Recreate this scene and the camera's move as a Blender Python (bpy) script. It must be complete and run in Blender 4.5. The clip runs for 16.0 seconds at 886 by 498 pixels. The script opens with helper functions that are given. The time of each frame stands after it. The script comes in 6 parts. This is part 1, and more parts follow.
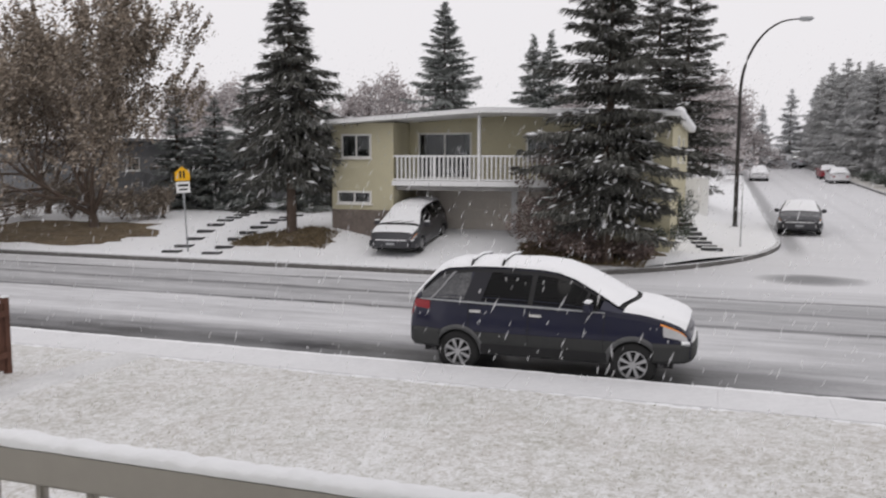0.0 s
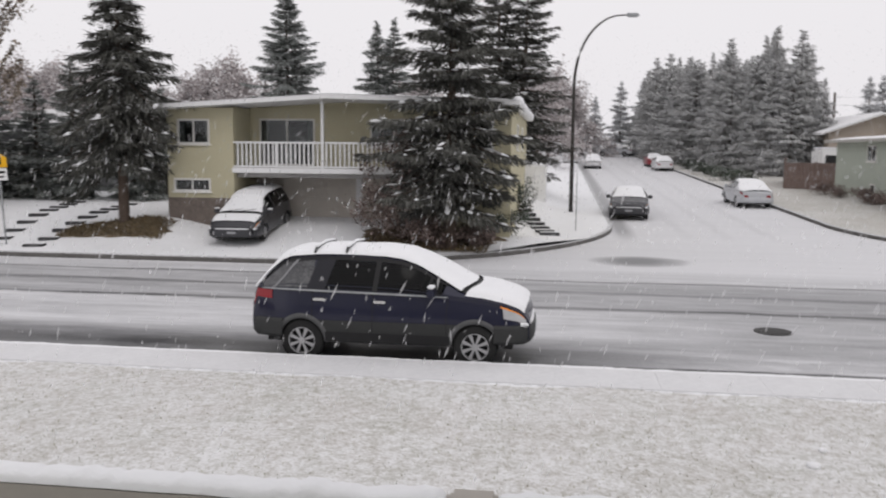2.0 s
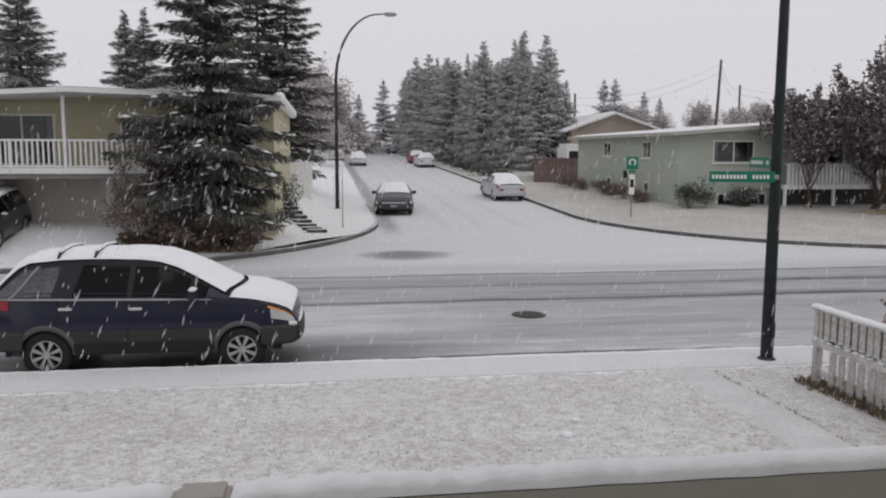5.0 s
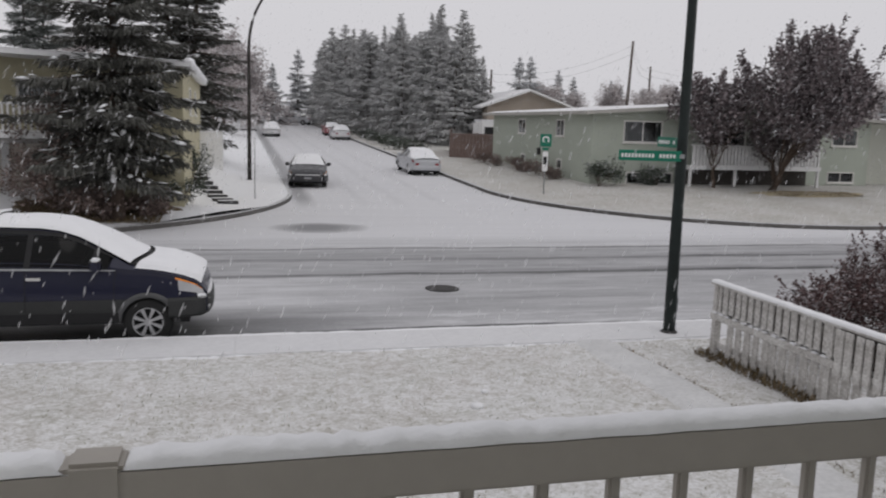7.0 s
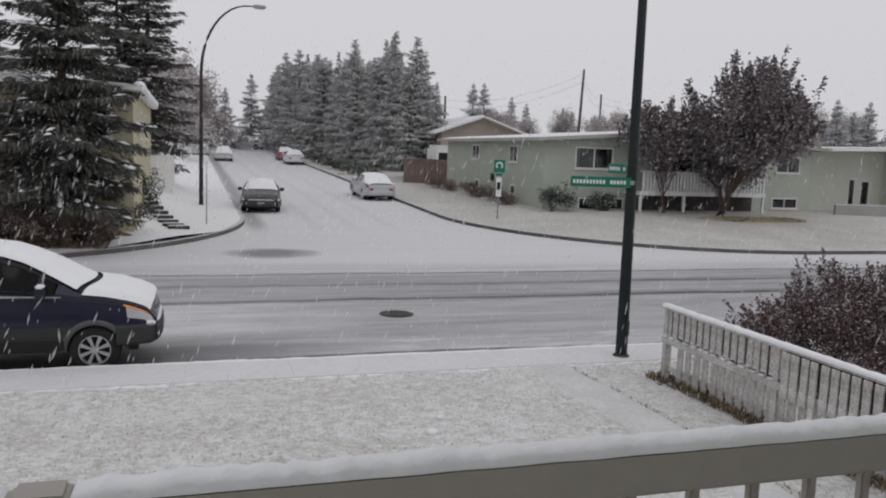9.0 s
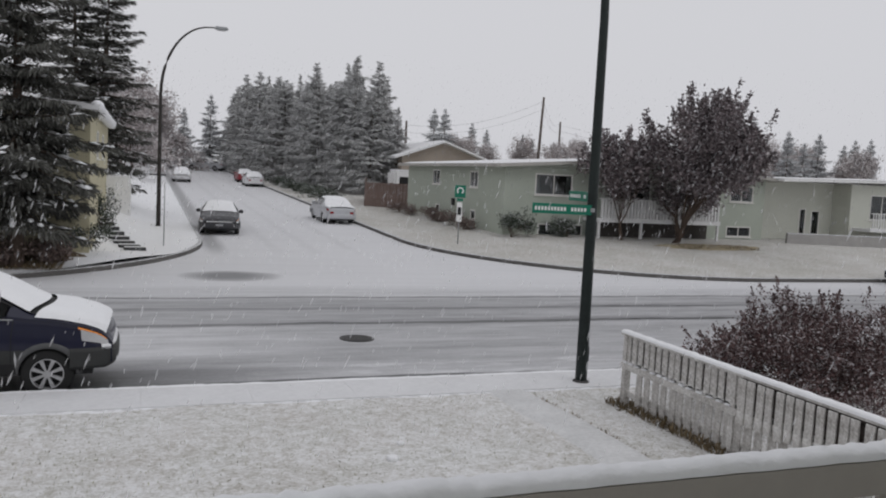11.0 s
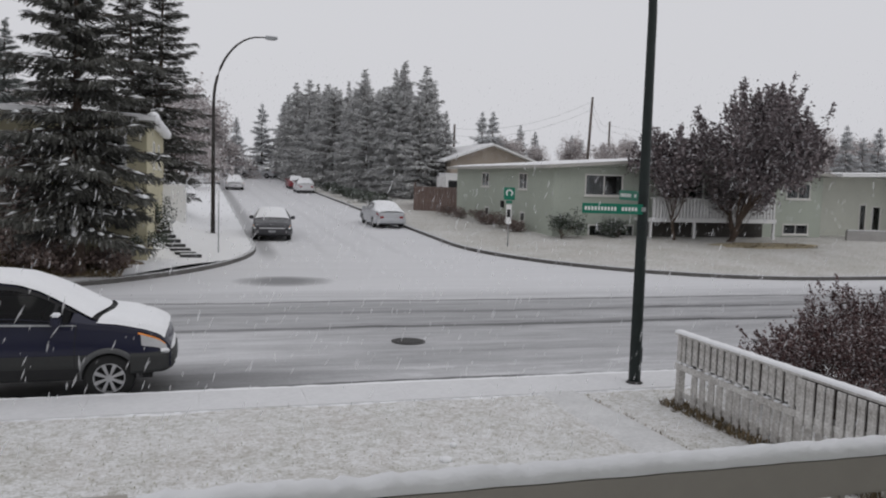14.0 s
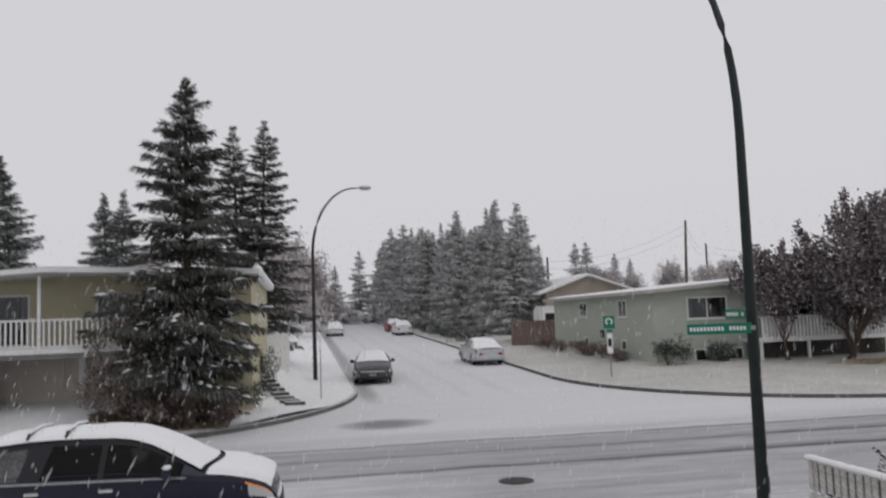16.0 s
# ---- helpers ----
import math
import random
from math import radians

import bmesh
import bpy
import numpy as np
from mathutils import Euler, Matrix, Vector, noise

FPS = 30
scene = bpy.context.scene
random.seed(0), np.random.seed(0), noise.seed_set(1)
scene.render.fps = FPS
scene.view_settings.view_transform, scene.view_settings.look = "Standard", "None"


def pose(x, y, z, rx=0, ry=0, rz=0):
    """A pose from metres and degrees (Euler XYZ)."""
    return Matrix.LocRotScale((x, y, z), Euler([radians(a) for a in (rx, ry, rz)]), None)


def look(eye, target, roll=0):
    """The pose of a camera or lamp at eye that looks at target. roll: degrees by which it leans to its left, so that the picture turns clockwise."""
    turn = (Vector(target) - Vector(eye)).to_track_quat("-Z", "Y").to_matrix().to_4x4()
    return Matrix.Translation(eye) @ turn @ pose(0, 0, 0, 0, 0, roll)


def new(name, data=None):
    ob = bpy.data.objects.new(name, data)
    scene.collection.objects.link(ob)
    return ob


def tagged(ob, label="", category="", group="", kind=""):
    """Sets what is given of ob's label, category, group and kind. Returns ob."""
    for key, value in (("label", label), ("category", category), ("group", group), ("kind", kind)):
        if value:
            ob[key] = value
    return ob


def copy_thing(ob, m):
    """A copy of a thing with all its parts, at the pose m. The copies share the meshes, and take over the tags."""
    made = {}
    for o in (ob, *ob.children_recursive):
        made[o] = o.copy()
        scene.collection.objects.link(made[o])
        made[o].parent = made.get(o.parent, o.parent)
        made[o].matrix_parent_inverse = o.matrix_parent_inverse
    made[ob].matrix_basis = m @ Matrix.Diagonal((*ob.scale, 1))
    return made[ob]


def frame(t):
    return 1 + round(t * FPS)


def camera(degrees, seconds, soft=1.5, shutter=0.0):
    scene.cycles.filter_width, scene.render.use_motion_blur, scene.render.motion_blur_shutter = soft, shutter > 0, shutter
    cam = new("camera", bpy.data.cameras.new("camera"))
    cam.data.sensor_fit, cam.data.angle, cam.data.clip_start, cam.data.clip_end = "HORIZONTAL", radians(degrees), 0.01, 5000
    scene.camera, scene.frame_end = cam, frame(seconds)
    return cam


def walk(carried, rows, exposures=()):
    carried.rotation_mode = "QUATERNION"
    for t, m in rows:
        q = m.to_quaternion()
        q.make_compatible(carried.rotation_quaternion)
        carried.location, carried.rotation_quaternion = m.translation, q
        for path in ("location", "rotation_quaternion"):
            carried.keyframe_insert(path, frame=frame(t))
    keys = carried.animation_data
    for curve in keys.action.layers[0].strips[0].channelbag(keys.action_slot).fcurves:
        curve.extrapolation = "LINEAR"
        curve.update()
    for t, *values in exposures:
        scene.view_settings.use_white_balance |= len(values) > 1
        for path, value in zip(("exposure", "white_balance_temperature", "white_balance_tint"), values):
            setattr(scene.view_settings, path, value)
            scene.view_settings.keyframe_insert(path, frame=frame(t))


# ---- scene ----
cam = camera(56.8, 16.0, soft=2.0, shutter=0.6)
PATH = [
    (0, (-0.09, 0.303, 3.486), (-0.723, 2.188, 3.275), 0.2),
    (0.5, (-0.066, 0.314, 3.48), (-0.63, 2.225, 3.302), 0.4),
    (1, (-0.058, 0.329, 3.473), (-0.571, 2.251, 3.268), -0.1),
    (1.5, (-0.048, 0.339, 3.452), (-0.489, 2.278, 3.239), 0.2),
    (2, (-0.033, 0.331, 3.473), (-0.304, 2.298, 3.234), 0.5),
    (2.5, (-0.023, 0.324, 3.471), (-0.237, 2.294, 3.207), -1.3),
    (3, (-0.02, 0.342, 3.462), (-0.149, 2.318, 3.182), -1.4),
    (3.5, (-0.006, 0.378, 3.442), (0.002, 2.361, 3.186), 0.2),
    (4, (0.006, 0.369, 3.439), (0.146, 2.353, 3.228), 0.7),
    (6.5, (0.032, 0.396, 3.411), (0.445, 2.329, 3.107), 0.6),
    (7, (0.033, 0.376, 3.412), (0.522, 2.292, 3.113), 1.7),
    (7.5, (0.025, 0.382, 3.421), (0.569, 2.287, 3.144), 2.0),
    (8, (0.047, 0.385, 3.414), (0.593, 2.291, 3.15), 1.9),
    (8.5, (0.047, 0.37, 3.419), (0.638, 2.265, 3.182), 2.0),
    (9, (0.034, 0.362, 3.419), (0.63, 2.256, 3.184), 2.0),
    (9.5, (0.029, 0.354, 3.422), (0.721, 2.221, 3.229), 3.2),
    (12, (-0.041, 0.353, 3.435), (0.634, 2.228, 3.261), 2.4),
    (12.5, (-0.002, 0.325, 3.429), (0.62, 2.216, 3.239), 1.5),
    (13, (0.005, 0.329, 3.427), (0.585, 2.237, 3.268), 1.0),
    (13.5, (-0.005, 0.332, 3.423), (0.567, 2.242, 3.262), 1.1),
    (14, (-0.023, 0.326, 3.418), (0.551, 2.234, 3.249), 1.7),
    (14.5, (-0.038, 0.314, 3.412), (0.315, 2.281, 3.351), 6.8),
    (15, (-0.016, 0.342, 3.411), (0.348, 2.309, 3.393), 1.1),
    (15.5, (-0.008, 0.359, 3.392), (0.377, 2.321, 3.455), -0.6),
    (16, (-0.021, 0.376, 3.362), (0.327, 2.338, 3.527), -2.0),
]
walk(cam, [(t, look(eye, aim, roll)) for t, eye, aim, roll in PATH],
     exposures=[(0, 0.25, 6580, 11.8), (1.5, 0.26, 6580, 11.8), (2.5, 0.22, 6580, 11.8), (3.5, 0.08, 6550, 12), (4.2, 0.03, 6500, 11.5), (6.5, -0.14, 6480, 11.5), (9.7, -0.15, 6400, 10), (12, -0.16, 6380, 10), (14.0, -0.14, 6380, 10), (16, -0.14, 6440, 11)])


# ---- world and light: an overcast, snowing autumn day ----
SUN_DIR = (0.35, -0.55, 0.76)
world = bpy.data.worlds.new("overcast")
scene.world = world
world.use_nodes = True
wn, wl = world.node_tree.nodes, world.node_tree.links
sky = wn.new("ShaderNodeTexSky")
sky.sky_type = "NISHITA"
sky.sun_disc = False
sky.sun_elevation = math.asin(SUN_DIR[2] / Vector(SUN_DIR).length)
sky.sun_rotation = math.atan2(SUN_DIR[0], SUN_DIR[1])
sky.air_density, sky.dust_density = 2.0, 6.0
grey = wn.new("ShaderNodeHueSaturation")
grey.inputs["Saturation"].default_value = 0.12
grey.inputs["Value"].default_value = 0.10
wl.new(sky.outputs["Color"], grey.inputs["Color"])
cloud = wn.new("ShaderNodeMix")
cloud.data_type = "RGBA"
cloud.inputs[0].default_value = 0.9
wl.new(grey.outputs["Color"], cloud.inputs[6])
cloud.inputs[7].default_value = (0.745, 0.74, 0.765, 1)
wl.new(cloud.outputs[2], wn["Background"].inputs["Color"])
wn["Background"].inputs["Strength"].default_value = 1.0

sun = new("sun", bpy.data.lights.new("sun", "SUN"))
sun.data.energy, sun.data.angle, sun.data.color = 0.3, radians(40), (1.0, 0.98, 0.95)
sun.matrix_basis = look(SUN_DIR, (0, 0, 0))

# ---- materials ----


def linked(nt, kind, **values):
    node = nt.nodes.new(kind)
    for key, value in values.items():
        node.inputs[key].default_value = value
    return node


def mat(name, col, rough=0.8, var=0.25, scale=3.0, fine=40.0, bump=0.3, metal=0.0, snow=0.0, col2=None, spec=0.3, bump_dist=0.01, island=0.0, snow_lo=0.45, snow_hi=0.8):
    """Base colour with variation at two scales, fine relief, and settled snow on upward faces."""
    m = bpy.data.materials.new(name)
    m.use_nodes = True
    nt = m.node_tree
    bsdf = nt.nodes["Principled BSDF"]
    tc = nt.nodes.new("ShaderNodeTexCoord")
    big = linked(nt, "ShaderNodeTexNoise", Scale=scale, Detail=4.0, Roughness=0.6)
    small = linked(nt, "ShaderNodeTexNoise", Scale=fine, Detail=3.0, Roughness=0.6)
    for n in (big, small):
        nt.links.new(tc.outputs["Object"], n.inputs["Vector"])
    both = nt.nodes.new("ShaderNodeMath")
    both.operation = "ADD"
    nt.links.new(big.outputs["Fac"], both.inputs[0])
    nt.links.new(small.outputs["Fac"], both.inputs[1])
    ramp = nt.nodes.new("ShaderNodeMapRange")
    ramp.inputs[1].default_value, ramp.inputs[2].default_value = 0.7, 1.3
    nt.links.new(both.outputs[0], ramp.inputs[0])
    mix = nt.nodes.new("ShaderNodeMix")
    mix.data_type = "RGBA"
    lo = tuple(c * (1 - var) for c in col) if col2 is None else col2
    hi = tuple(min(1, c * (1 + var)) for c in col) if col2 is None else col
    mix.inputs[6].default_value = (*lo, 1)
    mix.inputs[7].default_value = (*hi, 1)
    nt.links.new(ramp.outputs[0], mix.inputs[0])
    colour = mix.outputs[2]
    if island:
        geo = nt.nodes.new("ShaderNodeNewGeometry")
        vary = nt.nodes.new("ShaderNodeHueSaturation")
        span = nt.nodes.new("ShaderNodeMapRange")
        span.inputs[3].default_value, span.inputs[4].default_value = 1 - island, 1 + island
        nt.links.new(geo.outputs["Random Per Island"], span.inputs[0])
        nt.links.new(span.outputs[0], vary.inputs["Value"])
        nt.links.new(colour, vary.inputs["Color"])
        colour = vary.outputs[0]
    if snow:
        geo = nt.nodes.new("ShaderNodeNewGeometry")
        sep = nt.nodes.new("ShaderNodeSeparateXYZ")
        nt.links.new(geo.outputs["Normal"], sep.inputs[0])
        up = nt.nodes.new("ShaderNodeMapRange")
        up.inputs[1].default_value, up.inputs[2].default_value = snow_lo, snow_hi
        nt.links.new(sep.outputs[2], up.inputs[0])
        cover = nt.nodes.new("ShaderNodeMath")
        cover.operation = "MULTIPLY"
        patch = nt.nodes.new("ShaderNodeMapRange")
        patch.inputs[1].default_value, patch.inputs[2].default_value = 0.75 - 0.5 * snow, 1.1 - 0.5 * snow
        nt.links.new(small.outputs["Fac"], patch.inputs[0])
        nt.links.new(up.outputs[0], cover.inputs[0])
        nt.links.new(patch.outputs[0], cover.inputs[1])
        white = nt.nodes.new("ShaderNodeMix")
        white.data_type = "RGBA"
        nt.links.new(cover.outputs[0], white.inputs[0])
        nt.links.new(colour, white.inputs[6])
        white.inputs[7].default_value = (0.8, 0.81, 0.83, 1)
        colour = white.outputs[2]
    nt.links.new(colour, bsdf.inputs["Base Color"])
    bsdf.inputs["Roughness"].default_value = rough
    bsdf.inputs["Metallic"].default_value = metal
    bsdf.inputs["Specular IOR Level"].default_value = spec
    if bump:
        b = nt.nodes.new("ShaderNodeBump")
        b.inputs["Strength"].default_value, b.inputs["Distance"].default_value = bump, bump_dist
        nt.links.new(both.outputs[0], b.inputs["Height"])
        nt.links.new(b.outputs[0], bsdf.inputs["Normal"])
    return m


def glass(name, tint=(0.55, 0.6, 0.62)):
    m = bpy.data.materials.new(name)
    m.use_nodes = True
    b = m.node_tree.nodes["Principled BSDF"]
    b.inputs["Base Color"].default_value = (*tint, 1)
    b.inputs["Roughness"].default_value = 0.02
    b.inputs["Transmission Weight"].default_value = 1.0
    b.inputs["IOR"].default_value = 1.45 if tint[0] > 0.2 else 1.28
    return m


def lawn_material(lo=0.66, hi=1.10):
    """Grass blades and earth that show through a thin, uneven cover of fresh snow."""
    m = mat("snowy_lawn", (0.8, 0.8, 0.81), 0.9, 0.03, 0.6, 6.0, 0.0)
    nt = m.node_tree
    bsdf = nt.nodes["Principled BSDF"]
    tc = nt.nodes.new("ShaderNodeTexCoord")
    grain = linked(nt, "ShaderNodeTexNoise", Scale=22.0, Detail=5.0, Roughness=0.75)
    clump = linked(nt, "ShaderNodeTexNoise", Scale=0.45, Detail=3.0, Roughness=0.6)
    hue = linked(nt, "ShaderNodeTexNoise", Scale=1.3, Detail=2.0)
    tuft = linked(nt, "ShaderNodeTexNoise", Scale=7.5, Detail=3.0, Roughness=0.65)
    for n in (grain, clump, hue, tuft):
        nt.links.new(tc.outputs["Object"], n.inputs["Vector"])
    rough = nt.nodes.new("ShaderNodeMath")
    rough.operation = "MULTIPLY_ADD"
    nt.links.new(tuft.outputs["Fac"], rough.inputs[0])
    rough.inputs[1].default_value = 0.6
    nt.links.new(grain.outputs["Fac"], rough.inputs[2])
    mixv = nt.nodes.new("ShaderNodeMath")
    mixv.operation = "MULTIPLY_ADD"
    nt.links.new(clump.outputs["Fac"], mixv.inputs[0])
    mixv.inputs[1].default_value = 0.30
    nt.links.new(rough.outputs[0], mixv.inputs[2])
    cut = nt.nodes.new("ShaderNodeMapRange")
    cut.inputs[1].default_value, cut.inputs[2].default_value = lo, hi
    nt.links.new(mixv.outputs[0], cut.inputs[0])
    earth = nt.nodes.new("ShaderNodeMix")
    earth.data_type = "RGBA"
    earth.inputs[6].default_value = (0.30, 0.31, 0.25, 1)
    earth.inputs[7].default_value = (0.38, 0.33, 0.29, 1)
    nt.links.new(hue.outputs["Fac"], earth.inputs[0])
    white = nt.nodes.new("ShaderNodeMix")
    white.data_type = "RGBA"
    nt.links.new(cut.outputs[0], white.inputs[0])
    nt.links.new(earth.outputs[2], white.inputs[6])
    white.inputs[7].default_value = (0.76, 0.76, 0.765, 1)
    nt.links.new(white.outputs[2], bsdf.inputs["Base Color"])
    b = nt.nodes.new("ShaderNodeBump")
    b.inputs["Strength"].default_value, b.inputs["Distance"].default_value = 0.5, 0.03
    nt.links.new(mixv.outputs[0], b.inputs["Height"])
    nt.links.new(b.outputs[0], bsdf.inputs["Normal"])
    return m


def road_material():
    """Wet asphalt under slush: bare tyre tracks along the road, whiter snow between and at the sides."""
    m = mat("slushy_road", (0.7, 0.7, 0.7), 0.55, 0.05, 0.5, 9.0, 0.0)
    nt = m.node_tree
    bsdf = nt.nodes["Principled BSDF"]
    tc = nt.nodes.new("ShaderNodeTexCoord")
    sep = nt.nodes.new("ShaderNodeSeparateXYZ")
    nt.links.new(tc.outputs["Object"], sep.inputs[0])
    stretch = nt.nodes.new("ShaderNodeMapping")
    stretch.inputs["Scale"].default_value = (0.12, 1.6, 1.0)
    nt.links.new(tc.outputs["Object"], stretch.inputs["Vector"])
    streak = linked(nt, "ShaderNodeTexNoise", Scale=1.0, Detail=4.0, Roughness=0.55)
    nt.links.new(stretch.outputs[0], streak.inputs["Vector"])
    grain = linked(nt, "ShaderNodeTexNoise", Scale=14.0, Detail=4.0, Roughness=0.7)
    broad = linked(nt, "ShaderNodeTexNoise", Scale=0.35, Detail=3.0, Roughness=0.6)
    for n in (grain, broad):
        nt.links.new(tc.outputs["Object"], n.inputs["Vector"])

    def mth(op, a, b, c=None):
        n = nt.nodes.new("ShaderNodeMath")
        n.operation = op
        for i, v in enumerate((a, b, c)):
            if v is None:
                continue
            if isinstance(v, (int, float)):
                n.inputs[i].default_value = v
            else:
                nt.links.new(v, n.inputs[i])
        return n.outputs[0]

    wob = mth("MULTIPLY_ADD", broad.outputs["Fac"], 0.5, -0.25)
    yy = mth("ADD", sep.outputs[1], wob)

    def band(centre, half, soft):
        d = mth("ABSOLUTE", mth("SUBTRACT", yy, centre), 0)
        r = nt.nodes.new("ShaderNodeMapRange")
        r.interpolation_type = "SMOOTHSTEP"
        r.inputs[1].default_value, r.inputs[2].default_value = half, half + soft
        r.inputs[3].default_value, r.inputs[4].default_value = 1.0, 0.0
        nt.links.new(d, r.inputs[0])
        return r.outputs[0]

    # share of bare wet asphalt, band by band
    bare = mth("MAXIMUM", mth("MULTIPLY", band(20.3, 1.6, 0.9), 0.42), mth("MULTIPLY", band(18.0, 5.5, 1.5), 0.15))
    for centre, half, soft, amount in ((18.55, 0.08, 0.18, 0.75), (20.6, 0.10, 0.35, 0.68), (19.6, 0.4, 0.6, 0.36), (22.4, 0.07, 0.18, 0.68), (18.95, 0.03, 0.10, 0.5), (16.0, 1.4, 1.2, 0.16)):
        bare = mth("MAXIMUM", bare, mth("MULTIPLY", band(centre, half, soft), amount))
    # the gutter along the near kerb: a broad wet margin that narrows past the parked car, with slush beside it
    side = nt.nodes.new("ShaderNodeMapRange")
    side.interpolation_type = "SMOOTHSTEP"
    side.inputs[1].default_value, side.inputs[2].default_value = -0.5, 4.0
    side.inputs[3].default_value, side.inputs[4].default_value = 1.0, 0.12
    nt.links.new(sep.outputs[0], side.inputs[0])
    bare = mth("MAXIMUM", bare, mth("MULTIPLY", mth("MULTIPLY", band(13.6, 0.7, 1.7), 0.86), side.outputs[0]))
    bare = mth("MAXIMUM", bare, mth("MULTIPLY", band(13.50, 0.10, 0.10), 0.85))
    right = mth("SUBTRACT", 1.0, side.outputs[0])
    bare = mth("ADD", bare, mth("MULTIPLY", mth("MULTIPLY", band(16.4, 1.8, 1.4), 0.22), right))
    bare = mth("ADD", bare, mth("MULTIPLY", right, 0.07))
    slush = nt.nodes.new("ShaderNodeMapRange")
    slush.inputs[1].default_value, slush.inputs[2].default_value = 0.5, 0.62
    slush.inputs[4].default_value = -0.35
    lumps = linked(nt, "ShaderNodeTexNoise", Scale=2.6, Detail=3.0, Roughness=0.6)
    flat = nt.nodes.new("ShaderNodeMapping")
    flat.inputs["Scale"].default_value = (0.35, 1.5, 1.0)
    nt.links.new(tc.outputs["Object"], flat.inputs["Vector"])
    nt.links.new(flat.outputs[0], lumps.inputs["Vector"])
    nt.links.new(lumps.outputs["Fac"], slush.inputs[0])
    bare = mth("ADD", bare, mth("MULTIPLY", mth("MULTIPLY", slush.outputs[0], band(14.1, 0.4, 0.4)), right))
    bare = mth("ADD", bare, mth("MULTIPLY", mth("MULTIPLY_ADD", lumps.outputs["Fac"], 0.5, -0.25), band(17.5, 5.0, 2.0)))
    bare = mth("ADD", bare, mth("MULTIPLY_ADD", streak.outputs["Fac"], 0.75, -0.36))
    bare = mth("ADD", bare, mth("MULTIPLY_ADD", grain.outputs["Fac"], 0.3, -0.15))
    # the side street keeps its snow; a thawed patch lies at its mouth
    fresh = nt.nodes.new("ShaderNodeMapRange")
    fresh.inputs[1].default_value, fresh.inputs[2].default_value = 23.0, 25.5
    fresh.inputs[3].default_value, fresh.inputs[4].default_value = 1.0, 0.25
    nt.links.new(sep.outputs[1], fresh.inputs[0])
    bare = mth("MULTIPLY", bare, fresh.outputs[0])
    px = mth("DIVIDE", mth("SUBTRACT", sep.outputs[0], 2.6), 1.5)
    py = mth("DIVIDE", mth("SUBTRACT", sep.outputs[1], 26.4), 1.0)
    rr = mth("ADD", mth("MULTIPLY", px, px), mth("MULTIPLY", py, py))
    thaw = nt.nodes.new("ShaderNodeMapRange")
    thaw.inputs[1].default_value, thaw.inputs[2].default_value = 0.1, 1.3
    thaw.inputs[3].default_value, thaw.inputs[4].default_value = 0.78, 0.0
    nt.links.new(mth("ADD", rr, mth("MULTIPLY_ADD", broad.outputs["Fac"], 1.2, -0.6)), thaw.inputs[0])
    bare = mth("MAXIMUM", bare, thaw.outputs[0])
    # wet gutter along the side street's kerb
    gx = mth("ABSOLUTE", mth("SUBTRACT", sep.outputs[0], 2.65), 0)
    gut = nt.nodes.new("ShaderNodeMapRange")
    gut.inputs[1].default_value, gut.inputs[2].default_value = 0.15, 0.55
    gut.inputs[3].default_value, gut.inputs[4].default_value = 0.5, 0.0
    nt.links.new(gx, gut.inputs[0])
    far = nt.nodes.new("ShaderNodeMapRange")
    far.inputs[1].default_value, far.inputs[2].default_value = 31.0, 34.0
    nt.links.new(sep.outputs[1], far.inputs[0])
    bare = mth("MAXIMUM", bare, mth("MULTIPLY", gut.outputs[0], far.outputs[0]))
    for xc in (5.0, 6.5, 8.2):
        dx = mth("ABSOLUTE", mth("SUBTRACT", mth("ADD", sep.outputs[0], wob), xc), 0)
        rut = nt.nodes.new("ShaderNodeMapRange")
        rut.interpolation_type = "SMOOTHSTEP"
        rut.inputs[1].default_value, rut.inputs[2].default_value = 0.05, 0.35
        rut.inputs[3].default_value, rut.inputs[4].default_value = 0.14, 0.0
        nt.links.new(dx, rut.inputs[0])
        bare = mth("ADD", bare, mth("MULTIPLY", mth("MULTIPLY", rut.outputs[0], far.outputs[0]), broad.outputs["Fac"]))
    clamp = nt.nodes.new("ShaderNodeClamp")
    nt.links.new(bare, clamp.inputs[0])
    col = nt.nodes.new("ShaderNodeMix")
    col.data_type = "RGBA"
    nt.links.new(clamp.outputs[0], col.inputs[0])
    col.inputs[6].default_value = (0.64, 0.64, 0.655, 1)
    col.inputs[7].default_value = (0.05, 0.05, 0.053, 1)
    nt.links.new(col.outputs[2], bsdf.inputs["Base Color"])
    ro = nt.nodes.new("ShaderNodeMapRange")
    ro.inputs[3].default_value, ro.inputs[4].default_value = 0.85, 0.35
    nt.links.new(clamp.outputs[0], ro.inputs[0])
    nt.links.new(ro.outputs[0], bsdf.inputs["Roughness"])
    b = nt.nodes.new("ShaderNodeBump")
    b.inputs["Strength"].default_value, b.inputs["Distance"].default_value = 0.3, 0.015
    nt.links.new(grain.outputs["Fac"], b.inputs["Height"])
    nt.links.new(b.outputs[0], bsdf.inputs["Normal"])
    return m


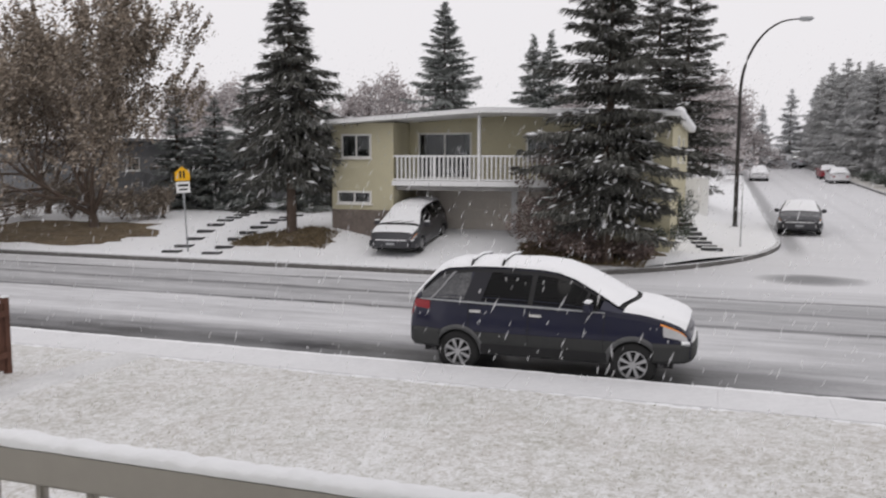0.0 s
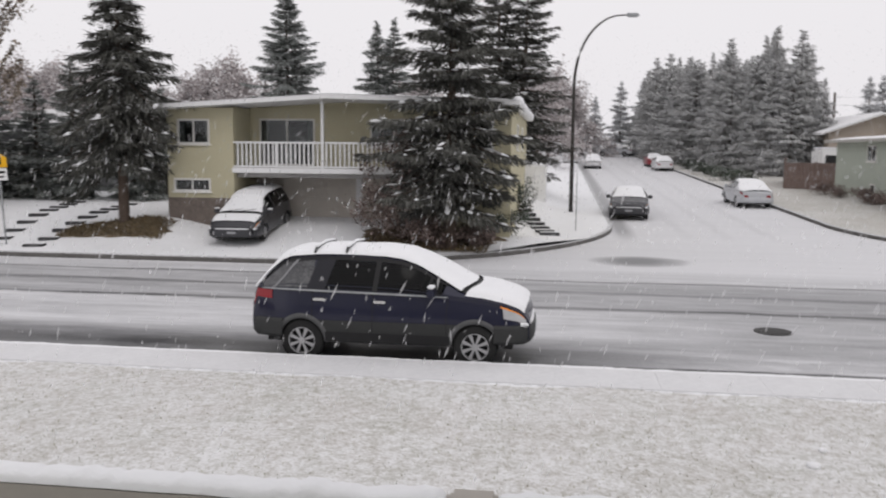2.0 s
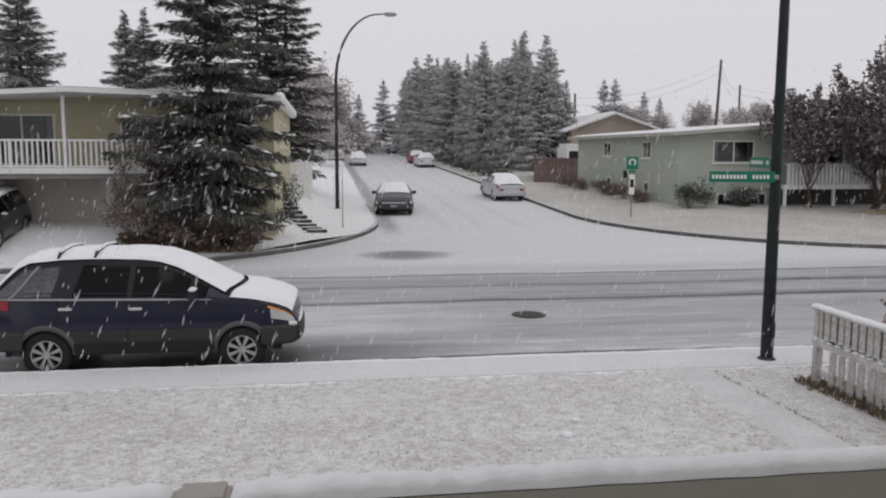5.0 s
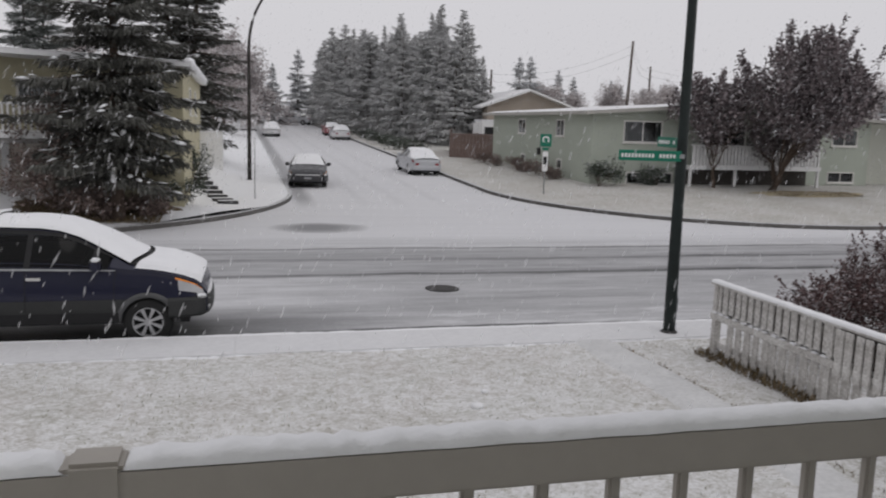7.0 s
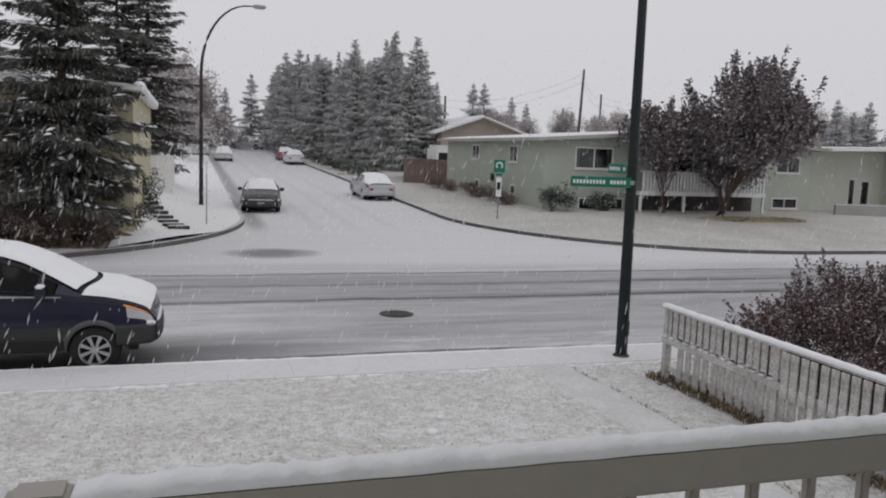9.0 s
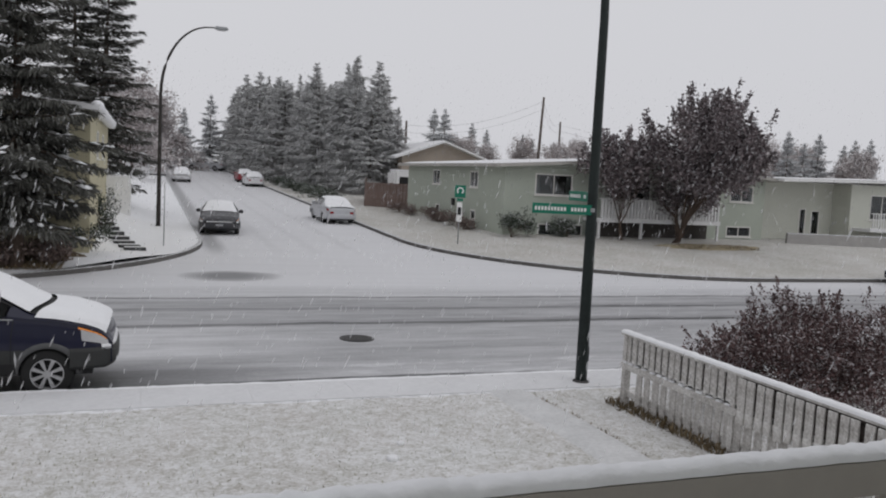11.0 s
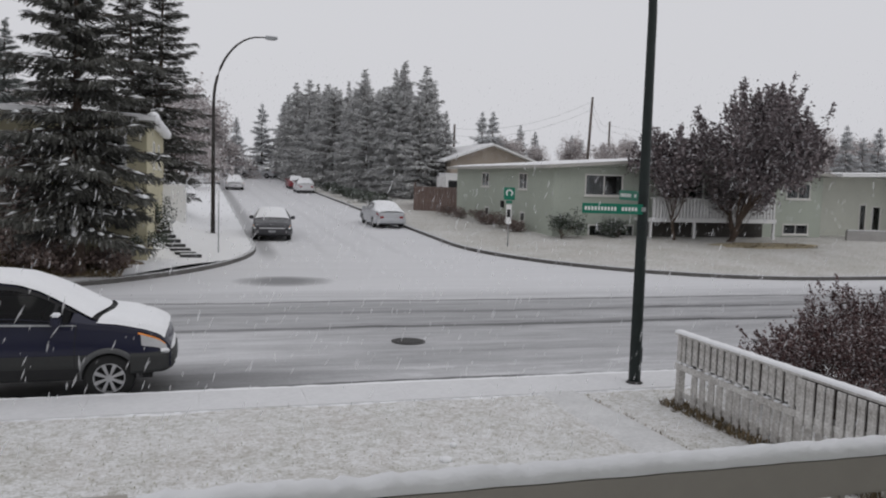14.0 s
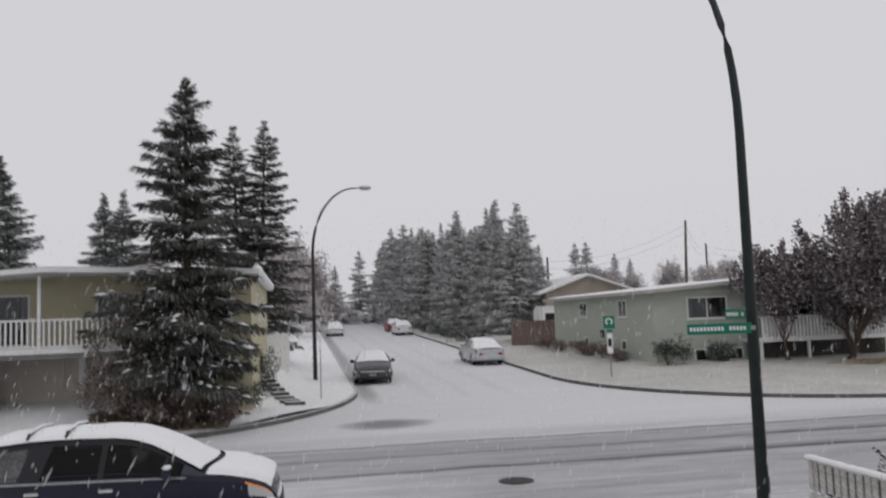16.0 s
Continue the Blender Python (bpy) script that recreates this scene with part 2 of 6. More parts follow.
LAWN = lawn_material()
LAWN_THIN = lawn_material(0.76, 1.24)
ROAD = road_material()
SNOW = mat("fresh_snow", (0.80, 0.805, 0.82), 0.85, 0.03, 2.0, 30.0, 0.35, bump_dist=0.015)
WALKSNOW = mat("trodden_snow", (0.66, 0.66, 0.67), 0.85, 0.07, 1.5, 14.0, 0.3, bump_dist=0.012)
KERB = mat("kerb_concrete", (0.11, 0.105, 0.10), 0.8, 0.25, 2.0, 30.0, 0.3, snow=0.9, snow_lo=0.7, snow_hi=0.9)
CONCRETE = mat("concrete", (0.35, 0.34, 0.33), 0.85, 0.15, 2.0, 30.0, 0.3)
EARTH = mat("dead_grass_earth", (0.135, 0.10, 0.06), 0.95, 0.4, 2.0, 18.0, 0.8, bump_dist=0.05, snow=0.36)
STONE = mat("stepping_stone", (0.05, 0.05, 0.052), 0.8, 0.3, 3.0, 20.0, 0.4)
YELLOW_WALL = mat("yellow_stucco", (0.475, 0.44, 0.31), 0.9, 0.06, 0.7, 40.0, 0.3)
GREEN_WALL = mat("green_stucco", (0.40, 0.432, 0.375), 0.9, 0.06, 0.7, 40.0, 0.3)
PALE_WALL = mat("pale_stucco", (0.55, 0.56, 0.50), 0.9, 0.06, 0.7, 40.0, 0.3)
GREY_WALL = mat("blue_grey_siding", (0.15, 0.153, 0.158), 0.85, 0.1, 0.7, 40.0, 0.3)
BROWN_WALL = mat("brown_stucco", (0.34, 0.295, 0.25), 0.9, 0.1, 0.7, 40.0, 0.3)
BRICK = mat("dark_brick", (0.15, 0.125, 0.11), 0.9, 0.25, 2.0, 12.0, 0.4)
GARAGE = mat("garage_panel", (0.55, 0.51, 0.46), 0.75, 0.08, 0.8, 30.0, 0.2)
WHITE = mat("white_paint", (0.74, 0.74, 0.74), 0.55, 0.06, 1.5, 30.0, 0.15)
FRAME = mat("weathered_window_paint", (0.68, 0.67, 0.64), 0.6, 0.08, 2.0, 30.0, 0.15)
FASCIA = mat("dull_grey_fascia_paint", (0.40, 0.385, 0.36), 0.7, 0.12, 2.0, 30.0, 0.2)
FENCE_WHITE = mat("peeling_white_paint", (0.74, 0.73, 0.71), 0.75, 0.3, 4.0, 30.0, 0.5, col2=(0.30, 0.28, 0.26))
FENCE_BROWN = mat("brown_stained_wood", (0.10, 0.045, 0.03), 0.7, 0.3, 3.0, 40.0, 0.4)
FENCE_RED = mat("red_brown_fence_wood", (0.165, 0.12, 0.105), 0.85, 0.3, 3.0, 30.0, 0.4)
RAIL = mat("beige_vinyl_paint", (0.36, 0.335, 0.30), 0.5, 0.04, 1.0, 25.0, 0.1)
POLE = mat("dark_green_pole_paint", (0.012, 0.018, 0.017), 0.5, 0.4, 4.0, 40.0, 0.3)
POLE2 = mat("bronze_pole_paint", (0.03, 0.026, 0.024), 0.5, 0.3, 4.0, 40.0, 0.2)
WOODPOLE = mat("weathered_pole_wood", (0.12, 0.10, 0.09), 0.9, 0.3, 2.0, 20.0, 0.4)
SIGN_GREEN = mat("green_sign_face", (0.01, 0.16, 0.10), 0.45, 0.08, 3.0, 30.0, 0.05)
SIGN_YELLOW = mat("yellow_sign_face", (0.75, 0.40, 0.01), 0.45, 0.05, 3.0, 30.0, 0.05)
SIGN_WHITE = mat("white_sign_face", (0.75, 0.75, 0.74), 0.45, 0.04, 3.0, 30.0, 0.05)
STEEL = mat("galvanised_steel", (0.35, 0.36, 0.37), 0.45, 0.15, 4.0, 30.0, 0.1, metal=0.8)
IRON = mat("cast_iron", (0.045, 0.043, 0.042), 0.6, 0.3, 6.0, 40.0, 0.5)
GLASS = glass("window_glass")
CARGLASS = glass("tinted_car_glass", (0.022, 0.024, 0.028))
CURTAIN = mat("pale_curtain", (0.22, 0.21, 0.19), 0.9, 0.1, 3.0, 20.0, 0.2)
# dark colour of the boards that stand for shade indoors and under the balcony
SHADE_PANEL = mat("shade_panel", (0.06, 0.055, 0.05), 0.9, 0.2, 1.0, 10.0, 0.0)
BARK = mat("bark", (0.10, 0.075, 0.06), 0.95, 0.3, 3.0, 25.0, 0.8, bump_dist=0.03)
NEEDLE = mat("spruce_needles", (0.088, 0.088, 0.078), 0.8, 0.3, 0.8, 6.0, 0.0, snow=0.46, island=0.35, snow_lo=0.6, snow_hi=0.9)
# needles paled to stand for haze over distance; snow lies on top as well
NEEDLE_HAZED = mat("haze_pale_snowy_needles", (0.48, 0.48, 0.475), 0.8, 0.25, 0.5, 5.0, 0.0, snow=0.6, island=0.45, snow_lo=0.2, snow_hi=0.8)
# between near and hazed needles: part of the haze is in this colour
NEEDLE_MID_HAZE = mat("grey_green_hazed_needles", (0.20, 0.215, 0.205), 0.8, 0.25, 0.5, 5.0, 0.0, snow=0.42, island=0.4, snow_lo=0.3, snow_hi=0.85)
# palest needles for the farthest trees: haze put into the base colour
NEEDLE_FAR = mat("far_haze_pale_conifer_needles", (0.50, 0.51, 0.52), 0.85, 0.15, 0.4, 4.0, 0.0, snow=0.7, island=0.3, snow_lo=0.1, snow_hi=0.7)
LEAF_BROWN = mat("wilting_brown_green_leaves", (0.235, 0.195, 0.155), 0.75, 0.35, 0.6, 5.0, 0.0, snow=0.45, island=0.5, snow_lo=0.3, snow_hi=0.9)
LEAF_PURPLE = mat("dark_purple_leaves", (0.165, 0.138, 0.142), 0.7, 0.3, 0.6, 5.0, 0.0, snow=0.68, island=0.5, snow_lo=0.3, snow_hi=0.9)
LEAF_RED = mat("red_brown_hedge_leaves", (0.115, 0.072, 0.07), 0.75, 0.35, 1.0, 9.0, 0.0, snow=0.62, island=0.5, snow_lo=0.25, snow_hi=0.8)
LEAF_PLUM = mat("plum_shrub_leaves", (0.19, 0.145, 0.13), 0.8, 0.3, 1.0, 6.0, 0.0, snow=0.4, island=0.5, snow_lo=0.3, snow_hi=0.9)
LEAF_GREEN = mat("dark_green_shrub_leaves", (0.05, 0.065, 0.045), 0.7, 0.3, 1.0, 8.0, 0.0, snow=0.7, island=0.5, snow_lo=0.3, snow_hi=0.8)
# twigs lightened in colour to stand for haze behind the houses
LEAF_FAR = mat("far_haze_pale_twigs", (0.43, 0.39, 0.385), 0.9, 0.2, 0.3, 3.0, 0.0, snow=0.8, island=0.3, snow_lo=0.2, snow_hi=0.8)
ROOFSNOW = mat("roof_snow", (0.78, 0.78, 0.79), 0.9, 0.05, 0.8, 12.0, 0.3, bump_dist=0.03)
FLAKE = mat("snowflake", (0.85, 0.85, 0.87), 0.9, 0.02, 1.0, 5.0, 0.0)
FLAKE.node_tree.nodes["Principled BSDF"].inputs["Alpha"].default_value = 0.31
RUBBER = mat("tyre_rubber", (0.018, 0.018, 0.018), 0.85, 0.2, 6.0, 40.0, 0.2)
ALLOY = mat("alloy_wheel", (0.42, 0.42, 0.43), 0.4, 0.1, 6.0, 40.0, 0.1, metal=0.6)
TRIM = mat("black_plastic", (0.016, 0.016, 0.017), 0.6, 0.2, 4.0, 40.0, 0.1)
CHROME = mat("chrome", (0.7, 0.7, 0.7), 0.15, 0.03, 4.0, 30.0, 0.0, metal=1.0)
RED_LENS = mat("red_lamp_lens", (0.24, 0.008, 0.014), 0.12, 0.08, 6.0, 30.0, 0.0, spec=0.5)
AMBER_LENS = mat("amber_lamp_lens", (0.85, 0.28, 0.03), 0.2, 0.05, 6.0, 30.0, 0.0, spec=0.5)
CLEAR_LENS = mat("clear_lamp_lens", (0.42, 0.42, 0.43), 0.12, 0.08, 9.0, 60.0, 0.1, spec=0.6)


def paint(name, col, rough=0.3):
    m = mat(name, col, rough, 0.06, 2.0, 25.0, 0.02, spec=0.3)
    m.node_tree.nodes["Principled BSDF"].inputs["Coat Weight"].default_value = 0.2
    m.node_tree.nodes["Principled BSDF"].inputs["Coat Roughness"].default_value = 0.12
    return m


NAVY = paint("navy_car_paint", (0.008, 0.009, 0.028))
NAVY.node_tree.nodes["Principled BSDF"].inputs["Coat Weight"].default_value = 0.55
CLADDING = mat("grey_car_cladding", (0.033, 0.034, 0.034), 0.55, 0.1, 3.0, 30.0, 0.1)
CAR_DARK = paint("charcoal_car_paint", (0.045, 0.045, 0.05))
CAR_SILVER = paint("silver_car_paint", (0.45, 0.46, 0.48))
CAR_WHITE = paint("white_car_paint", (0.65, 0.65, 0.66))
CAR_RED = paint("red_car_paint", (0.25, 0.03, 0.04))
CAR_GREY = paint("grey_car_paint", (0.22, 0.22, 0.23))

# ---- building blocks ----


def thing(name, label, category, at=None, group="", kind=""):
    ob = new(name)
    ob.empty_display_size = 0.2
    if at is not None:
        ob.matrix_basis = at
    return tagged(ob, label, category, group, kind)


def meshed(name, verts, faces, material, parent=None, label="", smooth=False):
    me = bpy.data.meshes.new(name)
    me.from_pydata([tuple(map(float, v)) for v in verts], [], [tuple(map(int, f)) for f in faces])
    me.materials.append(material)
    if smooth:
        me.polygons.foreach_set("use_smooth", [True] * len(me.polygons))
    me.update()
    ob = new(name, me)
    if parent is not None:
        ob.parent = parent
    if label:
        ob["label"] = label
    return ob


def part(name, bm, material, parent=None, label="", smooth=False):
    me = bpy.data.meshes.new(name)
    bm.to_mesh(me)
    bm.free()
    me.materials.append(material)
    if smooth:
        me.polygons.foreach_set("use_smooth", [True] * len(me.polygons))
    ob = new(name, me)
    if parent is not None:
        ob.parent = parent
    if label:
        ob["label"] = label
    return ob


def box(bm, x0, x1, y0, y1, z0, z1, bevel=0.0):
    r = bmesh.ops.create_cube(bm, size=1)
    vs = r["verts"]
    for v in vs:
        v.co = Vector(((x0 + x1) / 2 + v.co.x * (x1 - x0), (y0 + y1) / 2 + v.co.y * (y1 - y0), (z0 + z1) / 2 + v.co.z * (z1 - z0)))
    if bevel:
        es = {e for v in vs for e in v.link_edges}
        bmesh.ops.bevel(bm, geom=list(es), offset=bevel, segments=2, affect="EDGES")
    return bm


def boxed(name, dims, material, parent=None, label="", bevel=0.0):
    return part(name, box(bmesh.new(), *dims, bevel), material, parent, label)


def tube_data(pts, radii, n=8, caps=True):
    """A tapered tube along pts."""
    verts, faces = [], []
    pts = [Vector(p) for p in pts]
    for i, p in enumerate(pts):
        d = (pts[min(i + 1, len(pts) - 1)] - pts[max(i - 1, 0)]).normalized()
        a = d.orthogonal().normalized() if abs(d.z) > 0.95 else d.cross(Vector((0, 0, 1))).normalized()
        b = d.cross(a)
        for k in range(n):
            w = 2 * math.pi * k / n
            verts.append(p + (a * math.cos(w) + b * math.sin(w)) * radii[i])
    for i in range(len(pts) - 1):
        for k in range(n):
            faces.append((i * n + k, i * n + (k + 1) % n, (i + 1) * n + (k + 1) % n, (i + 1) * n + k))
    if caps:
        faces.append(tuple(range(n))[::-1])
        faces.append(tuple((len(pts) - 1) * n + k for k in range(n)))
    return verts, faces


def tube(name, pts, radii, material, parent=None, label="", n=10):
    v, f = tube_data(pts, radii, n)
    return meshed(name, v, f, material, parent, label, smooth=True)


def merge(parts):
    verts, faces = [], []
    for v, f in parts:
        o = len(verts)
        verts += list(v)
        faces += [tuple(i + o for i in q) for q in f]
    return verts, faces


def sstep(a, b, x):
    u = min(1.0, max(0.0, (x - a) / (b - a)))
    return u * u * (3 - 2 * u)


# ---- the lie of the land ----
KERB_NEAR = 12.93


def road_z(x, y):
    u = min(y, 190.0) - 24.0
    return 0.028 * max(0.0, u)


def kerb_left(x):
    """The far kerb of the main road up to the side street's mouth."""
    return 24.1 if x < -9 else 35.4 - math.sqrt(max(0.0, 11.3 ** 2 - (x + 9) ** 2))


def kerb_right(x):
    return 25.6 if x > 22.8 else 37.1 - math.sqrt(max(0.0, 11.5 ** 2 - (22.8 - x) ** 2))


def inland_left(x, y):
    """Metres from the kerb into the left-hand block."""
    if x > -9 and y < 35.4:
        return 11.3 - math.hypot(x + 9, y - 35.4)
    return min(y - 24.1, 2.3 - x)


def inland_right(x, y):
    if x < 22.8 and y < 37.1:
        return 11.5 - math.hypot(22.8 - x, y - 37.1)
    return min(y - 25.6, x - 11.3)


def land_z(x, y):
    if y <= KERB_NEAR + 0.01:
        return 0.15 + 0.06 * sstep(11.9, 9.0, y)
    if x < 6:
        d = inland_left(x, y)
        z = road_z(x, y) + 0.15 + 0.55 * sstep(1.4, 7.0, d)
        z += 0.42 * sstep(30.5, 37.0, y) * sstep(0.6, -1.6, x) * sstep(-8.0, -4.0, x)
        z += 0.28 * math.exp(-((x + 15.3) ** 2 / 5.0 + (y - 27.8) ** 2 / 2.2))
        z += 0.34 * math.exp(-((x + 14.0) ** 2 / 2.2 + (y - 28.3) ** 2 / 1.6))
        z += 0.30 * math.exp(-((x + 3.0) ** 2 / 9.0 + (y - 28.8) ** 2 / 2.5))
        return z
    d = inland_right(x, y)
    return road_z(x, y) + 0.15 + 0.28 * sstep(1.4, 8.0, d)


def field(name, xs, rows, fn, material):
    """A grid of ground: a column of points for each x, by fn(x, row)."""
    verts, faces = [], []
    for x in xs:
        for r in rows:
            verts.append(fn(x, r))
    n = len(rows)
    for i in range(len(xs) - 1):
        for j in range(n - 1):
            a = i * n + j
            faces.append((a, a + n, a + n + 1, a + 1))
    return meshed(name, verts, faces, material, smooth=True)


def spread(a, b, n, power=1.0):
    return [a + (b - a) * (i / n) ** power for i in range(n + 1)]


tagged(field("ground", spread(-1500, 1500, 12), spread(-1500, 1500, 12), lambda x, y: (x, y, -0.6), SNOW), "snow-covered ground reaching to the horizon", "ground", kind="structure")

road_x = spread(-150, -12, 14) + spread(-10, 30, 40) + spread(36, 160, 14)
road = field("road", road_x, spread(12.0, 24.0, 12) + spread(25.0, 60.0, 30) + spread(65, 230, 20), lambda x, y: (x, y, road_z(x, y) if -14 < x < 34 or y < 26 else -0.5), ROAD)
tagged(road, "asphalt street under slush with dark tyre tracks", "road", kind="structure")

ks = [0, 0.02, 0.05, 0.1, 0.16, 0.23, 0.3, 0.4, 0.5, 0.6, 0.72, 0.85, 1.0, 1.3, 1.7, 2.2, 3, 4, 5.5, 7.5, 10, 14, 20, 30, 45, 70, 110, 170]


def block(name, xs, kerb, material):
    def fn(x, r):
        y0 = kerb(x)
        y = y0 + 0.14 + r * 1.6
        return (x, y, land_z(x, y))
    return field(name, xs, ks, fn, material)


arc_l = [-9 + 11.16 * math.sin(radians(a)) for a in range(3, 91, 3)]
arc_r = [22.8 - 11.36 * math.sin(radians(a)) for a in range(90, 2, -3)]
left_block = block("lawn_west", spread(-150, -30, 8) + spread(-28, -9, 38) + arc_l, kerb_left, SNOW)
tagged(left_block, "snow-covered front yards rising behind the sidewalk", "lawn", kind="structure")
right_block = block("lawn_east", arc_r + spread(22.9, 45, 30) + spread(48, 160, 10), kerb_right, LAWN_THIN)
tagged(right_block, "corner lawn thinly covered with fresh snow", "lawn", kind="structure")
near = field("lawn_near", spread(-60, -12, 10) + spread(-11, 12, 46) + spread(14, 60, 10), spread(-14, 0, 5) + spread(0.5, 11.9, 36), lambda x, y: (x, y, land_z(x, y) + 0.02 * noise.noise((x * 0.6, y * 0.6, 3.0))), LAWN)
tagged(near, "front lawn with grass showing through thin snow", "lawn", kind="structure")


def kerb_line(name, pts, zs, width, label):
    """A kerb swept along pts with a rounded top edge; its face stands to the right of the way."""
    prof = [(0.0, -0.3), (0.0, 0.11), (0.015, 0.14), (0.05, 0.155), (width, 0.16), (width, -0.3)]
    verts, faces = [], []
    for i, (x, y) in enumerate(pts):
        a, b = pts[max(0, i - 1)], pts[min(len(pts) - 1, i + 1)]
        d = Vector((b[0] - a[0], b[1] - a[1])).normalized()
        nx, ny = -d.y, d.x
        for u, z in prof:
            verts.append((x + nx * u, y + ny * u, zs[i] + z))
    m = len(prof)
    for i in range(len(pts) - 1):
        for k in range(m - 1):
            faces.append((i * m + k, (i + 1) * m + k, (i + 1) * m + k + 1, i * m + k + 1))
    return tagged(meshed(name, verts, faces, KERB), label, "kerb", kind="structure")


kl = [(x, 24.1) for x in spread(-150, -10, 60)] + [(-9 + 11.3 * math.sin(radians(a)), 35.4 - 11.3 * math.cos(radians(a))) for a in range(0, 91, 3)] + [(2.3, y) for y in spread(37, 200, 50)]
kerb_line("kerb_west", kl, [road_z(*p) for p in kl], 0.16, "dark wet concrete kerb topped with snow")
kr = [(11.3, y) for y in spread(200, 38, 50)] + [(22.8 - 11.5 * math.cos(radians(a)), 37.1 - 11.5 * math.sin(radians(a))) for a in range(0, 91, 3)] + [(x, 25.6) for x in spread(24, 160, 60)]
kerb_line("kerb_east", kr, [road_z(*p) for p in kr], 0.16, "dark wet concrete kerb topped with snow")
kn = [(x, KERB_NEAR + 0.012 * noise.noise((x, 0, 0))) for x in spread(60, -60, 200)]
kerb_line("kerb_near", kn, [0] * len(kn), 0.14, "concrete kerb edged with snow")


def snow_lip(name, label, x0, x1, y, z, seed, tall):
    """A ragged low ridge of snow along a kerb's edge."""
    vs, fs = [], []
    n, k = 700, 6
    for i in range(n + 1):
        x = x0 + (x1 - x0) * i / n
        w = 0.10 + 0.05 * noise.noise((x * 1.1, seed, 0)) + 0.03 * noise.noise((x * 5, seed, 1))
        h = tall + 0.4 * tall * noise.noise((x * 2.1, seed, 2)) + 0.012 * noise.noise((x * 9, seed, 3))
        e = 0.03 * noise.noise((x * 3.3, seed, 4)) + 0.03 * noise.noise((x * 0.8, seed, 5))
        for j in range(k + 1):
            a = math.pi * j / k
            vs.append((x, y + e - math.cos(a) * w, z - 0.012 + h * math.sin(a)))
    for i in range(n):
        for j in range(k):
            a = i * (k + 1) + j
            fs.append((a, a + k + 1, a + k + 2, a + 1))
    tagged(meshed(name, vs, fs, SNOW, smooth=True), label, "snow ridge", kind="structure")


snow_lip("snow_ridge_kerb", "ragged ridge of snow along the kerb", -30, 30, 12.85, 0.158, 3.0, 0.028)
snow_lip("snow_ridge_lawn", "low ridge of snow between sidewalk and lawn", -30, 30, 11.82, 0.160, 8.0, 0.008)


def slab_row():
    """The sidewalk along the near kerb, slab by slab with open joints."""
    walkway = tagged(field("pavement", spread(-60, 60, 60), [11.75, 12.0, 12.4, 12.8], lambda x, y: (x, y, 0.155), WALKSNOW), "snow-covered concrete sidewalk along the kerb", "sidewalk", kind="structure")
    me = None
    for i in range(24):
        x = -18.0 + i * 1.5
        if me is None:
            bm = box(bmesh.new(), 0.0012, 1.4988, 11.8, 12.79, 0.14, 0.172, 0.0015)
            ob = part("slab", bm, WALKSNOW, walkway)
            me = ob.data
        else:
            ob = new("slab", me)
            ob.parent = walkway
        ob.location.x = x


slab_row()
PATHSNOW = mat("trodden_path_snow", (0.6, 0.6, 0.6), 0.9, 0.12, 2.0, 16.0, 0.4, bump_dist=0.015)
for name, x0, x1, y0, y1 in (("path_east", 5.0, 5.74, 3.0, 11.8), ("path_west", -10.0, -9.2, 3.0, 11.8)):
    tagged(field(name, spread(x0, x1, 6), spread(y0, y1, 30), lambda x, y: (x + 0.12 * noise.noise((x, y * 0.8, 1)), y, land_z(x, y) + (0.035 if x0 + 0.08 < x < x1 - 0.08 else -0.03)), PATHSNOW), "snow-covered garden path across the lawn", "path", kind="structure")

# ---- plants ----


def blades(rng, base, direction, length, width, tip=0.25, tilt=0.5):
    """Quads for needles or leaves: arrays of base points, directions, lengths and widths."""
    n = len(base)
    d = direction / np.linalg.norm(direction, axis=1, keepdims=True)
    up = np.array([0, 0, 1.0]) + rng.normal(0, tilt, (n, 3))
    side = np.cross(d, up)
    side /= np.linalg.norm(side, axis=1, keepdims=True) + 1e-9
    w = width[:, None] * 0.5
    end = base + d * length[:, None]
    v = np.stack([base - side * w * 0.6, base + side * w * 0.6, end + side * w * tip, end - side * w * tip], 1)
    mid = base + d * length[:, None] * 0.45
    v = np.stack([base, mid + side * w, end, mid - side * w], 1) if tip == 0 else v
    return v.reshape(-1, 3)


def quads(name, v, material, parent, label=""):
    n = len(v) // 4
    me = bpy.data.meshes.new(name)
    me.vertices.add(n * 4)
    me.vertices.foreach_set("co", np.asarray(v, dtype=np.float32).ravel())
    me.loops.add(n * 4)
    me.loops.foreach_set("vertex_index", np.arange(n * 4, dtype=np.int32))
    me.polygons.add(n)
    me.polygons.foreach_set("loop_start", np.arange(0, n * 4, 4, dtype=np.int32))
    me.materials.append(material)
    me.update(calc_edges=True)
    me.validate()
    ob = new(name, me)
    if parent is not None:
        ob.parent = parent
    if label:
        ob["label"] = label
    return ob


BLOB = [(1, 0, 0), (0.3, 0.9, 0), (-0.8, 0.6, 0), (-0.8, -0.6, 0), (0.3, -0.9, 0), (0, 0, 1), (0, 0, -0.5)]
BLOB_F = [(0, 1, 5), (1, 2, 5), (2, 3, 5), (3, 4, 5), (4, 0, 5), (1, 0, 6), (2, 1, 6), (3, 2, 6), (4, 3, 6), (0, 4, 6)]


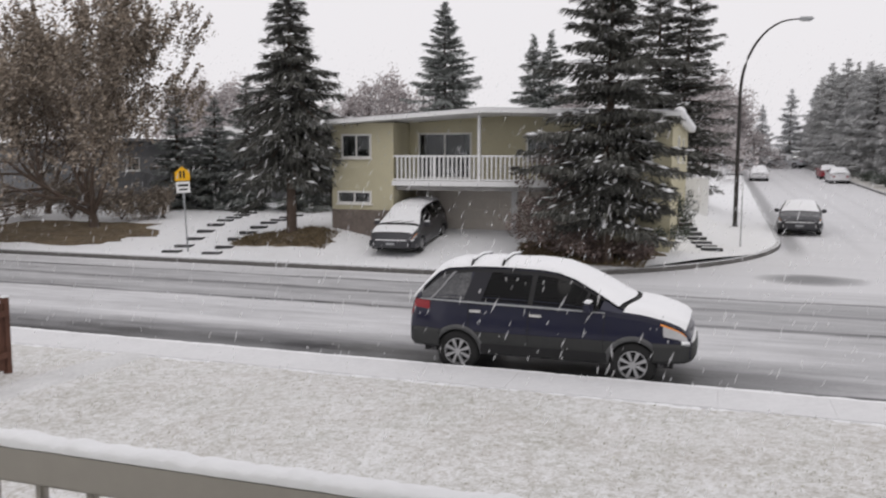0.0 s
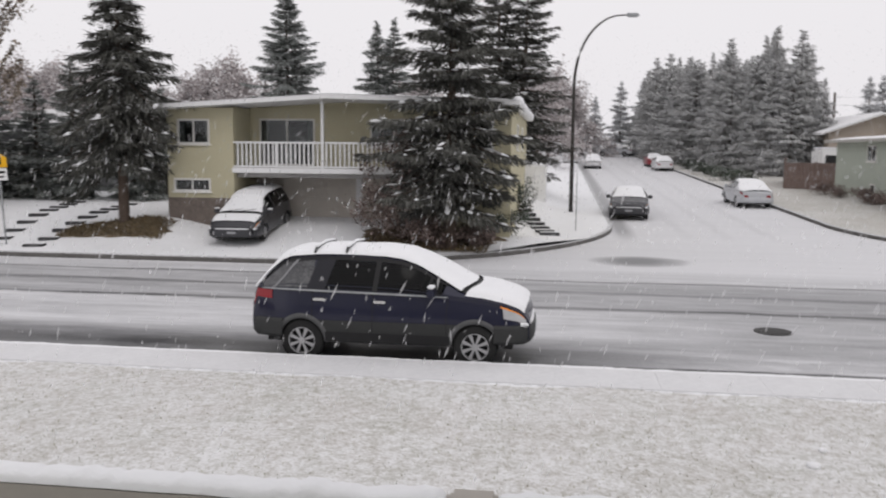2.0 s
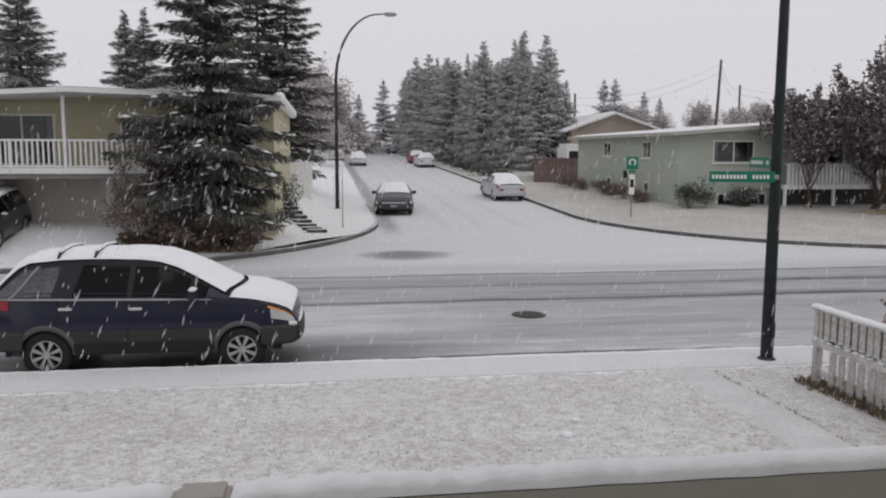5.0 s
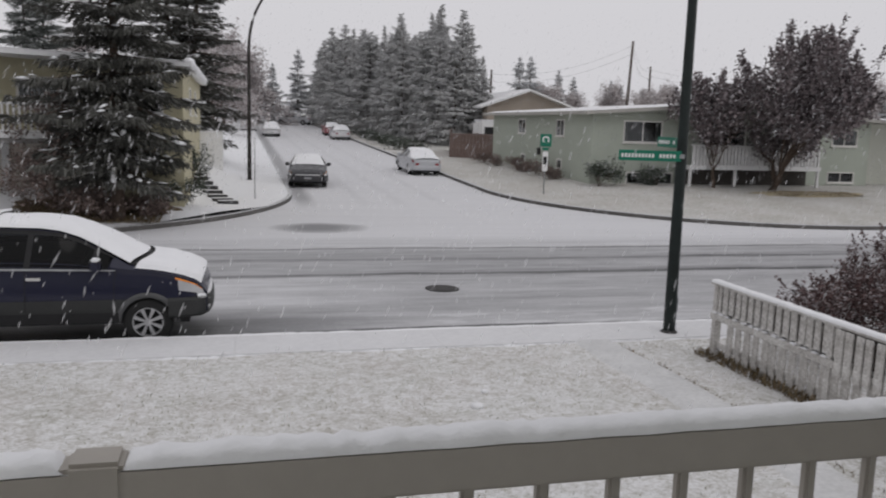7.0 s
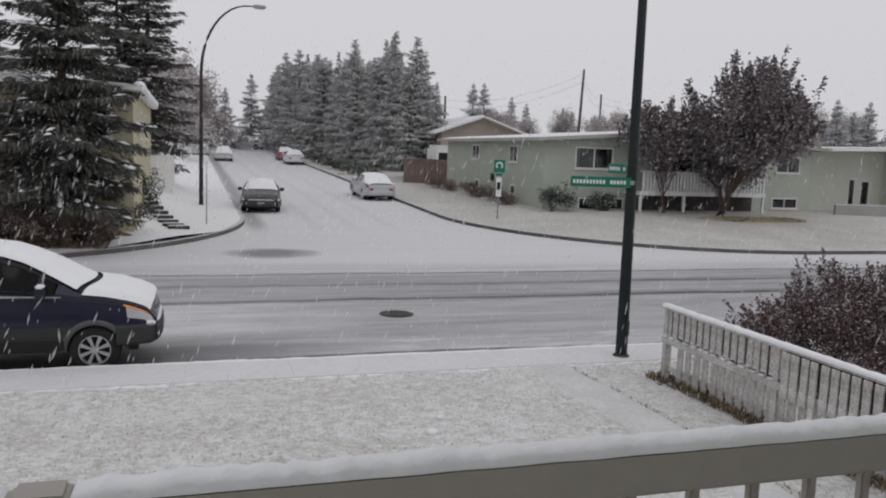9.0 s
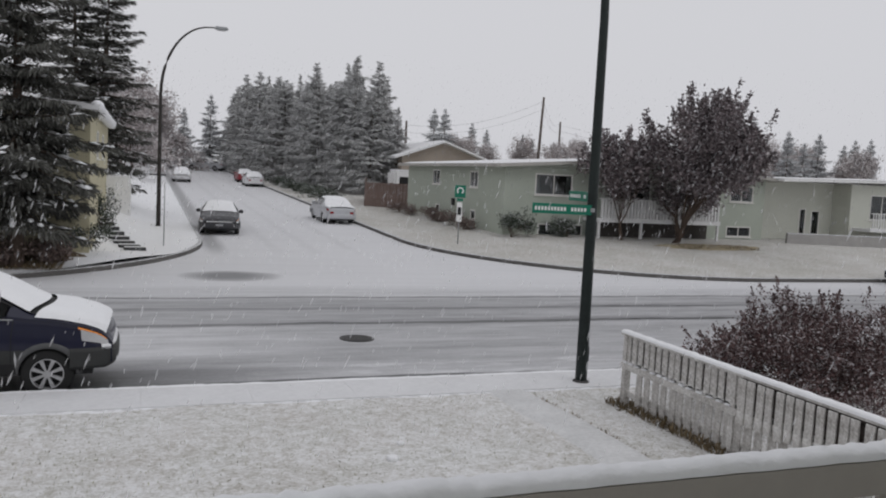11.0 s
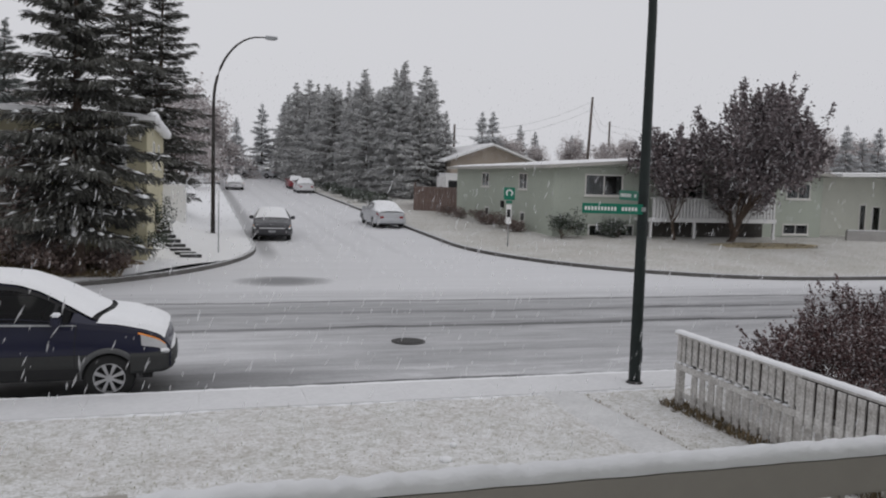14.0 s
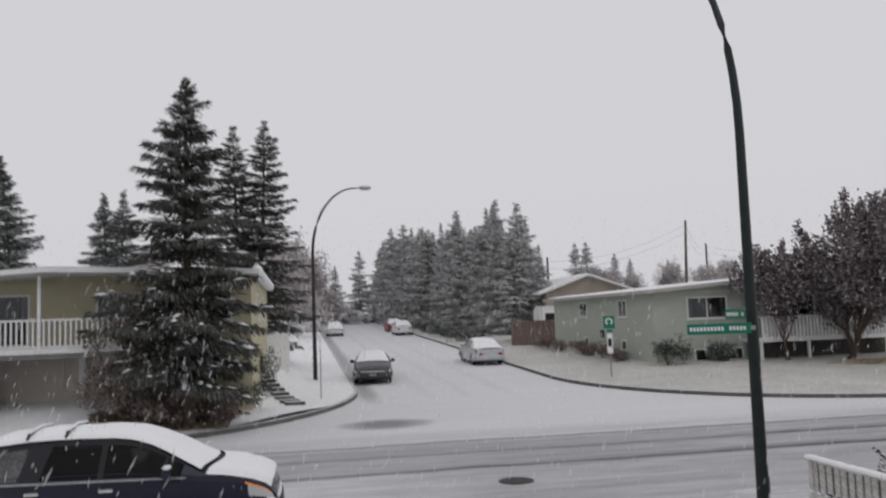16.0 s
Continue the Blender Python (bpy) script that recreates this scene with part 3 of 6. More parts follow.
def spruce(name, label, h, r, seed, needle, dense=1.0, blade=0.30, bare=0.9, droop=0.35, snow_share=0.35, twin=0.0, taper=0.85, trunk_r=0.20, group="spruces", tier=0.42, skirt=0.2, ragged=0.3, hang=0.5, core=90, rising=0.45):
    """A spruce: tapered trunk, open tiers of boughs that fan out into side twigs with hanging sprays, snow lying on the boughs."""
    rng = np.random.default_rng(seed)
    tree = thing(name, label, "tree", group=group)
    tops = [(0.0, 0.0, h)] if not twin else [(-twin, 0.0, h * 0.98), (twin, 0.2, h)]
    wood = []
    for tx, ty, th in tops:
        wood.append(tube_data([(tx * 0.2, ty * 0.2, -0.4), (tx * 0.2, ty * 0.2, 0.3), (tx * 0.8, ty * 0.8, th * 0.5), (tx, ty, th * 0.97)], [trunk_r * 1.35, trunk_r, trunk_r * 0.55, 0.02], 10))
    out, snow = [], []
    down = np.array([0, 0, -1.0])
    for tx, ty, th in tops:
        z = bare
        while z < th - 0.1:
            f = (z - bare) / (th - bare)
            reach = r * (1 - f) ** taper * (0.6 + 0.4 * min(1.0, f / skirt))
            reach = max(reach, 0.16)
            count = int(round(4 + 4 * (1 - f) + (0 if f < 0.8 else 1)))
            ph = rng.uniform(0, 6.28)
            for k in range(count):
                a = ph + 6.283 * k / count + rng.normal(0, 0.22)
                L = reach * rng.uniform(1 - ragged, 1 + 0.55 * ragged)
                zz = z + rng.normal(0, 0.3 * tier)
                if zz > th:
                    continue
                rad = np.array([math.cos(a), math.sin(a), 0.0])
                sid = np.array([-math.sin(a), math.cos(a), 0.0])
                n = max(10, int(105 * dense * (0.2 + L / max(r, 0.1))))
                dr = droop * (1 - 0.85 * f) * rng.uniform(0.7, 1.3)
                lift = rising * f + rng.normal(0, 0.05)
                cx, cy = tx * min(1, zz / th + 0.2), ty * min(1, zz / th + 0.2)
                hub = np.array([cx, cy, zz])

                def spine(t):
                    return (-dr * t ** 1.2 + 0.30 * dr * t ** 4 + lift * t) * L
                t = rng.uniform(0.04, 1.0, n) ** 0.75
                wide = (0.30 * (1 - t) ** 0.7 * np.minimum(1, 0.35 + 2.2 * t) + 0.035) * L + 0.04
                s = rng.uniform(-1, 1, n)
                base = hub + np.outer(t * L - np.abs(s) * wide * 0.25, rad) + np.outer(s * wide, sid)
                base[:, 2] += spine(t) - np.abs(s) * wide * 0.25 + rng.normal(0, 0.02, n)
                fall = rng.uniform(0.0, 1.0, n) ** 1.2 * hang * 2.2 * (1.15 - f * 0.8)
                d = rad * 0.8 + np.outer(np.sign(s) * (0.25 + 0.6 * np.abs(s)), sid) + np.outer(fall, down)
                ln = blade * rng.uniform(0.55, 1.3, n) * (0.3 + 0.7 * min(1, L / 1.3)) * (1.1 - 0.35 * t)
                out.append(blades(rng, base, d, ln, ln * rng.uniform(0.22, 0.40, n), 0.25, 0.5))
                if L > 0.6:
                    tt = np.linspace(0, 0.9, 5)
                    pts = [hub + rad * q * L + np.array([0, 0, spine(q)]) for q in tt]
                    wood.append(tube_data(pts, [0.035 * min(1, L / 2) + 0.008, 0.03 * min(1, L / 2) + 0.006, 0.02, 0.012, 0.006], 4, caps=False))
                if rng.random() < snow_share * 1.5 and L > 0.3:
                    for q in range(int(rng.integers(1, 5))):
                        q1 = rng.uniform(0.35, 0.98)
                        w1 = (0.26 * (1 - q1) + 0.03) * L
                        pt = hub + rad * q1 * L + sid * rng.uniform(-1, 1) * w1 + np.array([0, 0, spine(q1) + 0.035])
                        slope = (spine(min(1, q1 + 0.05)) - spine(q1 - 0.05)) / (0.1 * L)
                        snow.append((pt, a + rng.normal(0, 0.4), rng.uniform(0.07, 0.34) * (0.5 + 0.5 * min(1, L)), rng.uniform(0.03, 0.13), slope, rng.uniform(0.025, 0.075)))
            z += tier * (0.55 + 0.6 * (1 - f)) * rng.uniform(0.75, 1.25)
        # short inner twigs close to the trunk
        m = int(core * dense * (th - bare))
        q = rng.uniform(0, 1, m) ** 1.15
        a = rng.uniform(0, 6.283, m)
        rr = r * (1 - q) ** taper * rng.uniform(0.02, 0.62, m) + 0.04
        c = np.stack([np.cos(a), np.sin(a), np.zeros(m)], 1)
        zc = bare + q * (th - bare) * 0.985
        w = np.minimum(1, zc / th + 0.2)
        base = c * rr[:, None] + np.stack([tx * w, ty * w, zc], 1)
        ln = blade * rng.uniform(0.6, 1.3, m) * (1 - 0.6 * q)
        out.append(blades(rng, base, c + np.outer(rng.uniform(-0.5, 1.4, m) * (1 - q) - 0.9 * q, down), ln, ln * 0.34, 0.25, 0.5))
    v, f = merge(wood)
    meshed("trunk", v, f, BARK, tree, smooth=True)
    quads("crown", np.concatenate(out), needle, tree)
    vs, fs = [], []
    for p, a, l, w, sl, th in snow:
        o = len(vs)
        for bx, by, bz in BLOB:
            x, y = bx * l, by * w
            vs.append((p[0] + x * math.cos(a) - y * math.sin(a), p[1] + x * math.sin(a) + y * math.cos(a), p[2] + bz * th + bx * l * sl))
        fs += [tuple(i + o for i in q) for q in BLOB_F]
    if vs:
        tagged(meshed("snow", vs, fs, SNOW, tree, "snow lying on the boughs", smooth=True), kind="stuff")
    return tree


def leafy(name, label, category, h, r, seed, leaf, n_leaf, size, trunk=1.5, limbs=7, trunk_r=0.16, squash=0.8, bark=None, levels=3, rise=0.9, group="", lean=(0, 0), gaps=0.5, shoots=0, shoot=0.7, skew=0.0):
    """A broad-leaved tree or bush: trunk, forking limbs, and leaves in clumps round the twigs."""
    rng = np.random.default_rng(seed)
    bark = bark or BARK
    plant = thing(name, label, category, group=group)
    tubes, tips = [], []

    def grow(p, d, length, rad, level):
        n = 4
        pts, rr = [p], [rad]
        q, dd = Vector(p), Vector(d)
        for i in range(n):
            dd = (dd + Vector(rng.normal(0, 0.13, 3)) + Vector((0, 0, 0.06 * rise))).normalized()
            q = q + dd * (length / n)
            pts.append(q.copy())
            rr.append(rad * (1 - 0.6 * (i + 1) / n))
        tubes.append(tube_data(pts, rr, 6 if level < 2 else 4, caps=False))
        if level >= levels:
            tips.extend(pts[1:])
            return
        if level >= levels - 1:
            tips.extend(pts[3:])
        kids = limbs if level == 0 else int(rng.integers(3, 5))
        for k in range(kids):
            a = 6.283 * (k + rng.uniform(-0.3, 0.3)) / kids
            spreadv = rng.uniform(0.35, 1.0) if level == 0 else rng.uniform(0.4, 0.9)
            e = dd.orthogonal().normalized()
            e2 = dd.cross(e)
            nd = (dd * rise + (e * math.cos(a) + e2 * math.sin(a)) * spreadv).normalized()
            i = n if level == 0 and k < 2 else int(rng.integers(2, n + 1))
            grow(pts[i], nd, length * rng.uniform(0.6, 0.85) if level else (h - trunk) * rng.uniform(0.36, 0.5), rr[i] * 0.72, level + 1)

    grow(Vector((0, 0, -0.3)), Vector((lean[0], lean[1], 1)), trunk + 0.3, trunk_r, 0)
    v, f = merge(tubes)
    tips = np.array([tuple(t) for t in tips])
    top = tips[:, 2].max()
    wide = np.percentile(np.hypot(tips[:, 0], tips[:, 1]), 92)
    sc = np.array([r / wide, r / wide, (h - trunk * 0.8) / (top - trunk * 0.8)])
    org = np.array([0, 0, trunk * 0.8])

    def fit_in(a):
        a = np.array([tuple(q) for q in a], dtype=float)
        hi = a[:, 2] > trunk * 0.8
        w = np.clip((a[:, 2] - trunk * 0.8) / (0.25 * h), 0, 1)[:, None]
        b = (a - org) * sc + org
        b[:, 0] += skew * (a[:, 2] - org[2])
        return np.where(hi[:, None], a * (1 - w) + b * w, a)

    meshed("trunk", fit_in(v), f, bark, plant, smooth=True)
    tips = fit_in(tips)
    pick = tips[rng.integers(0, len(tips), n_leaf)]
    base = pick + np.clip(rng.normal(0, 1, (n_leaf, 3)), -1.3, 1.3) * size * (0.7 + 1.0 * gaps) * np.array([1, 1, squash])
    base[:, 2] = np.maximum(base[:, 2], 0.03)
    d = rng.normal(0, 1, (n_leaf, 3)) + np.array([0, 0, -0.25])
    ln = size * rng.uniform(0.6, 1.4, n_leaf)
    crown = [blades(rng, base, d, ln, ln * rng.uniform(0.45, 0.75, n_leaf), 0, 0.9)]
    if shoots:
        # upright leafy shoots that stand out of the crown
        mid = np.array([0, 0, trunk + 0.35 * (h - trunk)])
        far = np.linalg.norm((tips - mid) * np.array([1 / r, 1 / r, 1.4 / h]), axis=1)
        order = np.argsort(-far)[: max(shoots, len(tips) * 2 // 3)]
        for i in rng.choice(order, shoots, replace=shoots > len(order)):
            way = (tips[i] - mid) / np.linalg.norm(tips[i] - mid) * 0.55 + np.array([0, 0, 0.8]) + rng.normal(0, 0.16, 3)
            length = shoot * rng.uniform(0.5, 1.25)
            m = int(26 * length / (size * 2.2)) + 8
            u = rng.uniform(0, 1, m)
            at = tips[i] + np.outer(u * length, way) + rng.normal(0, 1, (m, 3)) * (size * 0.42 * (1.15 - 0.7 * u))[:, None]
            dd = way * 0.6 + rng.normal(0, 0.75, (m, 3))
            ls = size * rng.uniform(0.6, 1.25, m)
            crown.append(blades(rng, at, dd, ls, ls * rng.uniform(0.45, 0.75, m), 0, 0.9))
    quads("crown", np.concatenate(crown), leaf, plant)
    return plant


def put(ob, x, y, rz=0, dz=0.0, scale=None):
    ob.matrix_basis = pose(x, y, land_z(x, y) + dz, 0, 0, rz)
    if scale:
        ob.scale = (scale, scale, scale)
    return ob


# ---- cars ----


def lathe_wheel(parent, x, y, side, R=0.34, W=0.22, spokes=8, rim_mat=None):
    """Tyre, rim and spokes; side -1 faces -y."""
    prof = [(R * 0.62, -W * 0.5), (R * 0.9, -W * 0.5), (R * 0.98, -W * 0.38), (R, -W * 0.1), (R, W * 0.1), (R * 0.98, W * 0.38), (R * 0.9, W * 0.5), (R * 0.62, W * 0.5)]
    n = 28
    vs, fs = [], []
    for k in range(n):
        a = 2 * math.pi * k / n
        for rr, yy in prof:
            vs.append((x + rr * math.cos(a), y + yy, R + rr * math.sin(a)))
    m = len(prof)
    for k in range(n):
        for j in range(m - 1):
            fs.append((k * m + j, k * m + j + 1, ((k + 1) % n) * m + j + 1, ((k + 1) % n) * m + j))
    wheel = meshed("wheel", [], [], RUBBER, parent)
    meshed("tyre", vs, fs, RUBBER, wheel, smooth=True)
    face = y + side * W * 0.40
    bm = bmesh.new()
    ring = []
    for k in range(n):
        a = 2 * math.pi * k / n
        ring.append([bm.verts.new((x + q * math.cos(a), face + side * o, R + q * math.sin(a))) for q, o in ((R * 0.64, 0.02), (R * 0.58, 0.02), (R * 0.56, -0.05))])
    for k in range(n):
        for j in range(2):
            bm.faces.new((ring[k][j], ring[k][j + 1], ring[(k + 1) % n][j + 1], ring[(k + 1) % n][j]))
    for k in range(spokes):
        a = 2 * math.pi * (k + 0.5) / spokes
        r0, r1 = R * 0.10, R * 0.60
        c, s = math.cos(a), math.sin(a)
        q = []
        for rr, w in ((r0, 0.014), (r1, 0.03)):
            for sg in (-1, 1):
                q.append(bm.verts.new((x + rr * c - sg * w * s, face + side * 0.012, R + rr * s + sg * w * c)))
                q.append(bm.verts.new((x + rr * c - sg * w * s, face - side * 0.02, R + rr * s + sg * w * c)))
        bm.faces.new((q[0], q[2], q[6], q[4]))
        bm.faces.new((q[0], q[4], q[5], q[1]))
        bm.faces.new((q[2], q[3], q[7], q[6]))
    hub = [bm.verts.new((x + R * 0.16 * math.cos(2 * math.pi * k / 12), face + side * 0.022, R + R * 0.16 * math.sin(2 * math.pi * k / 12))) for k in range(12)]
    bm.faces.new(hub)
    part("rim", bm, rim_mat or ALLOY, wheel, "silver spoked wheel")
    bm = bmesh.new()
    bm.faces.new([bm.verts.new((x + R * 0.57 * math.cos(2 * math.pi * k / 20), face - side * 0.07, R + R * 0.57 * math.sin(2 * math.pi * k / 20))) for k in range(20)])
    part("brake_disc", bm, TRIM, wheel)
    return wheel


def interp(table, x):
    return float(np.interp(x, [p[0] for p in table], [p[1] for p in table]))


def car(name, label, body_mat, top, belt, length, width, wheels, windows, sill=0.24, lower=None, lower_z=0.6, wheel_r=0.34, snow=0.045, lights=True, rack=False, spokes=8, group="parked cars", step=0.06, snow_front=0.0, front_glass=None, rear_glass=None, roof_in=0.26, cowl=None, snow_to=None, bow=None, pillars=None, arch_mat=None, streaked=None):
    """A car along x with its front at +length/2. top and belt are profiles of height by x; windows are spans of x along the sides."""
    c = thing(name, label, "car", group=group)
    L2, W2 = length / 2, width / 2

    def half(x):
        e = abs(x) / L2
        return W2 * (1 - 0.16 * max(0, (e - 0.72) / 0.28) ** 2.2)

    def surf(x, v):
        """Half section at x: v 0..1 up the door, 1..2 up the glass, 2..3 over the roof to the middle."""
        w, zt = half(x), interp(top, x)
        zb = min(interp(belt, x), zt - 0.02)
        e = abs(x) / L2
        zs = sill + 0.12 * max(0, (e - 0.8) / 0.2)
        hgt = max(0.0, zt - zb)
        k = min(1.0, hgt / 0.55)
        wr = w - 0.05 - roof_in * k
        edge = zt - 0.05 - 0.06 * k
        edge = max(edge, zb)
        if v <= 1:
            y = w * (0.94 + 0.06 * math.sin(math.pi * min(1, v * 0.9 + 0.12)))
            return y, zs + (zb - zs) * v
        if v <= 2:
            u = v - 1
            return w * 0.975 + (wr - w * 0.975) * u ** 1.15, zb + (edge - zb) * u
        u = v - 2
        return wr * math.cos(u * math.pi / 2) ** 0.85 if u < 1 else 0.0, edge + (zt - edge) * math.sin(u * math.pi / 2)

    def bowed(vs):
        """Bends the glass, hood and ends forward or back towards the middle of the car."""
        if not bow:
            return vs
        return [(x + interp(bow, x) * (1 - min(1, abs(y) / W2) ** 2), y, z) for x, y, z in vs]

    xs = list(np.arange(-L2, L2 + 1e-6, length / round(length / step)))
    vv = [i / 9 for i in range(10)] + [1 + i / 5 for i in range(1, 6)] + [2 + i / 6 for i in range(1, 7)]

    def in_arch(x, z):
        return any(math.hypot(x - wx, z - wheel_r) < wheel_r + 0.055 for wx in wheels)

    def skin(nm, material, xa, xb, va, vb, off=0.0, sides=(-1, 1), lab="", arch=True, parent=c, grow=None, nx=None, nv=None, slant=0.0, cap=None):
        """A patch of the car's surface, lifted off it by off."""
        X = list(np.linspace(xa, xb, nx or max(2, int((xb - xa) / step) + 1)))
        V = list(np.linspace(va, vb, nv or max(2, int((vb - va) * 9) + 1)))
        vs, fs = [], []
        for sd in sides:
            o = len(vs)
            for x0_ in X:
                for v in V:
                    x = x0_ + slant * (v - va)
                    v = v if cap is None else v * cap(x)
                    y, z = surf(x, v)
                    y2, z2 = surf(x, min(3, v + 0.02))
                    y1, z1 = surf(x, max(0, v - 0.02))
                    ty, tz = y2 - y1, z2 - z1
                    m = math.hypot(ty, tz) or 1
                    t2 = (interp(top, min(L2, x + 0.05)) - interp(top, max(-L2, x - 0.05))) / 0.1 if v > 1.6 else 0
                    of = off if grow is None else off * grow(x, v, y)
                    vs.append((x - of * max(-1, min(1, t2)) * 0.7, sd * (y + of * tz / m), z - of * ty / m))
            n = len(V)
            for i in range(len(X) - 1):
                for j in range(n - 1):
                    a = o + i * n + j
                    q = (a, a + n, a + n + 1, a + 1)
                    cz = sum(vs[k][2] for k in q) / 4
                    cx = sum(vs[k][0] for k in q) / 4
                    if arch and in_arch(cx, cz) and V[j] < 1:
                        continue
                    fs.append(q if sd < 0 else q[::-1])
        return meshed(nm, bowed(vs), fs, material, parent, lab, smooth=True)

    # the shell
    vs, fs = [], []
    for sd in (-1, 1):
        o = len(vs)
        n = len(vv)
        for x in xs:
            for v in vv:
                y, z = surf(x, v)
                vs.append((x, sd * y, z))
        for i in range(len(xs) - 1):
            xm = (xs[i] + xs[i + 1]) / 2
            for j in range(n - 1):
                a = o + i * n + j
                q = (a, a + n, a + n + 1, a + 1)
                cz = sum(vs[k][2] for k in q) / 4
                vm = (vv[j] + vv[j + 1]) / 2
                if vm < 1 and in_arch(xm, cz):
                    continue
                if 1.1 < vm < 2.0 and any(a0 < xm < b0 for a0, b0 in windows):
                    continue
                fs.append(q if sd < 0 else q[::-1])
    n, m = len(vv), len(xs)
    for i in (0, m - 1):
        row = [i * n + j for j in range(n)]
        other = [m * n + i * n + j for j in range(n)]
        for j in range(n - 1):
            fs.append((row[j], row[j + 1], other[j + 1], other[j]))
    meshed("body", bowed(vs), fs, body_mat, c, smooth=True)
    boxed("underbody", (-L2 + 0.25, L2 - 0.25, -W2 + 0.12, W2 - 0.12, sill - 0.04, sill + 0.12), TRIM, c)
    boxed("seats", (-L2 * 0.55, L2 * 0.25, -W2 + 0.3, W2 - 0.3, sill + 0.1, interp(belt, 0) + 0.1), TRIM, c, bevel=0.08)
    for wx in wheels:
        for sd in (-1, 1):
            lathe_wheel(c, wx, sd * (W2 - 0.13), sd, wheel_r, spokes=spokes)
        boxed("wheel_well", (wx - wheel_r - 0.06, wx + wheel_r + 0.06, -W2 + 0.16, W2 - 0.16, sill + 0.1, wheel_r * 2 + 0.09), TRIM, c)
        # arch flare
        for sd in (-1, 1):
            fv, ff = [], []
            K = 22
            for k in range(K + 1):
                a = math.pi * k / K
                for rr, oo in ((wheel_r + 0.015, -0.03), (wheel_r + 0.02, 0.012), (wheel_r + 0.095, 0.012), (wheel_r + 0.105, -0.02)):
                    px, pz = wx + rr * math.cos(a), wheel_r + rr * math.sin(a)
                    zb = interp(belt, px)
                    vvv = min(1, max(0, (pz - sill) / (zb - sill)))
                    yy = surf(max(-L2, min(L2, px)), vvv)[0]
                    fv.append((px, sd * (yy + oo), pz))
            for k in range(K):
                for j in range(3):
                    ff.append((k * 4 + j, k * 4 + j + 1, (k + 1) * 4 + j + 1, (k + 1) * 4 + j))
            meshed("wheel_arch", fv, ff, arch_mat or lower or body_mat, c, smooth=True)
    if lower:
        for sd in (-1, 1):
            def to_edge(x):
                zs = sill + 0.12 * max(0, (abs(x) / L2 - 0.8) / 0.2)
                return min(0.98, (lower_z - zs) / (interp(belt, x) - zs))
            skin("cladding", lower, -L2 + 0.02, L2 - 0.02, 0, 1.0, 0.008, (sd,), lab="grey plastic lower cladding", cap=to_edge)
    for i, (a0, b0) in enumerate(windows):
        pane = streaked if streaked and i == 0 else CARGLASS
        for sd in (-1, 1):
            skin("side_window", pane, a0 + 0.005, b0 - 0.005, 1.10, 1.94, -0.004, sides=(sd,), arch=False)
    for g in (front_glass, rear_glass):
        if g:
            skin("windshield", CARGLASS, g[0], g[1], 2.06, 3.0, 0.006, arch=False)
    # snow on the roof, hood and glass
    if snow:
        def edge_fall(x, v, y):
            return (0.35 + 0.65 * min(1, max(0, v - 2.0) / 0.35)) * (1 + 0.3 * noise.noise((x * 3, y * 3, 0.5)))
        x0 = -L2 + 0.06
        end = L2 - 0.10 - snow_front
        for xa, xb in ((x0, end),) if snow_to is None and cowl is None else ((x0, cowl[0]), (cowl[1], end)) if cowl else ((x0, snow_to),):
            low = 1.55 if bow and cowl and xa == cowl[1] else 2.12
            skin("snow", SNOW, xa, xb, low, 3.0, snow, lab="layer of fresh snow", arch=False, grow=edge_fall, nv=11)
        if cowl:
            skin("cowl", TRIM, cowl[0] - 0.03, cowl[1] + 0.03, 2.1, 3.0, 0.012, lab="black cowl below the windshield", arch=False)
            for sd in (-1, 1):
                zc = interp(top, cowl[0]) + 0.05
                tube("wiper", [(cowl[1], sd * 0.25 - 0.25, zc - 0.01), (cowl[0] - 0.05, sd * 0.25 + 0.3, zc + 0.05)], [0.012, 0.01], TRIM, c)
    if lights:
        for sd in (-1, 1):
            skin("headlight", CLEAR_LENS, L2 - (0.40 if bow else 0.40), L2 - 0.04, 0.70 if bow else 0.76, 0.93, 0.012, (sd,), arch=False, nx=6, nv=5, slant=-0.1 if bow else 0.0)
            skin("indicator", AMBER_LENS, L2 - 0.46, L2 - 0.08, 0.935, 0.995, 0.014, (sd,), arch=False, nx=6, nv=3)
            skin("tail_light", RED_LENS, -L2 + 0.02, -L2 + (0.36 if bow else 0.26), 0.80 if bow else 0.80, 0.99, 0.012, (sd,), arch=False, nx=6, nv=5)
    w_end = half(L2) * 0.94
    zb = interp(belt, L2)

    def bumper(nm, end, z0, z1, out, material, lab="", wrap=0.55):
        """A bumper swept round an end of the car with rounded upper and lower edges."""
        vs, fs = [], []
        way = [(L2 - wrap + wrap * 0.8 * k / 5, None) for k in range(6)]
        line = [(x, -half(x) - 0.012) for x, _ in way]
        tipw = half(L2)
        for k in range(13):
            y = -tipw * 0.93 + tipw * 1.86 * k / 12
            line.append((L2 - 0.02 - 0.10 * abs(y / tipw) ** 5, y))
        line += [(x, half(x) + 0.012) for x, _ in way[::-1]]
        prof = [(-0.06, z0 + 0.02), (out * 0.6, z0), (out, z0 + 0.05), (out, z1 - 0.06), (out * 0.75, z1 - 0.015), (-0.05, z1)]
        for i, (x, y) in enumerate(line):
            a, b = line[max(0, i - 1)], line[min(len(line) - 1, i + 1)]
            d = Vector((b[0] - a[0], b[1] - a[1])).normalized()
            push = interp(bow, end * x) * end * (1 - min(1, abs(y) / W2) ** 2) if bow else 0.0
            for o, z in prof:
                oo = o * (1.0 if abs(y) < tipw * 0.94 else 0.35)
                vs.append((end * (x + push + d.y * oo), y - d.x * oo, z))
        m = len(prof)
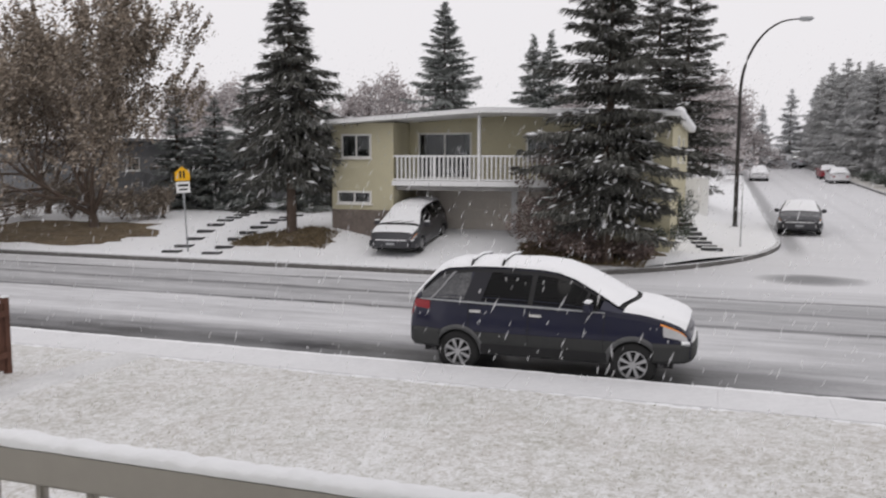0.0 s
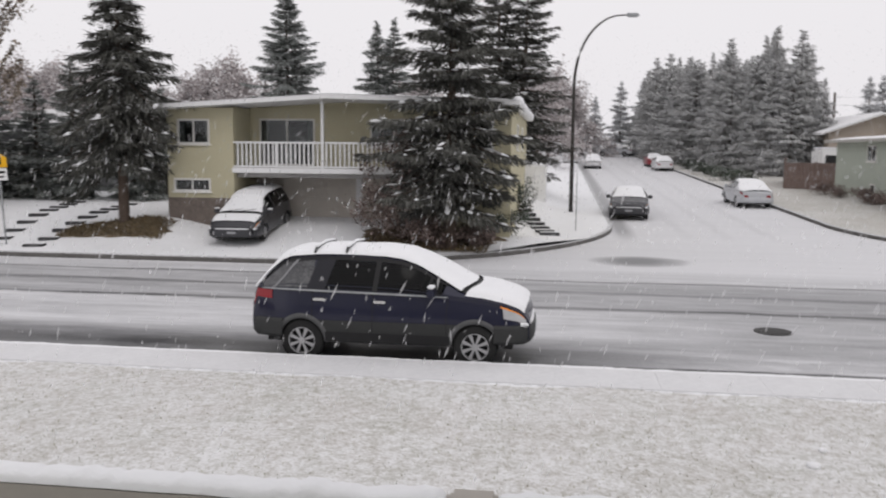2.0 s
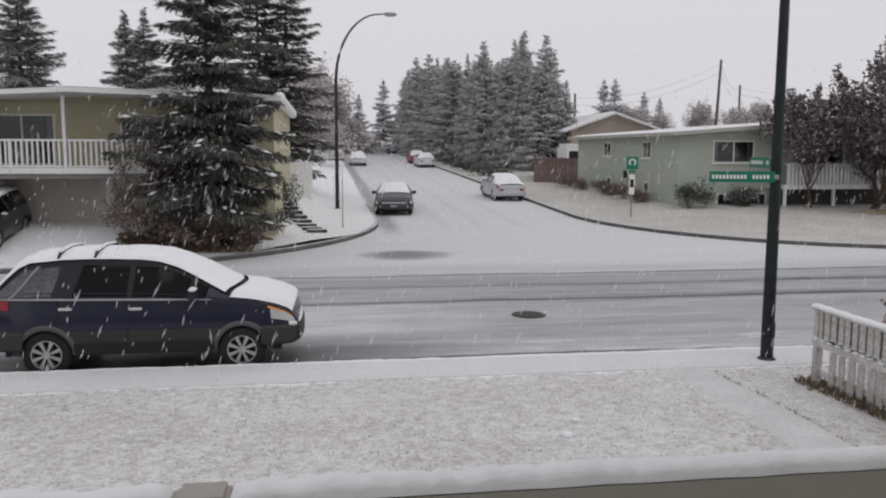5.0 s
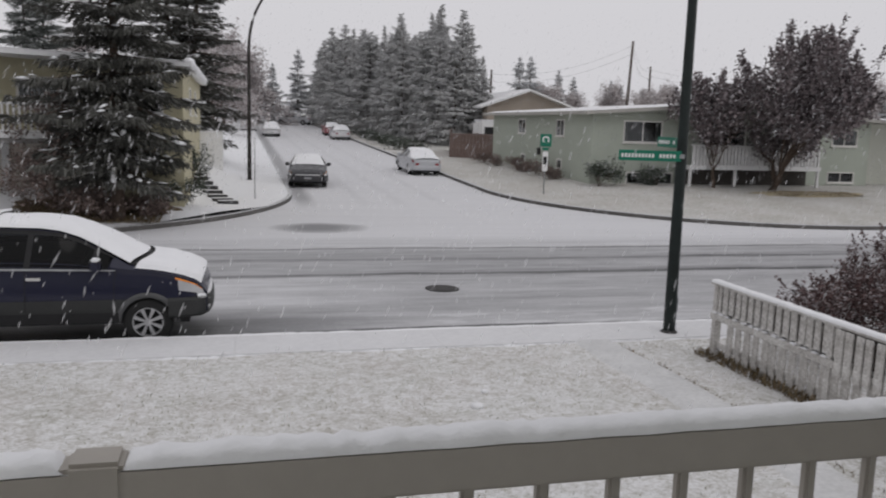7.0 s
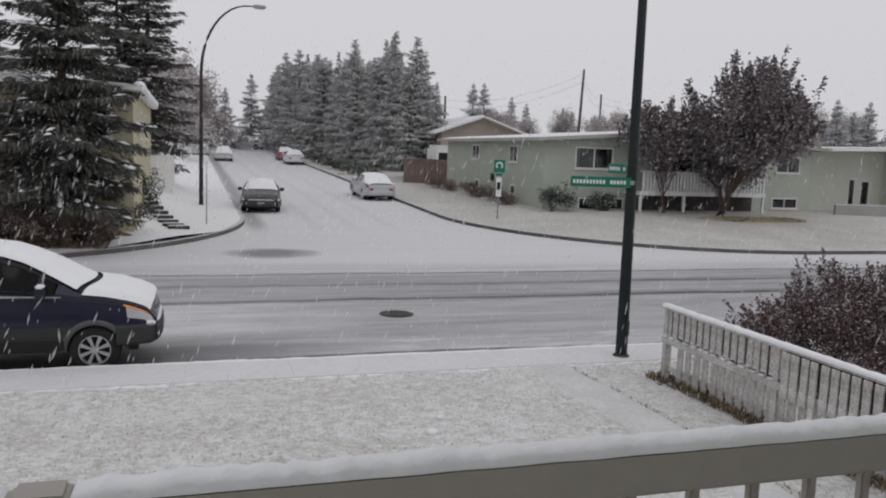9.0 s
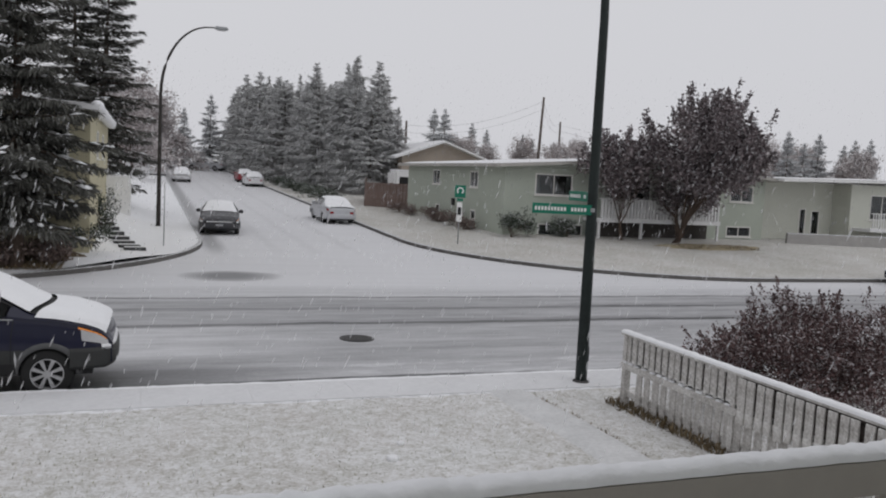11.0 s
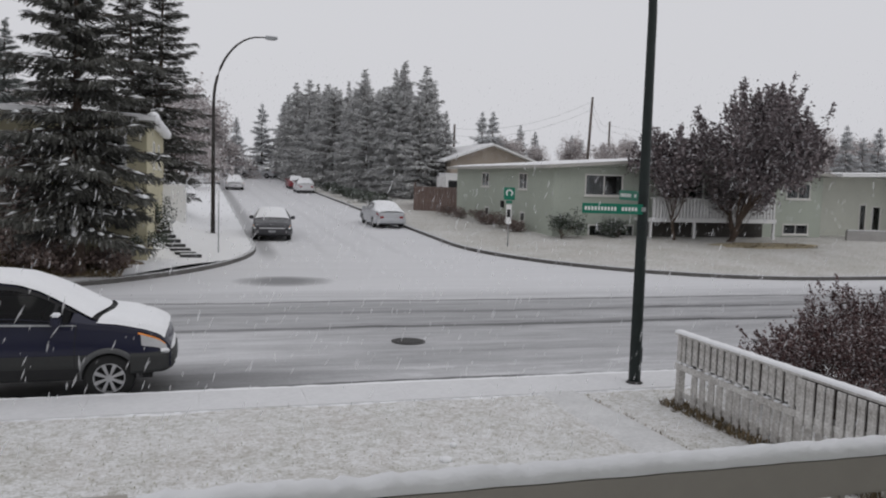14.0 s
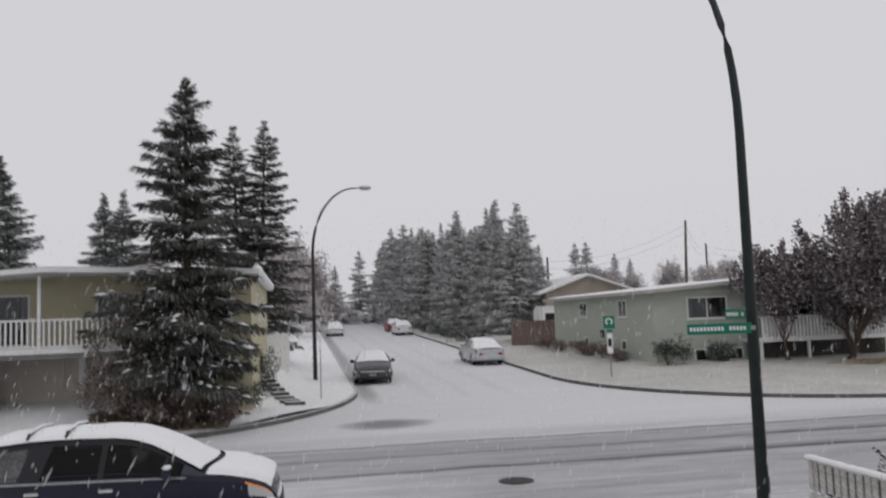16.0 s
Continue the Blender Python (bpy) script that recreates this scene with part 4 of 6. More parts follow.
        for i in range(len(line) - 1):
            for k in range(m - 1):
                q = (i * m + k, (i + 1) * m + k, (i + 1) * m + k + 1, i * m + k + 1)
                fs.append(q if end > 0 else q[::-1])
        return meshed(nm, vs, fs, material, c, lab, smooth=True)

    bumper("front_bumper", 1, sill + 0.06, sill + 0.36, 0.07, lower or body_mat)
    grille_push = (interp(bow, L2) * 0.75) if bow else 0.0
    boxed("grille", (L2 - 0.03, L2 + 0.02 + grille_push, -w_end * 0.5, w_end * 0.5, zb - 0.24, zb - 0.08), TRIM, c, bevel=0.015)
    for sd in (-1, 1):
        boxed("headlamp_face", (L2 - 0.05, L2 + 0.012, min(sd * w_end * 0.56, sd * w_end * 0.96), max(sd * w_end * 0.56, sd * w_end * 0.96), zb - 0.22, zb - 0.06), CLEAR_LENS, c, bevel=0.02)
        boxed("tail_lamp_face", (-L2 - 0.012, -L2 + 0.05, min(sd * w_end * 0.62, sd * w_end * 0.97), max(sd * w_end * 0.62, sd * w_end * 0.97), interp(belt, -L2) - 0.26, interp(belt, -L2) - 0.06), RED_LENS, c, bevel=0.02)
    bumper("rear_bumper", -1, sill + 0.06, sill + 0.36, 0.09, lower or body_mat)
    if snow:
        bumper("snow", 1, sill + 0.33, sill + 0.40, 0.045, SNOW, "snow on the bumper", 0.14)
    nose = interp(bow, L2) if bow else 0.0
    boxed("number_plate", (L2 + 0.045 + nose, L2 + 0.062 + nose, -0.16, 0.16, sill + 0.18, sill + 0.27), STEEL, c)
    # mirrors, handles
    if front_glass:
        mx = front_glass[0] + (front_glass[1] - front_glass[0]) * 0.60
        for sd in (-1, 1):
            yy = surf(mx, 1.0)[0]
            y0, y1 = sorted((sd * (yy + 0.02), sd * (yy + 0.22)))
            mirror = boxed("mirror", (mx - 0.09, mx + 0.05, y0, y1, interp(belt, mx) + 0.0, interp(belt, mx) + 0.16), body_mat, c, bevel=0.03)
            boxed("snow", (mx - 0.08, mx + 0.04, y0, y1, interp(belt, mx) + 0.155, interp(belt, mx) + 0.20), SNOW, mirror, bevel=0.02)
    for a0, b0 in windows[-2:]:
        for sd in (-1, 1):
            hx = a0 - 0.02
            yy, zz = surf(hx, 0.84)
            y0, y1 = sorted((sd * (yy - 0.01), sd * (yy + 0.035)))
            boxed("door_handle", (hx, hx + 0.20, y0, y1, zz - 0.02, zz + 0.025), CHROME if lower else body_mat, c, bevel=0.01)
    if lower:
        for sd in (-1, 1):
            skin("belt_trim", STEEL, -L2 + 0.18, windows[-1][1] + 0.12, 1.01, 1.05, 0.008, (sd,), lab="bright trim strip below the windows", arch=False, nv=3)
            skin("window_trim", TRIM, -L2 + 0.22, windows[-1][1] + 0.05, 1.9, 2.02, 0.006, (sd,), lab="black trim above the windows", arch=False, nv=3)
            skin("rub_strip", CLADDING, wheels[0] + 0.5, wheels[1] - 0.45, 0.205, 0.23, 0.016, (sd,), lab="thin grey strip along the sill", arch=False, nv=2)
            # black strip that puts the shade at the doors' foot into colour
            skin("sill_shade", TRIM, -L2 + 0.3, L2 - 0.3, 0.0, 0.2, 0.014, (sd,), lab="black strip for the shade along the sill", arch=True)
            for a0, b0, lean_, pm, plab in pillars or ():
                skin("pillar", pm, a0, b0, 1.06, 1.95, 0.006, (sd,), lab=plab, arch=False, nx=5, slant=lean_)
            for a0, b0 in () if pillars else zip(windows, windows[1:]):
                skin("pillar", TRIM, a0[1] - 0.02, b0[0] + 0.02, 1.08, 1.95, 0.004, (sd,), lab="black window pillar", arch=False, nx=3)
    for sd in (-1, 1):
        for a0, b0 in windows[-2:]:
            skin("door_seam", TRIM, a0 - 0.042, a0 - 0.030, 0.12, 1.02, 0.011, (sd,), arch=True, nx=2, nv=12)
        skin("door_seam", TRIM, windows[-1][1] + 0.10, windows[-1][1] + 0.112, 0.12, 1.0, 0.011, (sd,), arch=True, nx=2, nv=12)
    if rack:
        for rx in (-1.25, -0.72):
            z0 = interp(top, rx)
            w = half(rx) - 0.36
            tube("roof_bar", [(rx - 0.02, -w - 0.03, z0 - 0.06), (rx, -w, z0 + 0.025), (rx, 0, z0 + 0.065), (rx, w, z0 + 0.025), (rx - 0.02, w + 0.03, z0 - 0.06)], [0.022] * 5, TRIM, c)
            tube("snow", [(rx, -w, z0 + 0.05), (rx, 0, z0 + 0.09), (rx, w, z0 + 0.05)], [0.022, 0.026, 0.022], SNOW, c)
        for sd in (-1, 1):
            w = half(-0.5) - 0.335
            tube("roof_rail", [(-1.9, sd * w, interp(top, -1.9) - 0.10), (-1.7, sd * w, interp(top, -1.7) - 0.035), (0.1, sd * w, interp(top, 0.1) - 0.04), (0.3, sd * w, interp(top, 0.3) - 0.10)], [0.016] * 4, TRIM, c)
    return c


SUV_TOP = [(-2.275, 0.95), (-2.25, 1.17), (-2.15, 1.30), (-1.96, 1.53), (-1.78, 1.72), (-1.64, 1.79), (-1.2, 1.83), (-0.7, 1.84), (-0.1, 1.82), (0.15, 1.785), (0.38, 1.70), (0.75, 1.49), (1.10, 1.29), (1.22, 1.255), (1.65, 1.205), (1.95, 1.14), (2.12, 1.06), (2.22, 0.96), (2.275, 0.82)]
SUV_BELT = [(-2.275, 0.92), (-2.2, 1.21), (-1.1, 1.18), (0.3, 1.155), (1.1, 1.15), (1.5, 1.115), (1.85, 1.04), (2.1, 0.94), (2.275, 0.78)]
SUV_BOW = [(-2.275, -0.06), (-1.7, -0.04), (-1.0, 0.0), (0.0, 0.06), (0.4, 0.14), (1.1, 0.26), (1.5, 0.19), (2.0, 0.08), (2.275, 0.035)]
SEDAN_TOP = [(-2.3, 0.80), (-2.24, 0.92), (-1.7, 0.97), (-1.35, 1.05), (-0.85, 1.34), (-0.4, 1.40), (0.1, 1.39), (0.4, 1.31), (1.0, 0.98), (1.3, 0.92), (1.9, 0.84), (2.2, 0.72), (2.3, 0.58)]
SEDAN_BELT = [(-2.3, 0.78), (-2.1, 0.90), (-1.0, 0.93), (0.8, 0.90), (1.6, 0.82), (2.1, 0.70), (2.3, 0.55)]
VAN_TOP = [(-2.4, 1.0), (-2.36, 1.3), (-2.25, 1.58), (-2.0, 1.68), (-1.0, 1.72), (0.0, 1.71), (0.45, 1.62), (1.0, 1.30), (1.45, 1.05), (1.8, 0.98), (2.15, 0.88), (2.35, 0.74), (2.4, 0.62)]
VAN_BELT = [(-2.4, 0.98), (-2.2, 1.02), (0.0, 1.0), (1.0, 0.97), (1.7, 0.90), (2.15, 0.78), (2.4, 0.58)]
TRUCK_TOP = [(-2.8, 1.06), (-0.75, 1.08), (-0.70, 1.2), (-0.6, 1.72), (-0.2, 1.82), (0.5, 1.82), (0.8, 1.74), (1.3, 1.22), (1.5, 1.12), (2.3, 1.08), (2.7, 0.98), (2.8, 0.8)]
TRUCK_BELT = [(-2.8, 1.03), (0.0, 1.1), (1.3, 1.08), (2.3, 1.0), (2.8, 0.78)]

# ---- houses ----


def wall(name, p0, p1, z0, z1, thick, openings, material, parent, label=""):
    """A wall from p0 to p1 with its outer face on that line (the inside lies to the left of the way), open where openings (along, along, z, z) say."""
    p0, p1 = Vector(p0), Vector(p1)
    length = (p1 - p0).length
    d = (p1 - p0) / length
    n = Vector((-d.y, d.x))
    us = sorted({0.0, length, *[o[0] for o in openings], *[o[1] for o in openings]})
    zs = sorted({z0, z1, *[o[2] for o in openings], *[o[3] for o in openings]})
    bm = bmesh.new()
    for ua, ub in zip(us, us[1:]):
        for za, zb in zip(zs, zs[1:]):
            um, zm = (ua + ub) / 2, (za + zb) / 2
            if any(o[0] < um < o[1] and o[2] < zm < o[3] for o in openings):
                continue
            vs = []
            for z in (za, zb):
                for u, t in ((ua, 0), (ub, 0), (ub, thick), (ua, thick)):
                    q = p0 + d * u + n * t
                    vs.append(bm.verts.new((q.x, q.y, z)))
            for f in ((0, 1, 5, 4), (1, 2, 6, 5), (2, 3, 7, 6), (3, 0, 4, 7), (4, 5, 6, 7), (3, 2, 1, 0)):
                bm.faces.new([vs[i] for i in f])
    bmesh.ops.remove_doubles(bm, verts=bm.verts, dist=0.0005)
    ob = part(name, bm, material, parent, label)
    for o in openings:
        window(p0, d, n, o, parent)
    return ob


def window(p0, d, n, o, parent):
    """A window in a wall's opening: frame bars, a middle bar, panes, a sill with snow and a dark panel behind, its
    colour standing for the unlit interior.
    """
    u0, u1, za, zb = o[:4]
    rot = math.degrees(math.atan2(d.y, d.x))
    w = meshed("window", [], [], WHITE, parent)
    c = p0 + d * ((u0 + u1) / 2)
    w.matrix_basis = pose(c.x, c.y, za, 0, 0, rot)
    W, H, b = (u1 - u0) / 2, zb - za, 0.07
    for dims in ((-W, -W + b, -0.02, 0.06, 0, H), (W - b, W, -0.02, 0.06, 0, H), (-W + b, W - b, -0.02, 0.06, H - b, H), (-W + b, W - b, -0.02, 0.06, 0, b)):
        boxed("window_frame", dims, FRAME, w)
    split = W > 0.5
    if split:
        boxed("window_bar", (-0.025, 0.025, -0.01, 0.05, b, H - b), FRAME, w)
    for xa, xb in ((-W + b, -0.025), (0.025, W - b)) if split else ((-W + b, W - b),):
        boxed("pane", (xa, xb, 0.015, 0.025, b, H - b), GLASS, w)
    boxed("window_sill", (-W - 0.05, W + 0.05, -0.09, 0.02, -0.05, 0.0), FRAME, w, bevel=0.01)
    boxed("interior_shade", (-W - 0.5, W + 0.5, 0.35, 0.38, -0.15, H + 0.15), SHADE_PANEL, w, "dark panel in place of the unlit interior")
    if split and H > 0.7:
        boxed("curtain", (-W + b, -W + b + 0.22 * W, 0.12, 0.16, b, H - b), CURTAIN, w, "pale curtain")
        boxed("curtain", (W - b - 0.22 * W, W - b, 0.12, 0.16, b, H - b), CURTAIN, w, "pale curtain")


def gable_roof(parent, x0, xr, x1, y0, y1, ze0, zr, ze1, thick=0.16, fascia=None):
    """A low roof with its ridge along y, with white edge boards and a layer of snow."""
    vs = []
    for y in (y0, y1):
        for x, z in ((x0, ze0), (xr, zr), (x1, ze1)):
            vs += [(x, y, z - thick), (x, y, z)]
    fs = [(0, 2, 8, 6), (2, 4, 10, 8), (1, 7, 9, 3), (3, 9, 11, 5), (0, 6, 7, 1), (4, 5, 11, 10), (0, 1, 3, 2), (2, 3, 5, 4), (6, 8, 9, 7), (8, 10, 11, 9)]
    roof = meshed("roof", vs, fs, fascia or WHITE, parent, "low gable roof with white edge boards")
    # snow, thicker in the middle and rounded at the edges
    nx, ny = 26, 18
    sv, sf = [], []
    for i in range(nx + 1):
        x = x0 - 0.02 + (x1 - x0 + 0.04) * i / nx
        z = ze0 + (zr - ze0) * (x - x0) / (xr - x0) if x < xr else zr + (ze1 - zr) * (x - xr) / (x1 - xr)
        for j in range(ny + 1):
            y = y0 - 0.02 + (y1 - y0 + 0.04) * j / ny
            e = min(i, nx - i, j, ny - j)
            sv.append((x, y, z + (0.004 if e == 0 else 0.07 + 0.02 * noise.noise((x, y, 0)))))
    for i in range(nx):
        for j in range(ny):
            a = i * (ny + 1) + j
            sf.append((a, a + ny + 1, a + ny + 2, a + 1))
    meshed("snow", sv, sf, ROOFSNOW, roof, "snow on the roof", smooth=True)
    return roof


def railing(parent, x0, x1, y, z0, z1, gap=0.13, thick=0.03, top=0.09, material=None, wide=0.05, bottom=True):
    """A straight balcony railing: top rail, bottom rail, square balusters."""
    material = material or WHITE
    boxed("top_rail", (x0, x1, y - wide / 2, y + wide / 2, z1 - top, z1), material, parent, bevel=0.008)
    if bottom:
        boxed("bottom_rail", (x0, x1, y - 0.02, y + 0.02, z0, z0 + 0.06), material, parent)
    me, n = None, int((x1 - x0) / gap)
    for i in range(1, n):
        if me is None:
            ob = boxed("baluster", (-thick / 2, thick / 2, -thick / 2, thick / 2, z0 + (0.06 if bottom else 0), z1 - top), material, parent)
            me = ob.data
        else:
            ob = new("baluster", me)
            ob.parent = parent
        ob.location = (x0 + (x1 - x0) * i / n, y, 0)


def yellow_house():
    h = thing("house", "pale yellow two-storey house with a white balcony over its garage", "house")
    lw, low = YELLOW_WALL, BRICK
    wall("wall", (-14.0, 28.5), (-11.5, 28.5), 1.7, 4.92, 0.2, [(0.40, 1.62, 3.62, 4.52), (0.22, 1.62, 1.92, 2.40)], lw, h)
    boxed("foundation", (-14.0, -11.5, 28.47, 28.67, 0.2, 1.7), low, h, "dark brick base")
    wall("wall", (-11.5, 28.71), (-11.5, 31.5), 0.3, 4.95, 0.2, [], lw, h)
    wall("wall", (-11.5, 30.2), (-4.0, 30.2), 2.7, 5.0, 0.2, [(0.35, 2.5, 2.85, 4.6), (4.6, 6.4, 3.55, 4.6)], lw, h)
    wall("wall", (-4.0, 31.5), (-4.0, 28.71), 0.3, 5.0, 0.2, [], lw, h)
    wall("wall", (-4.0, 28.5), (-1.6, 28.5), 0.3, 5.0, 0.2, [(0.5, 1.8, 3.5, 4.5)], lw, h)
    wall("wall", (-1.6, 28.71), (-1.6, 41.79), 0.3, 5.0, 0.2, [(3.5, 4.7, 3.5, 4.5), (7.5, 8.7, 3.5, 4.5)], lw, h)
    wall("wall", (-1.6, 42.0), (-14.0, 42.0), 0.3, 5.0, 0.2, [], lw, h)
    wall("wall", (-14.0, 41.79), (-14.0, 28.71), 0.3, 4.92, 0.2, [], lw, h)
    boxed("floor", (-13.8, -1.8, 28.8, 41.8, 2.45, 2.6), CONCRETE, h)
    # garage front with two panelled doors
    boxed("garage_wall", (-11.5, -4.0, 31.0, 31.2, 0.2, 2.6), GARAGE, h, "grey-brown garage front")
    for xa in (-11.2, -7.25):
        door = meshed("garage_door", [], [], GARAGE, h, "grey-brown panelled garage door")
        for k in range(4):
            boxed("panel", (xa, xa + 3.1, 30.975, 31.01, 0.80 + k * 0.44, 1.22 + k * 0.44), GARAGE, door, bevel=0.012)
    boxed("garage_post", (-7.6, -7.38, 30.85, 31.0, 0.4, 2.6), WHITE, h)
    # balcony
    b = meshed("balcony", [], [], WHITE, h, "white balcony with upright slats")
    boxed("deck", (-11.55, -4.0, 28.45, 30.2, 2.62, 2.80), WHITE, b)
    railing(b, -11.5, -4.0, 28.5, 2.82, 3.73, gap=0.16, thick=0.055, top=0.07)
    boxed("post", (-8.27, -8.17, 28.45, 28.55, 2.8, 5.12), WHITE, b)
    boxed("post", (-9.95, -9.87, 28.47, 28.55, 2.8, 3.70), WHITE, b)
    # gable wedge over the balcony and the roof
    bm = bmesh.new()
    a = [bm.verts.new(p) for p in ((-14.0, 30.25, 4.9), (-1.6, 30.25, 4.95), (-1.6, 30.25, 5.0), (-7.9, 30.25, 5.22), (-14.0, 30.25, 4.92))]
    bm.faces.new(a)
    part("gable", bm, lw, h)
    gable_roof(h, -14.45, -7.9, -1.3, 27.75, 42.6, 4.98, 5.36, 5.14)
    tube("snow", [(-1.42 + 0.06 * noise.noise((k, 0, 0)), 27.75 + k * 1.2, 5.12 + 0.08 * noise.noise((k * 1.7, 2, 0))) for k in range(13)], [0.10] + [0.21 + 0.08 * noise.noise((k * 1.3, 5, 0)) for k in range(11)] + [0.1], SNOW, h, "snow hanging over the eave")
    return h


def green_house():
    h = thing("house", "pale green stucco bungalow on a corner lot", "house")
    g = GREEN_WALL
    wall("wall", (17.0, 53.79), (17.0, 38.21), 0.2, 4.25, 0.2, [(4.9, 6.2, 3.05, 3.95), (11.1, 12.3, 3.0, 3.92), (5.6, 6.3, 1.35, 1.85), (11.4, 12.1, 1.25, 1.8)], g, h)
    wall("wall", (17.0, 38.0), (33.2, 38.0), 0.2, 4.25, 0.2, [(1.68, 3.82, 2.82, 3.92), (1.95, 4.55, 0.62, 1.38), (6.0, 8.6, 2.2, 3.9), (10.2, 12.2, 2.9, 3.9), (13.7, 15.4, 0.95, 1.55), (13.8, 15.4, 2.9, 3.8)], g, h)
    wall("wall", (33.2, 38.21), (33.2, 53.79), 0.2, 4.25, 0.2, [], g, h)
    wall("wall", (33.2, 54.0), (17.0, 54.0), 0.2, 4.25, 0.2, [], g, h)
    boxed("floor", (17.2, 33.0, 38.2, 53.8, 1.8, 1.95), CONCRETE, h)
    bm = bmesh.new()
    bm.faces.new([bm.verts.new(p) for p in ((17.0, 38.02, 4.25), (33.2, 38.02, 4.25), (25.1, 38.02, 4.86))])
    part("gable", bm, g, h)
    gable_roof(h, 16.4, 25.1, 33.8, 37.3, 54.6, 4.30, 4.98, 4.30, fascia=FASCIA)
    b = meshed("balcony", [], [], WHITE, h, "white balcony with upright boards")
    boxed("deck", (21.55, 29.1, 36.5, 38.0, 1.62, 1.78), WHITE, b)
    railing(b, 21.6, 29.1, 36.53, 1.78, 2.84, gap=0.19, thick=0.11, top=0.06, wide=0.08)
    for px in (21.7, 24.2, 26.7, 29.0):
        boxed("post", (px - 0.06, px + 0.06, 36.55, 36.67, 0.2, 1.62), WHITE, b)
    # added dark sheet: the shade below the open balcony is in its colour
    boxed("skirt", (21.6, 29.1, 37.6, 37.7, 0.2, 1.62), SHADE_PANEL, b)
    boxed("meter_box", (16.88, 17.0, 44.9, 45.2, 1.9, 2.3), TRIM, h)
    return h


def pale_house():
    h = thing("house", "cream bungalow with a flat snowy roof and white door", "house")
    wall("wall", (34.0, 39.0), (39.2, 39.0), 0.2, 4.25, 0.2, [(2.75, 3.25, 1.15, 2.7), (3.65, 4.3, 1.15, 2.6)], PALE_WALL, h)
    wall("wall", (39.2, 38.99), (39.2, 37.81), 0.2, 4.25, 0.2, [], PALE_WALL, h)
    wall("wall", (39.2, 37.6), (52.0, 37.6), 0.2, 4.25, 0.2, [(1.5, 3.4, 2.2, 3.7), (6.0, 8.0, 2.2, 3.7)], PALE_WALL, h)
    wall("wall", (34.0, 52.0), (34.0, 39.21), 0.2, 4.25, 0.2, [], PALE_WALL, h)
    gable_roof(h, 33.4, 43.0, 52.6, 36.8, 52.6, 4.36, 4.62, 4.36)
    b = meshed("balcony", [], [], WHITE, h, "white front balcony")
    boxed("deck", (39.4, 48.0, 36.2, 37.6, 1.55, 1.72), WHITE, b)
    railing(b, 39.4, 48.0, 36.25, 1.72, 2.65, gap=0.2, thick=0.05, top=0.06)
    return h


def grey_house():
    h = thing("house", "low blue-grey bungalow behind a grey board fence", "house")
    wall("wall", (-46.0, 41.0), (-22.5, 41.0), 0.3, 4.35, 0.2, [(5.0, 7.0, 2.6, 3.7), (12.0, 13.2, 2.9, 3.7), (16.5, 18.3, 2.6, 3.7)], GREY_WALL, h)
    wall("wall", (-22.5, 41.21), (-22.5, 52.0), 0.3, 4.35, 0.2, [(3, 4.5, 2.6, 3.6)], GREY_WALL, h)
    wall("wall", (-46.0, 52.0), (-46.0, 41.21), 0.3, 4.35, 0.2, [], GREY_WALL, h)
    gable_roof(h, -46.8, -34.0, -21.8, 40.2, 52.8, 4.45, 4.85, 4.45, fascia=GREY_WALL)
    boxed("chimney", (-29.0, -27.3, 44.0, 45.0, 4.4, 5.6), WHITE, h, "white boxed chimney")
    return h


def brown_house():
    h = thing("house", "brown gabled bungalow with a snowy roof", "house")
    wall("wall", (20.5, 67.0), (27.8, 67.0), 0.8, 5.1, 0.2, [(2.2, 3.6, 3.3, 4.3)], BROWN_WALL, h)
    wall("wall", (20.5, 78.0), (20.5, 67.21), 0.8, 5.1, 0.2, [], BROWN_WALL, h)
    wall("wall", (27.8, 67.21), (27.8, 78.0), 0.8, 5.1, 0.2, [], BROWN_WALL, h)
    bm = bmesh.new()
    bm.faces.new([bm.verts.new(p) for p in ((20.5, 67.02, 5.1), (27.8, 67.02, 5.1), (24.1, 67.02, 6.5))])
    part("gable", bm, BROWN_WALL, h)
    gable_roof(h, 19.7, 24.1, 28.6, 66.3, 78.5, 5.05, 6.6, 5.05, fascia=WHITE)
    return h


yellow_house()
green_house()
pale_house()
grey_house()
brown_house()


def own_house():
    """The house with the deck from which all is seen."""
    tagged(boxed("wall_south", (-9, 9, -1.6, -1.4, 0.0, 5.0), PALE_WALL), "plain outer wall behind the deck", "wall", kind="structure")
    tagged(boxed("deck_floor", (-9, 9, -1.4, 1.36, 1.86, 2.02), WHITE), "white deck floor", "deck", kind="structure")
    # unseen overhang, added to keep sky light off the right part of the rail
    tagged(boxed("unseen_shade_slab", (0.3, 9, -1.6, 0.75, 4.6, 4.8), PALE_WALL), "unseen eave added to shade the deck rail", "eave", kind="structure")


own_house()

# ---- the deck railing ----
RAIL_Y, RAIL_Z = 1.42, 2.985


